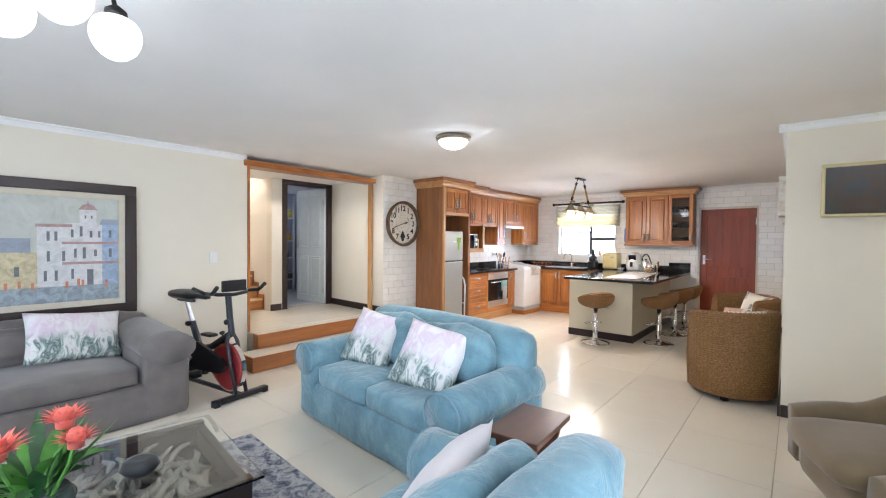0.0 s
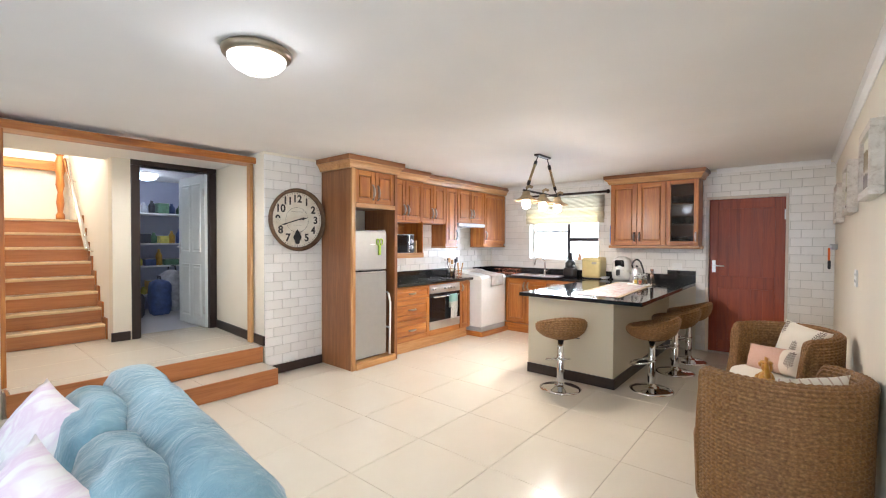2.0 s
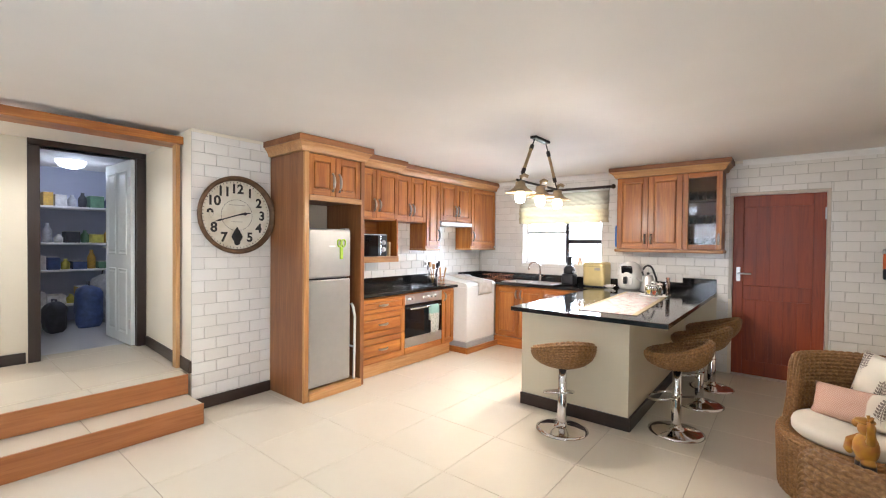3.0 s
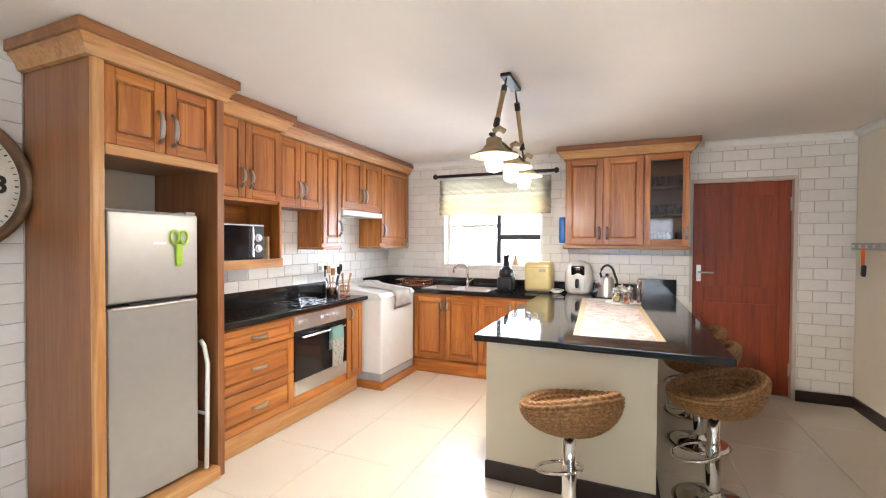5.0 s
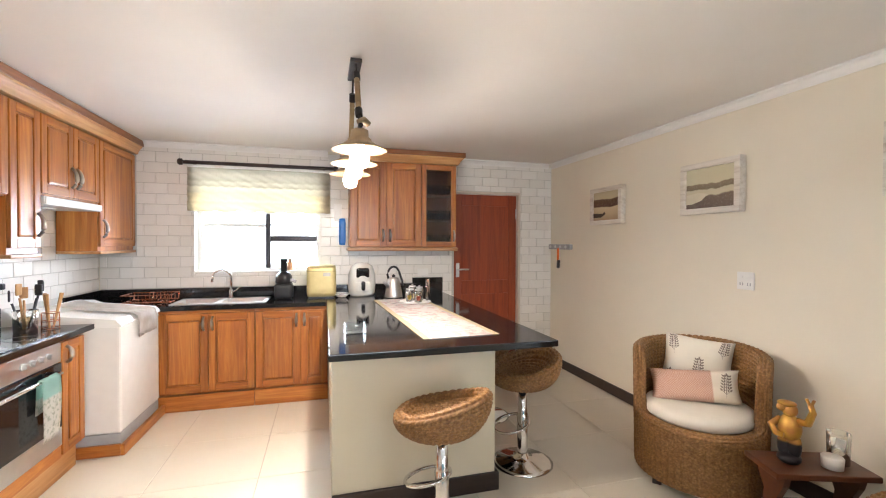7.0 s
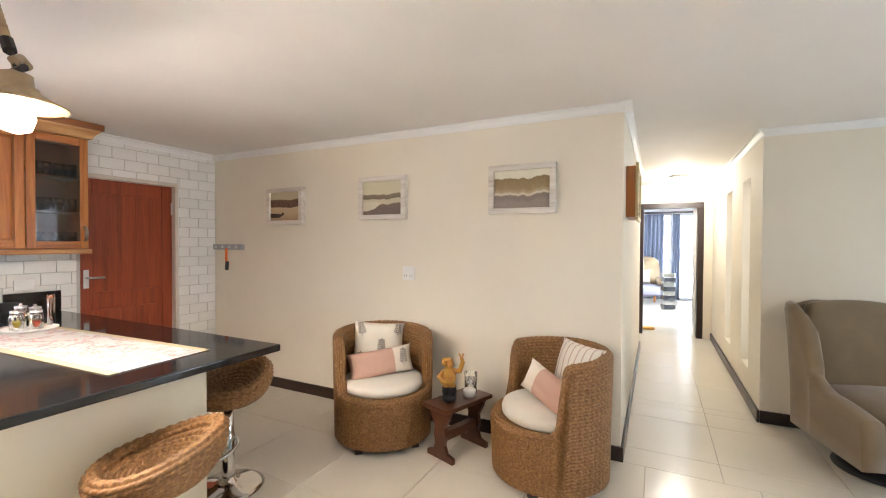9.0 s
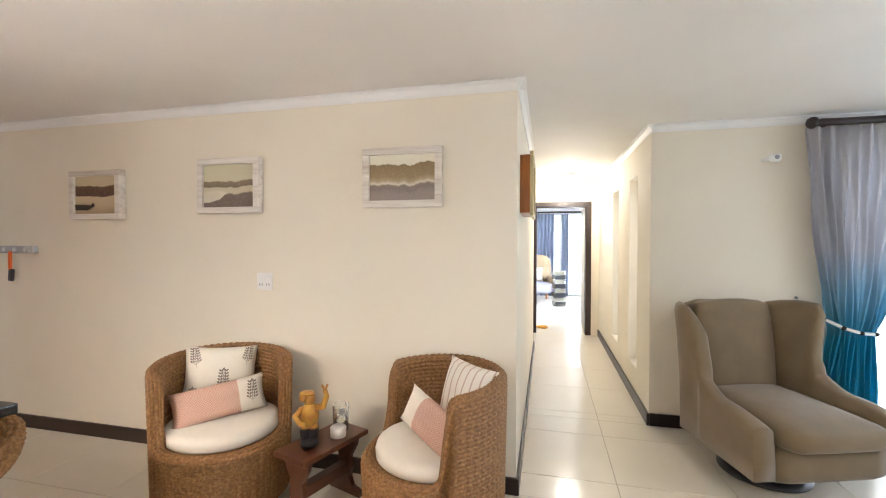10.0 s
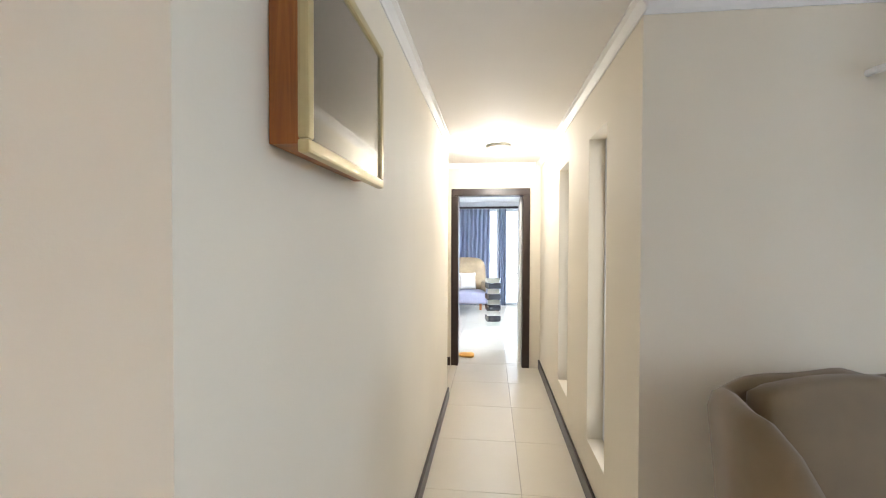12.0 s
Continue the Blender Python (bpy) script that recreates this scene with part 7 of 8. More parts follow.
part("saddle", soft(B(), 0.125, 0.085, 0.035, 0.03, pose(-0.67, 0, 0.875), 0.015, 6), BLKM, t, "black padded saddle", True)
part("saddle_nose", soft(B(), 0.08, 0.028, 0.025, 0.02, pose(-0.50, 0, 0.875), 0, 5), BLKM, t, smooth=True)
part("front_post", tube(B(), [(-0.13, 0, 0.55), (-0.165, 0, 0.72), (-0.19, 0, 0.93)], 0.027, 10), GRYM, t)
for x, z in ((-0.155, 0.68), (-0.60, 0.60)):
    part("adjuster_knob", lathe(B(), [(0, 0), (0.022, 0), (0.026, 0.02), (0.018, 0.035), (0, 0.036)], 14, pose(x, -0.02, z, 90, 0, 0)), BLKM, t, smooth=True)
part("handlebar", tube(B(), [(-0.36, -0.20, 0.98), (-0.22, -0.20, 0.95), (-0.12, -0.14, 0.94), (-0.10, 0, 0.93), (-0.12, 0.14, 0.94), (-0.22, 0.20, 0.95), (-0.36, 0.20, 0.98)], 0.016, 8), BLKM, t, "black padded handlebar", True)
for y in (-0.2, 0.2):
    part("bar_horn", tube(B(), [(-0.18, y, 0.945), (-0.06, y * 1.12, 0.96), (0.02, y * 1.15, 1.02)], 0.017, 8), BLKM, t, smooth=True)
part("tablet_holder", one(-0.02, 0.02, -0.11, 0.11, 0.96, 1.06, 0.008, m=pose(-0.10, 0, 0.0, 0, 0, 0)), BLKM, t)
cr = part("crank", one(-0.02, 0.02, -0.125, -0.105, -0.17, 0.01, 0.004, m=pose(-0.50, 0, 0.32, 0, 35, 0)), STEEL, t)
part("pedal", soft(B(), 0.055, 0.045, 0.016, 0.01, pose(-0.405, -0.17, 0.185), n=4), BLKM, t, smooth=True)
part("pedal", soft(B(), 0.055, 0.045, 0.016, 0.01, pose(-0.60, 0.17, 0.455), n=4), BLKM, t, smooth=True)
part("brake_knob", lathe(B(), [(0.008, 0), (0.008, 0.05), (0.022, 0.055), (0.024, 0.075), (0, 0.085)], 12, pose(-0.26, 0, 0.50, 0, -20, 0)), BLKM, t, smooth=True)

for o in t.children_recursive:                # the frame is long behind the wheel
    for v in o.data.vertices:
        if v.co.x < -0.3:
            v.co.x = -0.3 + (v.co.x + 0.3) * 1.6

# street painting over the grey sofa
t = thing("street_painting", pose(LX + 0.002, 0, 0), "large oil painting of a white corner building in a dark frame", "painting")
py0, py1, pz0, pz1 = -1.41, 0.582, 0.72, 1.925
for q, k in (((py0, py1, pz0, pz0 + 0.09), 1), ((py0, py1, pz1 - 0.09, pz1), 1), ((py0, py0 + 0.09, pz0 + 0.09, pz1 - 0.09), 2), ((py1 - 0.09, py1, pz0 + 0.09, pz1 - 0.09), 2)):
    part("frame", one(0.0, 0.045, *q, 0.006), DARKW[k], t)
LINEN = plain("linen_slip", (0.62, 0.56, 0.44), 0.8)
a0, a1, c0, c1 = py0 + 0.09, py1 - 0.09, pz0 + 0.09, pz1 - 0.09
for q in ((a0, a1, c0, c0 + 0.05), (a0, a1, c1 - 0.05, c1), (a0, a0 + 0.05, c0 + 0.05, c1 - 0.05), (a1 - 0.05, a1, c0 + 0.05, c1 - 0.05)):
    part("slip", one(0.0, 0.030, *q, 0.004), LINEN, t)


def paint(name, c, k=0.25, sc=9):
    m = Mat(name, c, 0.6)
    v = m.co((1, 1, 1), False)
    m.colour(m.ramp(m.noise(v, sc, 5, 0.65, 1.0), [(0.28, shade(c, 1 - k)), (0.5, c), (0.74, shade(c, 1 + k))]))
    return m.bump(m.noise(v, 70, 3), 0.4, 0.003).m


SKYP, STRP = paint("painted_sky", (0.52, 0.53, 0.48), 0.2, 4), paint("painted_street", (0.30, 0.35, 0.39), 0.45, 14)
WALLP, WALLB, WALLY = paint("painted_white_wall", (0.64, 0.63, 0.62), 0.2, 14), paint("painted_blue_shade", (0.34, 0.42, 0.55), 0.3, 14), paint("painted_ochre_wall", (0.55, 0.48, 0.30), 0.35, 14)
ROOFP, WINP, HILLP, DOTS = paint("painted_roof", (0.42, 0.28, 0.26), 0.3, 20), paint("painted_window", (0.16, 0.17, 0.19), 0.3), paint("painted_hill", (0.30, 0.33, 0.40), 0.2), paint("painted_cloth", (0.55, 0.22, 0.13), 0.4)
CP = part("canvas", one(0.004, 0.010, a0 + 0.05, a1 - 0.05, 1.20, c1 - 0.05), SKYP, t)
part("painted_street", one(0.004, 0.0105, a0 + 0.05, a1 - 0.05, c0 + 0.05, 1.20), STRP, t)


def stroke(y0, y1, z0, z1, m_, lift, nm="painted_patch"):
    part(nm, one(0.0101, 0.0101 + lift, y0 + 0.04, y1 + 0.04, z0, z1), m_, CP)


stroke(-0.60, -0.20, 1.19, 1.42, HILLP, 0.0004)
stroke(-0.42, -0.16, 1.00, 1.30, WALLY, 0.0006)
stroke(-0.16, 0.06, 1.00, 1.52, WALLP, 0.0008)
stroke(-0.17, 0.07, 1.52, 1.545, ROOFP, 0.0012)
stroke(0.02, 0.28, 1.00, 1.56, WALLP, 0.0010)
stroke(0.28, 0.40, 1.00, 1.55, WALLB, 0.0010)
stroke(0.12, 0.24, 1.56, 1.68, WALLP, 0.0012)
part("painted_roof", prism(B(), [(0.15, 1.68), (0.29, 1.68), (0.26, 1.72), (0.23, 1.735), (0.22, 1.77), (0.21, 1.735), (0.18, 1.72)], 0.0101, 0.0117, 0), ROOFP, CP)
part("painted_roof", prism(B(), [(0.30, 1.55), (0.44, 1.55), (0.44, 1.60), (0.32, 1.60)], 0.0101, 0.0119, 0), HILLP, CP)
for z in (1.19, 1.37):
    stroke(0.0, 0.40, z, z + 0.022, ROOFP, 0.0016, "painted_balcony")
for y, z, w, h in ((0.06, 1.43, 0.018, 0.07), (0.12, 1.44, 0.02, 0.09), (0.19, 1.43, 0.02, 0.06), (0.25, 1.43, 0.018, 0.06), (0.08, 1.25, 0.018, 0.08), (0.14, 1.24, 0.022, 0.10), (0.22, 1.26, 0.022, 0.06), (0.06, 1.06, 0.018, 0.09), (0.17, 1.00, 0.045, 0.14), (0.33, 1.25, 0.02, 0.08), (0.33, 1.43, 0.02, 0.07), (-0.10, 1.40, 0.02, 0.08), (-0.05, 1.40, 0.02, 0.08), (-0.10, 1.22, 0.02, 0.09), (0.0, 1.22, 0.02, 0.09), (-0.05, 1.05, 0.02, 0.09), (-0.12, 1.05, 0.02, 0.09), (-0.3, 1.10, 0.03, 0.08), (0.155, 1.60, 0.012, 0.03), (0.20, 1.60, 0.012, 0.03)):
    stroke(y, y + w, z, z + h, WINP, 0.0021, "painted_window")
for y, z in ((0.02, 0.98), (0.10, 1.0), (0.13, 0.99), (0.30, 0.98), (-0.28, 1.0), (-0.20, 0.98), (-0.36, 0.99)):
    stroke(y, y + 0.02, z, z + 0.06, DOTS, 0.0024, "painted_mark")

t = thing("light_switch", pose(LX + 0.001, 1.30, 1.22), "white wall light switch", "switch")
part("plate", one(0, 0.010, -0.04, 0.04, -0.06, 0.06, 0.004), WHITEP, t)
part("rocker", one(0.0102, 0.014, -0.012, 0.012, -0.02, 0.02, 0.002), WHITEP, t)

t = thing("globe_lamp", pose(-1.56, -0.43, H), "three-arm ceiling lamp with lit white glass globes", "ceiling light")
part("ceiling_rose", lathe(B(), [(0.0, -0.03), (0.05, -0.03), (0.06, -0.001)], 24), IRON, t, smooth=True)
part("stem", tube(B(), [(0, 0, -0.02), (0, 0, -0.16)], 0.010, 8), IRON, t)
for x, y in ((-0.10, -0.12), (0.13, -0.03), (-0.05, 0.13)):
    a = part("arm", tube(B(), [(0, 0, -0.15), (x * 0.5, y * 0.5, -0.13), (x * 0.9, y * 0.9, -0.18), (x, y, -0.24)], 0.008, 8), IRON, t, "curved dark iron arm", True)
    part("cap", lathe(B(), [(0.012, -0.225), (0.03, -0.24), (0.032, -0.26), (0, -0.262)], 18, pose(x, y, 0)), IRON, a, smooth=True)
    part("globe", lathe(B(), [(0.070 * math.sin(0.38 + 2.7616 * k / 20), -0.263 - 0.133 * (0.5 - 0.5 * math.cos(math.pi * k / 20))) for k in range(20)] + [(0, -0.3965)], 48, pose(x, y, 0)), GLOBEG, t, "lit opal glass globe", True)

# wing chair, curtain and sensor by the return wall
t = thing("wing_chair", pose(0.64, 2.27, 0, 0, 0, -71), "brown velvet wing-back armchair in the corner", "armchair")
BROWN = cloth("brown_velvet", (0.168, 0.116, 0.056), 0.8, 300, 0.10, 0.25)
part("seat_base", soft(B(), 0.35, 0.40, 0.11, 0.06, pose(0, -0.06, 0.27), n=6), BROWN, t, "", True)
part("seat_cushion", soft(B(), 0.30, 0.40, 0.07, 0.055, pose(0, -0.12, 0.42), 0.03, 8), BROWN, t, "", True)


def along(stops, q):
    for (a, u), (b, v) in zip(stops, stops[1:]):
        if q <= b:
            k = (q - a) / (b - a)
            k = k * k * (3 - 2 * k)
            return u + (v - u) * k
    return stops[-1][1]


bm = B()
rings = []
for k in range(61):
    s_ = -1 + k / 30
    q = abs(s_)
    sg = 1 if s_ >= 0 else -1
    cx = sg * along([(0, 0.0), (0.22, 0.27), (0.36, 0.36), (0.55, 0.375), (1.0, 0.40)], q) if q > 0.22 else s_ / 0.22 * 0.27
    cy = along([(0, 0.36), (0.22, 0.35), (0.36, 0.24), (0.55, 0.02), (1.0, -0.45)], q)
    top = along([(0, 1.055), (0.12, 1.06), (0.22, 1.03), (0.33, 1.07), (0.41, 1.06), (0.455, 0.95), (0.50, 0.74), (0.57, 0.62), (0.75, 0.54), (1.0, 0.49)], q)
    flare = along([(0, 0.03), (0.25, 0.05), (0.40, 0.115), (0.50, 0.02), (0.62, 0.03), (1.0, 0.02)], q)
    lean = along([(0, 0.0), (0.26, 0.0), (0.42, 0.13), (0.53, 0.02), (1.0, 0.0)], q)
    th = along([(0, 0.055), (0.35, 0.04), (0.6, 0.05), (1.0, 0.062)], q)
    nx, ny = (sg * min(1, q / 0.36), 1 - min(1, q / 0.4))
    ln = math.hypot(nx, ny) or 1
    nx, ny = nx / ln, ny / ln
    ring = []
    for d, zf in ((-1, 0.0), (-1, 0.35), (-1, 0.7), (-1, 0.93), (-0.6, 0.985), (0, 1.0), (0.6, 0.985), (1, 0.93), (1, 0.7), (1, 0.35), (1, 0.0)):
        z = 0.20 + (top - 0.20) * zf
        o = th * d + flare * zf * zf
        ring.append(bm.verts.new((cx + nx * o, cy + ny * o - lean * zf * zf, z)))
    rings.append(ring)
for r0, r1 in zip(rings, rings[1:]):
    n_ = len(r0)
    for i in range(n_):
        bm.faces.new((r0[i], r0[(i + 1) % n_], r1[(i + 1) % n_], r1[i]))
bm.faces.new(rings[0])
bm.faces.new(rings[-1][::-1])
bmesh.ops.recalc_face_normals(bm, faces=bm.faces)
part("winged_shell", bm, BROWN, t, "", True)
part("back_pad", soft(B(), 0.272, 0.055, 0.325, 0.035, pose(0, 0.262, 0.725, -7, 0, 0), 0.025, 8), BROWN, t, "", True)
part("swivel_base", lathe(B(), [(0, 0.0), (0.25, 0.0), (0.255, 0.012), (0.20, 0.03), (0.06, 0.05), (0.05, 0.17), (0, 0.17)], 36), BLACKP, t, "dark round swivel base", True)

g = Mat("ombre_curtain_cloth", (0.7, 0.7, 0.7), 0.9)
gv = g.co(shift=False)
sp = g.n.new("ShaderNodeSeparateXYZ")
g.l.new(gv, sp.inputs["Vector"])
dv = g.n.new("ShaderNodeMath")
dv.operation = "DIVIDE"
dv.inputs[1].default_value = 2.4
g.l.new(sp.outputs["Z"], dv.inputs[0])
g.colour(g.mix(g.ramp(dv.outputs["Value"], [(0.12, (0.02, 0.30, 0.46)), (0.32, (0.04, 0.38, 0.56)), (0.45, (0.30, 0.52, 0.66)), (0.58, (0.64, 0.65, 0.70)), (0.92, (0.74, 0.73, 0.75))]), (0.5, 0.55, 0.6), g.ramp(g.noise(g.co((3, 60, 60), False), 3, 3), [(0.5, (0, 0, 0)), (0.8, (0.2, 0.2, 0.2))])))
g.bump(g.noise(gv, 300, 2), 0.3, 0.002)
OMBRE = g.m


def curtain(name, m, mat, label, ltop, rtop, lmid, rmid, lbot, rbot, zt, zm, n=9, cols=150, rws=56, depth=0.035):
    """Folds along local y; the edges run through the given places at the top, the tie and the foot."""
    bm = B()
    gr = []
    for j in range(rws + 1):
        z = zt * j / rws
        if z < zm:
            s = (z / zm) ** 1.5
            l, r = lbot + (lmid - lbot) * s, rbot + (rmid - rbot) * s
        else:
            s = ((z - zm) / (zt - zm))
            s = s ** 0.65
            l, r = lmid + (ltop - lmid) * s, rmid + (rtop - rmid) * s
        row = []
        for i in range(cols + 1):
            u = i / cols
            w = abs(r - l)
            d = depth * (0.55 + 0.45 * min(1, w / 0.5)) * (math.sin(6.28319 * n * u + 0.5 * math.sin(z * 2)) + 0.35 * math.sin(6.28319 * n * 2.3 * u + z * 3))
            row.append(bm.verts.new((d, l + (r - l) * u + 0.006 * math.sin(9 * z + 20 * u), z)))
        gr.append(row)
    for j in range(rws):
        for i in range(cols):
            bm.faces.new((gr[j][i], gr[j][i + 1], gr[j + 1][i + 1], gr[j + 1][i]))
    bmesh.ops.solidify(bm, geom=bm.faces[:], thickness=0.003)
    return solid(name, bm, mat, label, "curtain", m=m, smooth=True)


curtain("curtain", pose(1.10, 0, 0.02), OMBRE, "white to turquoise ombre curtain tied back at the glass door", 1.83, 1.13, 1.66, 1.40, 1.78, 1.38, 2.27, 0.84)
t = thing("curtain_pole", pose(1.10, 1.77, 2.325), "dark brown timber curtain pole above the glass door", "curtain pole")
part("pole", tube(B(), [(0, 0, 0), (0, -3.0, 0)], 0.026, 14), DARKW[1], t)
part("finial", lathe(B(), [(0.026, 0), (0.04, 0.004), (0.042, 0.03), (0.03, 0.05), (0, 0.055)], 20, pose(0, 0, 0, -90, 0, 0)), DARKW[1], t, smooth=True)
for y in (-0.05, -2.9):
    part("bracket", one(0.0, 0.118, y - 0.015, y + 0.015, -0.03, 0.03, 0.004), DARKW[0], t)
t = thing("tie_back", pose(1.10, 0, 0), "white rope curtain tie-back with dark beads", "tie-back")
pts = [(0.115, 1.83, 1.06), (0.06, 1.80, 1.01), (-0.03, 1.72, 0.93), (-0.065, 1.62, 0.875), (-0.072, 1.52, 0.845), (-0.065, 1.43, 0.84), (-0.02, 1.37, 0.85)]
part("rope", tube(B(), pts, 0.011, 8), WHITEP, t, "white rope", True)
for k in (2, 3, 4, 5):
    part("bead", lathe(B(), [(0, -0.016), (0.016, -0.008), (0.016, 0.008), (0, 0.016)], 10, pose(*pts[k])), IRON, t, smooth=True)
part("hook", tube(B(), [(0.119, 1.83, 1.06), (0.09, 1.83, 1.06)], 0.012, 8), CHROME, t)
t = thing("motion_sensor", pose(RX - 0.001, 2.0, 2.09), "small white alarm motion sensor on the wall", "sensor")
part("bracket", tube(B(), [(0, 0.05, 0), (-0.03, 0.05, 0), (-0.05, 0.02, 0.005)], 0.014, 8), WHITEP, t)
part("eye", soft(B(), 0.025, 0.035, 0.03, 0.018, pose(-0.065, 0.0, 0.005), n=5), WHITEP, t, smooth=True)
part("lens", lathe(B(), [(0, 0.012), (0.014, 0.008), (0.016, 0)], 14, pose(-0.09, 0.0, 0.005, 0, -90, 0)), GREYP, t, smooth=True)

# ---- store room clutter ----
t = thing("store_shelf", pose(-8.42, 3.0, LZ), "white metal store shelving filled with boxes and bottles", "shelf")
for x in (0.02, 0.40):
    for y in (0.0, 1.15):
        part("post", one(x - 0.015, x + 0.015, y - 0.015, y + 0.015, 0, 2.0), WHITEP, t)
for z in (0.25, 0.70, 1.05, 1.52):
    part("board", one(0, 0.42, -0.015, 1.165, z, z + 0.025, 0.003), WHITEP, t)
rnd = random.Random(11)
cols_ = [(0.5, 0.3, 0.05), (0.05, 0.08, 0.2), (0.4, 0.4, 0.42), (0.04, 0.04, 0.05), (0.55, 0.5, 0.1), (0.3, 0.05, 0.05), (0.1, 0.2, 0.12), (0.6, 0.58, 0.55)]
CM = [plain("clutter_%d" % k, c, 0.5, 0, 0.3) for k, c in enumerate(cols_)]
for z in (0.275, 0.725, 1.075, 1.545):
    y = 0.06
    while y < 1.05:
        w, h, k = rnd.uniform(0.07, 0.2), rnd.uniform(0.1, 0.26), rnd.randrange(8)
        if rnd.random() < 0.45:
            b_ = thing("storage_bottle", pose(-8.42 + 0.27, 3.0 + y + 0.05, LZ + z), "plastic bottle on the store shelf", "bottle", "store clutter")
            part("body", lathe(B(), [(0, 0), (0.045, 0), (0.048, h * 0.6), (0.02, h * 0.85), (0.02, h), (0, h)], 12), CM[k], b_, smooth=True)
            y += 0.11
        else:
            b_ = thing("storage_box", pose(-8.42 + 0.1, 3.0 + y, LZ + z), "small cardboard box on the store shelf", "box", "store clutter")
            part("carton", one(0, 0.27, 0, w, 0, h * 0.85, 0.004), CM[k], b_)
            part("flap", one(0.002, 0.268, 0.002, w - 0.002, h * 0.85 + 0.0005, h * 0.85 + 0.004), CM[7], b_)
            y += w + 0.015
for k, (x, y, w, h) in enumerate(((-7.75, 3.55, 0.3, 0.5), (-7.6, 3.2, 0.22, 0.34), (-8.0, 3.8, 0.3, 0.62))):
    b_ = thing("tool_bag", pose(x, y, LZ, 0, 0, 20 * k), "dark bag standing on the store floor", "bag", "store clutter")
    part("bag", soft(B(), w / 2, w / 2.6, h / 2, 0.06, pose(0, 0, h / 2), 0.02, 6, 0.03), CM[(1, 3, 2)[k]], b_, smooth=True)
    part("strap", tube(B(), [(-w / 4, 0, h * 0.95), (-w / 6, 0, h * 1.15), (w / 6, 0, h * 1.15), (w / 4, 0, h * 0.95)], 0.012, 6), CM[3], b_)

# ---- far room ----
g = Mat("blue_grey_curtain", (0.36, 0.40, 0.50), 0.9)
gv = g.co(shift=False)
g.colour(g.ramp(g.noise(g.co((1, 14, 0.4), False), 2, 3), [(0.35, (0.30, 0.34, 0.44)), (0.65, (0.42, 0.46, 0.56))]))
BLUEC = g.m
curtain("curtain", pose(9.30, 0, 0.02), BLUEC, "blue-grey pleated curtain in the far room", 4.75, 3.42, 4.75, 3.42, 4.75, 3.42, 2.2, 1.0, 14, 130, 8)
curtain("curtain", pose(9.30, 0, 0.02), BLUEC, "narrow blue-grey curtain gathered by the far window", 3.22, 3.05, 3.22, 3.05, 3.22, 3.05, 2.2, 1.0, 3, 40, 8)
t = thing("curtain_pole", pose(9.30, 3.7, 2.26), "dark curtain pole in the far room", "curtain pole")
part("pole", tube(B(), [(0, -1.3, 0), (0, 1.3, 0)], 0.025, 10), DARKW[1], t)
for y in (-1.2, 1.2):
    part("bracket", one(0, 0.19, y - 0.015, y + 0.015, -0.02, 0.02), DARKW[0], t)
t = thing("button_armchair", pose(8.35, 3.85, 0, 0, 0, -80), "gold button-back armchair with carved timber arms", "armchair")
GOLDC = cloth("gold_damask", (0.34, 0.24, 0.13), 0.7, 80, 0.2)
part("seat", soft(B(), 0.34, 0.34, 0.12, 0.05, pose(0, 0, 0.34), 0.02, 6), plain("lilac_cloth", (0.34, 0.33, 0.42), 0.9), t, smooth=True)
part("backrest", soft(B(), 0.36, 0.10, 0.34, 0.09, pose(0, 0.34, 0.76, -10, 0, 0), 0.05, 8), GOLDC, t, smooth=True)
for i in range(4):
    for j in range(3):
        part("button", lathe(B(), [(0.014, 0), (0.01, 0.008), (0, 0.01)], 8, pose(-0.22 + 0.147 * i, 0.215 + 0.03 * j, 0.62 + 0.15 * j, 80, 0, 0)), DARKW[0], t)
for s in (-1, 1):
    part("arm", soft(B(), 0.07, 0.34, 0.10, 0.06, pose(s * 0.36, 0.02, 0.54), 0.0, 6), GOLDC, t, smooth=True)
    part("arm_post", tube(B(), [(s * 0.36, -0.33, 0.0), (s * 0.37, -0.36, 0.25), (s * 0.36, -0.33, 0.56)], [0.03, 0.04, 0.035], 8), WOOD[2], t, smooth=True)
    part("rear_leg", tube(B(), [(s * 0.3, 0.34, 0.0), (s * 0.3, 0.32, 0.25)], 0.028, 8), WOOD[2], t)
solid("scatter_cushion", pillow(0.36, 0.36, 0.12, 10, 9), SEATC, "white cushion on the gold armchair", "cushion", m=pose(8.28, 3.86, 0.475, 0, 0, -80) @ pose(0, 0.12, 0, -14, 0, 0), smooth=True)
t = thing("mirror_column", pose(7.04, 3.36, 0, 0, 0, 10), "stacked mirrored block column standing on the floor", "ornament")
MIR = plain("mirror_block", (0.8, 0.82, 0.82), 0.04, 1.0, 0.0)
for k in range(9):
    part("mirror_block", one(-0.11, 0.11, -0.11, 0.11, 0.095 * k, 0.095 * k + 0.088, 0.006, m=pose(0, 0, 0, 0, 0, 9 * (k % 2))), MIR if k % 2 == 0 else plain("smoked_block", (0.10, 0.10, 0.11), 0.1, 0.7), t)
t = thing("toy", pose(4.95, 3.70, 0.0), "small orange soft toy on the floor", "toy")
part("body", soft(B(), 0.06, 0.09, 0.022, 0.02, pose(0, 0, 0.024), 0.01, 5, 0.01), plain("orange_plush", (0.75, 0.38, 0.08), 0.9), t, smooth=True)

# ---- floor tiles ----
tile_cache = {}


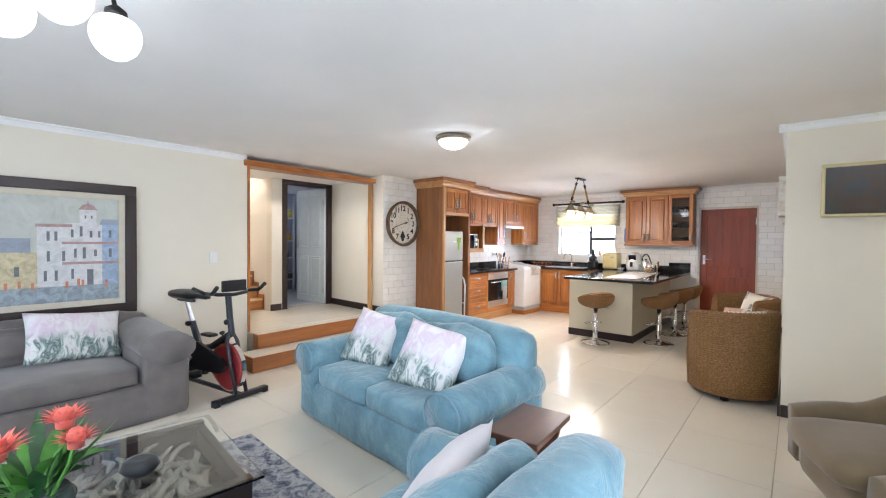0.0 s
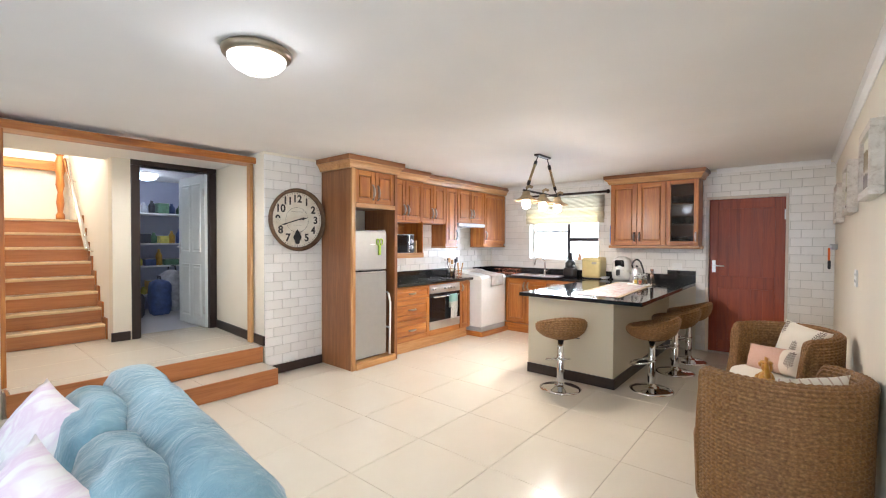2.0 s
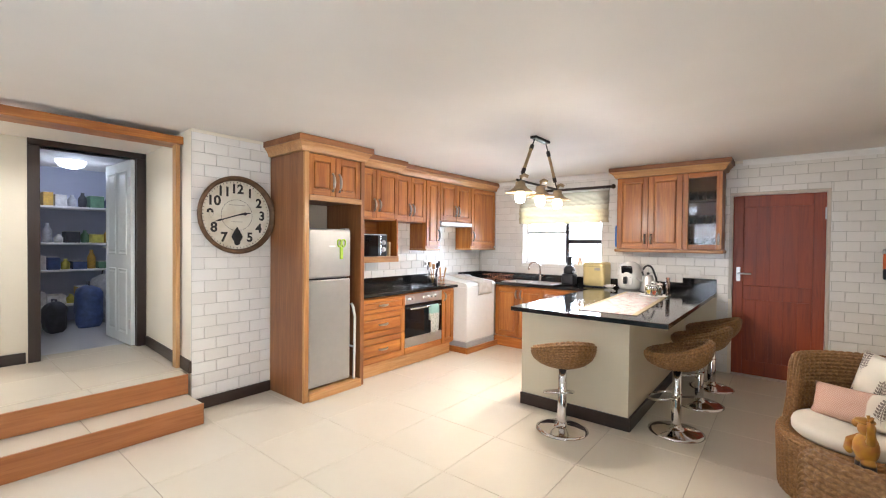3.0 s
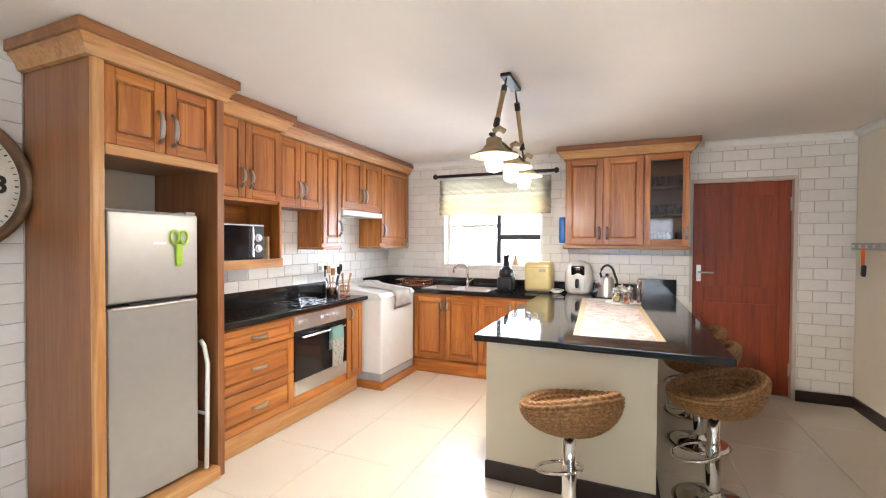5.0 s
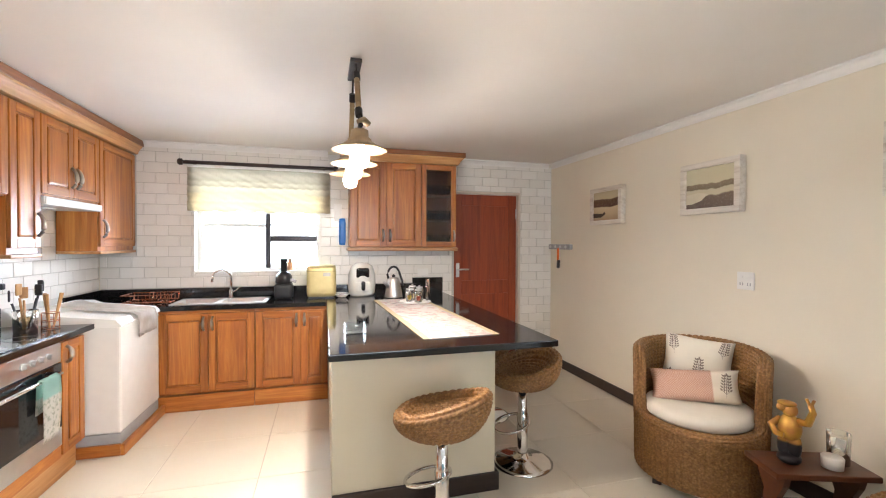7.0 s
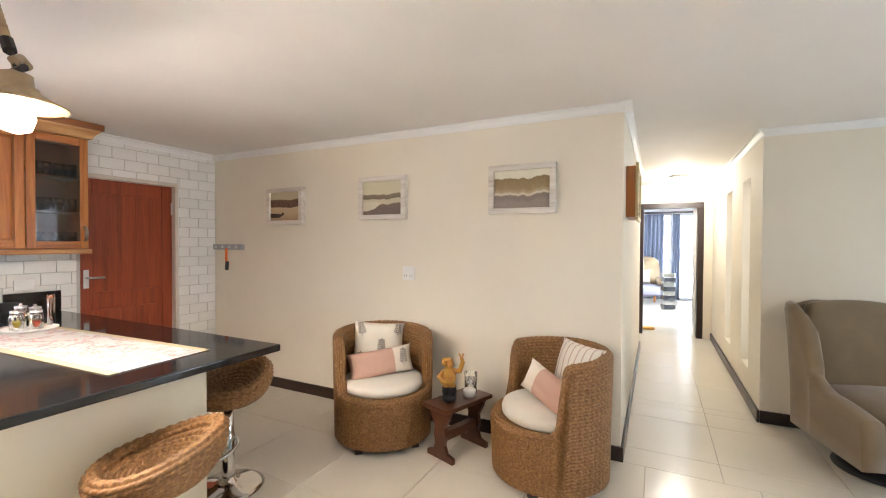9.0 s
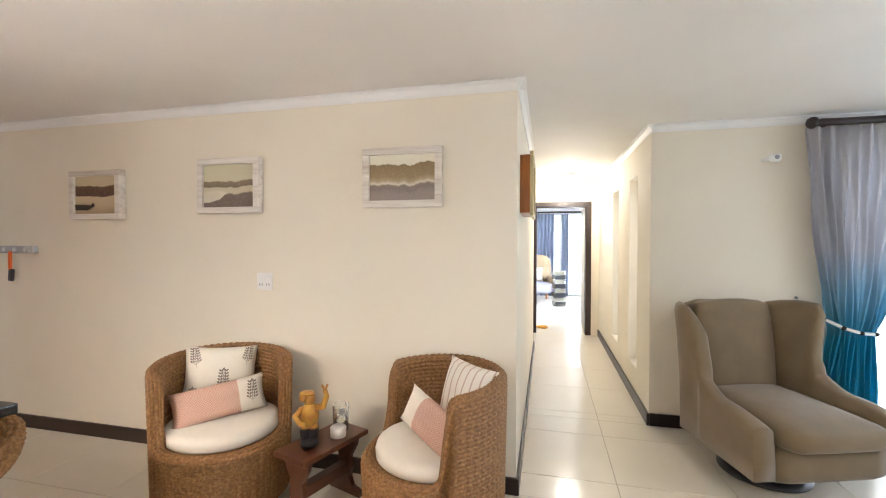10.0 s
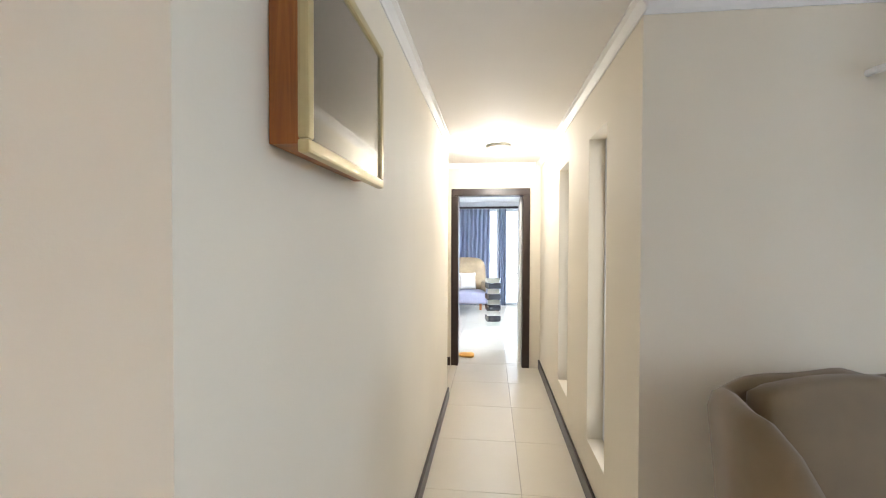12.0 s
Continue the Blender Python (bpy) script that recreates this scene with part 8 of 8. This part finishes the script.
def tile_obj(name, dims, at, mat, parent, bev=0.0015):
    key = (name, *[round(v, 3) for v in dims])
    if key not in tile_cache:
        bm = bmesh.new()
        dx, dy, dz = dims
        r = bmesh.ops.create_cube(bm, size=1)
        for v in r["verts"]:
            v.co = Vector((v.co.x * dx, v.co.y * dy, v.co.z * dz))
        bmesh.ops.bevel(bm, geom=bm.edges[:], offset=bev, segments=1, affect="EDGES")
        me = bpy.data.meshes.new(name)
        bm.to_mesh(me)
        bm.free()
        me.materials.append(mat)
        tile_cache[key] = me
    ob = new(name, tile_cache[key])
    ob.location = at
    ob.parent = parent


def lay_floor(parent, x0, x1, y0, y1, ox, oy, p, z, gap=0.003):
    i0, j0 = math.floor((x0 - ox) / p), math.floor((y0 - oy) / p)
    i = i0
    while ox + i * p < x1 - 1e-6:
        a, b = max(x0, ox + i * p), min(x1, ox + (i + 1) * p)
        j = j0
        while oy + j * p < y1 - 1e-6:
            c, d = max(y0, oy + j * p), min(y1, oy + (j + 1) * p)
            if b - a > 0.01 and d - c > 0.01:
                tile_obj("floor_tile", (b - a - gap, d - c - gap, 0.008), ((a + b) / 2, (c + d) / 2, z - 0.0045), FLOORT, parent)
            j += 1
        i += 1


PT = 0.618
lay_floor(floor_ob, LX, 0.0, SY, 8.15, -3.05, 3.03, PT, 0.0)
lay_floor(floor_ob, 0.0, RX, SY, CN, -3.05 + 5 * PT - 3.09, 3.21, 0.66, 0.0)
lay_floor(floor_ob, RX, EW + 0.15, CS, 3.79, -0.0 + 0.02, 3.21, 0.66, 0.0)
lay_floor(floor_ob, 3.48, EW + 0.15, 3.79, 5.0, 0.02, 3.21, 0.66, 0.0)
lay_floor(floor_ob, EW + 0.15, 9.5, 2.2, 5.6, 0.02, 3.21, 0.66, 0.0)
landing = bpy.data.objects["floor_landing"]
lay_floor(landing, -6.31, LX + 0.05, 1.69, 3.70, -4.83, 1.70, PT, LZ)

# ---- white brick tiles on the kitchen walls ----
TW, TH = 0.20, 0.10


def clip(rect, holes):
    """Cuts the rectangles holes out of rect, in up to a few pieces."""
    out = [rect]
    for h in holes:
        nxt = []
        for a, b, c, d in out:
            if h[1] <= a or h[0] >= b or h[3] <= c or h[2] >= d:
                nxt.append((a, b, c, d))
                continue
            if h[0] > a:
                nxt.append((a, h[0], c, d))
            if h[1] < b:
                nxt.append((h[1], b, c, d))
            m0, m1 = max(a, h[0]), min(b, h[1])
            if h[2] > c:
                nxt.append((m0, m1, c, h[2]))
            if h[3] < d:
                nxt.append((m0, m1, h[3], d))
        out = nxt
    return [r for r in out if r[1] - r[0] > 0.012 and r[3] - r[2] > 0.012]


def brick_wall(parent, axis, at, sgn, u0, u1, z0, z1, holes, bond=0.0):
    row = 0
    z = z0
    while z < z1 - 0.01:
        u = u0 - (TW / 2 if row % 2 else 0) + bond
        while u > u0:
            u -= TW
        while u < u1:
            r = (max(u, u0), min(u + TW, u1), z, min(z + TH, z1))
            if r[1] - r[0] > 0.012:
                for a, b, c, d in clip(r, holes):
                    w, h = b - a - 0.004, d - c - 0.004
                    if axis == "x":
                        tile_obj("wall_tile", (0.009, w, h), (at + sgn * 0.0065, (a + b) / 2, (c + d) / 2), WALLT, parent, 0.002)
                    else:
                        tile_obj("wall_tile", (w, 0.009, h), ((a + b) / 2, at + sgn * 0.0065, (c + d) / 2), WALLT, parent, 0.002)
            u += TW
        z += TH
        row += 1


wk, wnth = bpy.data.objects["wall_kitchen"], bpy.data.objects["wall_north"]
tagged(wk, "wall clad in white brick-shaped tiles with grey joints"), tagged(wnth, "wall clad in white brick-shaped tiles with grey joints")
part("grout_bed", one(KX, KX + 0.003, 3.622, 4.324, 0.0, 2.37), WALLG, wk)
part("grout_bed", one(KX, KX + 0.003, 5.022, NY - 0.002, 0.85, 1.76), WALLG, wk)
for b in ((KX + 0.02, -3.872, 0.85, 2.37), (-2.693, -1.237, 0.85, 2.37), (-0.414, -0.003, 0.0, 2.37), (-3.872, -2.693, 0.85, 1.14), (-3.872, -2.693, 2.15, 2.37), (-1.237, -0.414, 2.04, 2.37)):
    part("grout_bed", one(b[0], b[1], NY - 0.003, NY, b[2], b[3]), WALLG, wnth)
brick_wall(wk, "x", KX, 1, 3.622, 4.324, 0.005, 2.37, [], 0.10)
brick_wall(wk, "x", KX, 1, 5.025, NY - 0.012, 1.005, 1.77, [(5.025, 5.70, 1.22, 2.4), (5.705, 6.565, 1.72, 2.4), (6.287, 6.565, 1.36, 2.4), (7.292, 8.05, 1.36, 2.4)])
brick_wall(wnth, "y", NY, -1, KX + 0.012, -0.002, 0.005, 2.37, [(-3.87, -2.695, 1.14, 2.15), (-1.262, -0.414, 0, 2.042), (-4.74, -4.36, 1.36, 2.4), (-2.412, -1.307, 1.40, 2.4), (-4.8, -1.375, 0, 1.0), (-1.72, -1.375, 0, 1.06), (-4.8, -1.66, 0, 0.9)], 0.06)
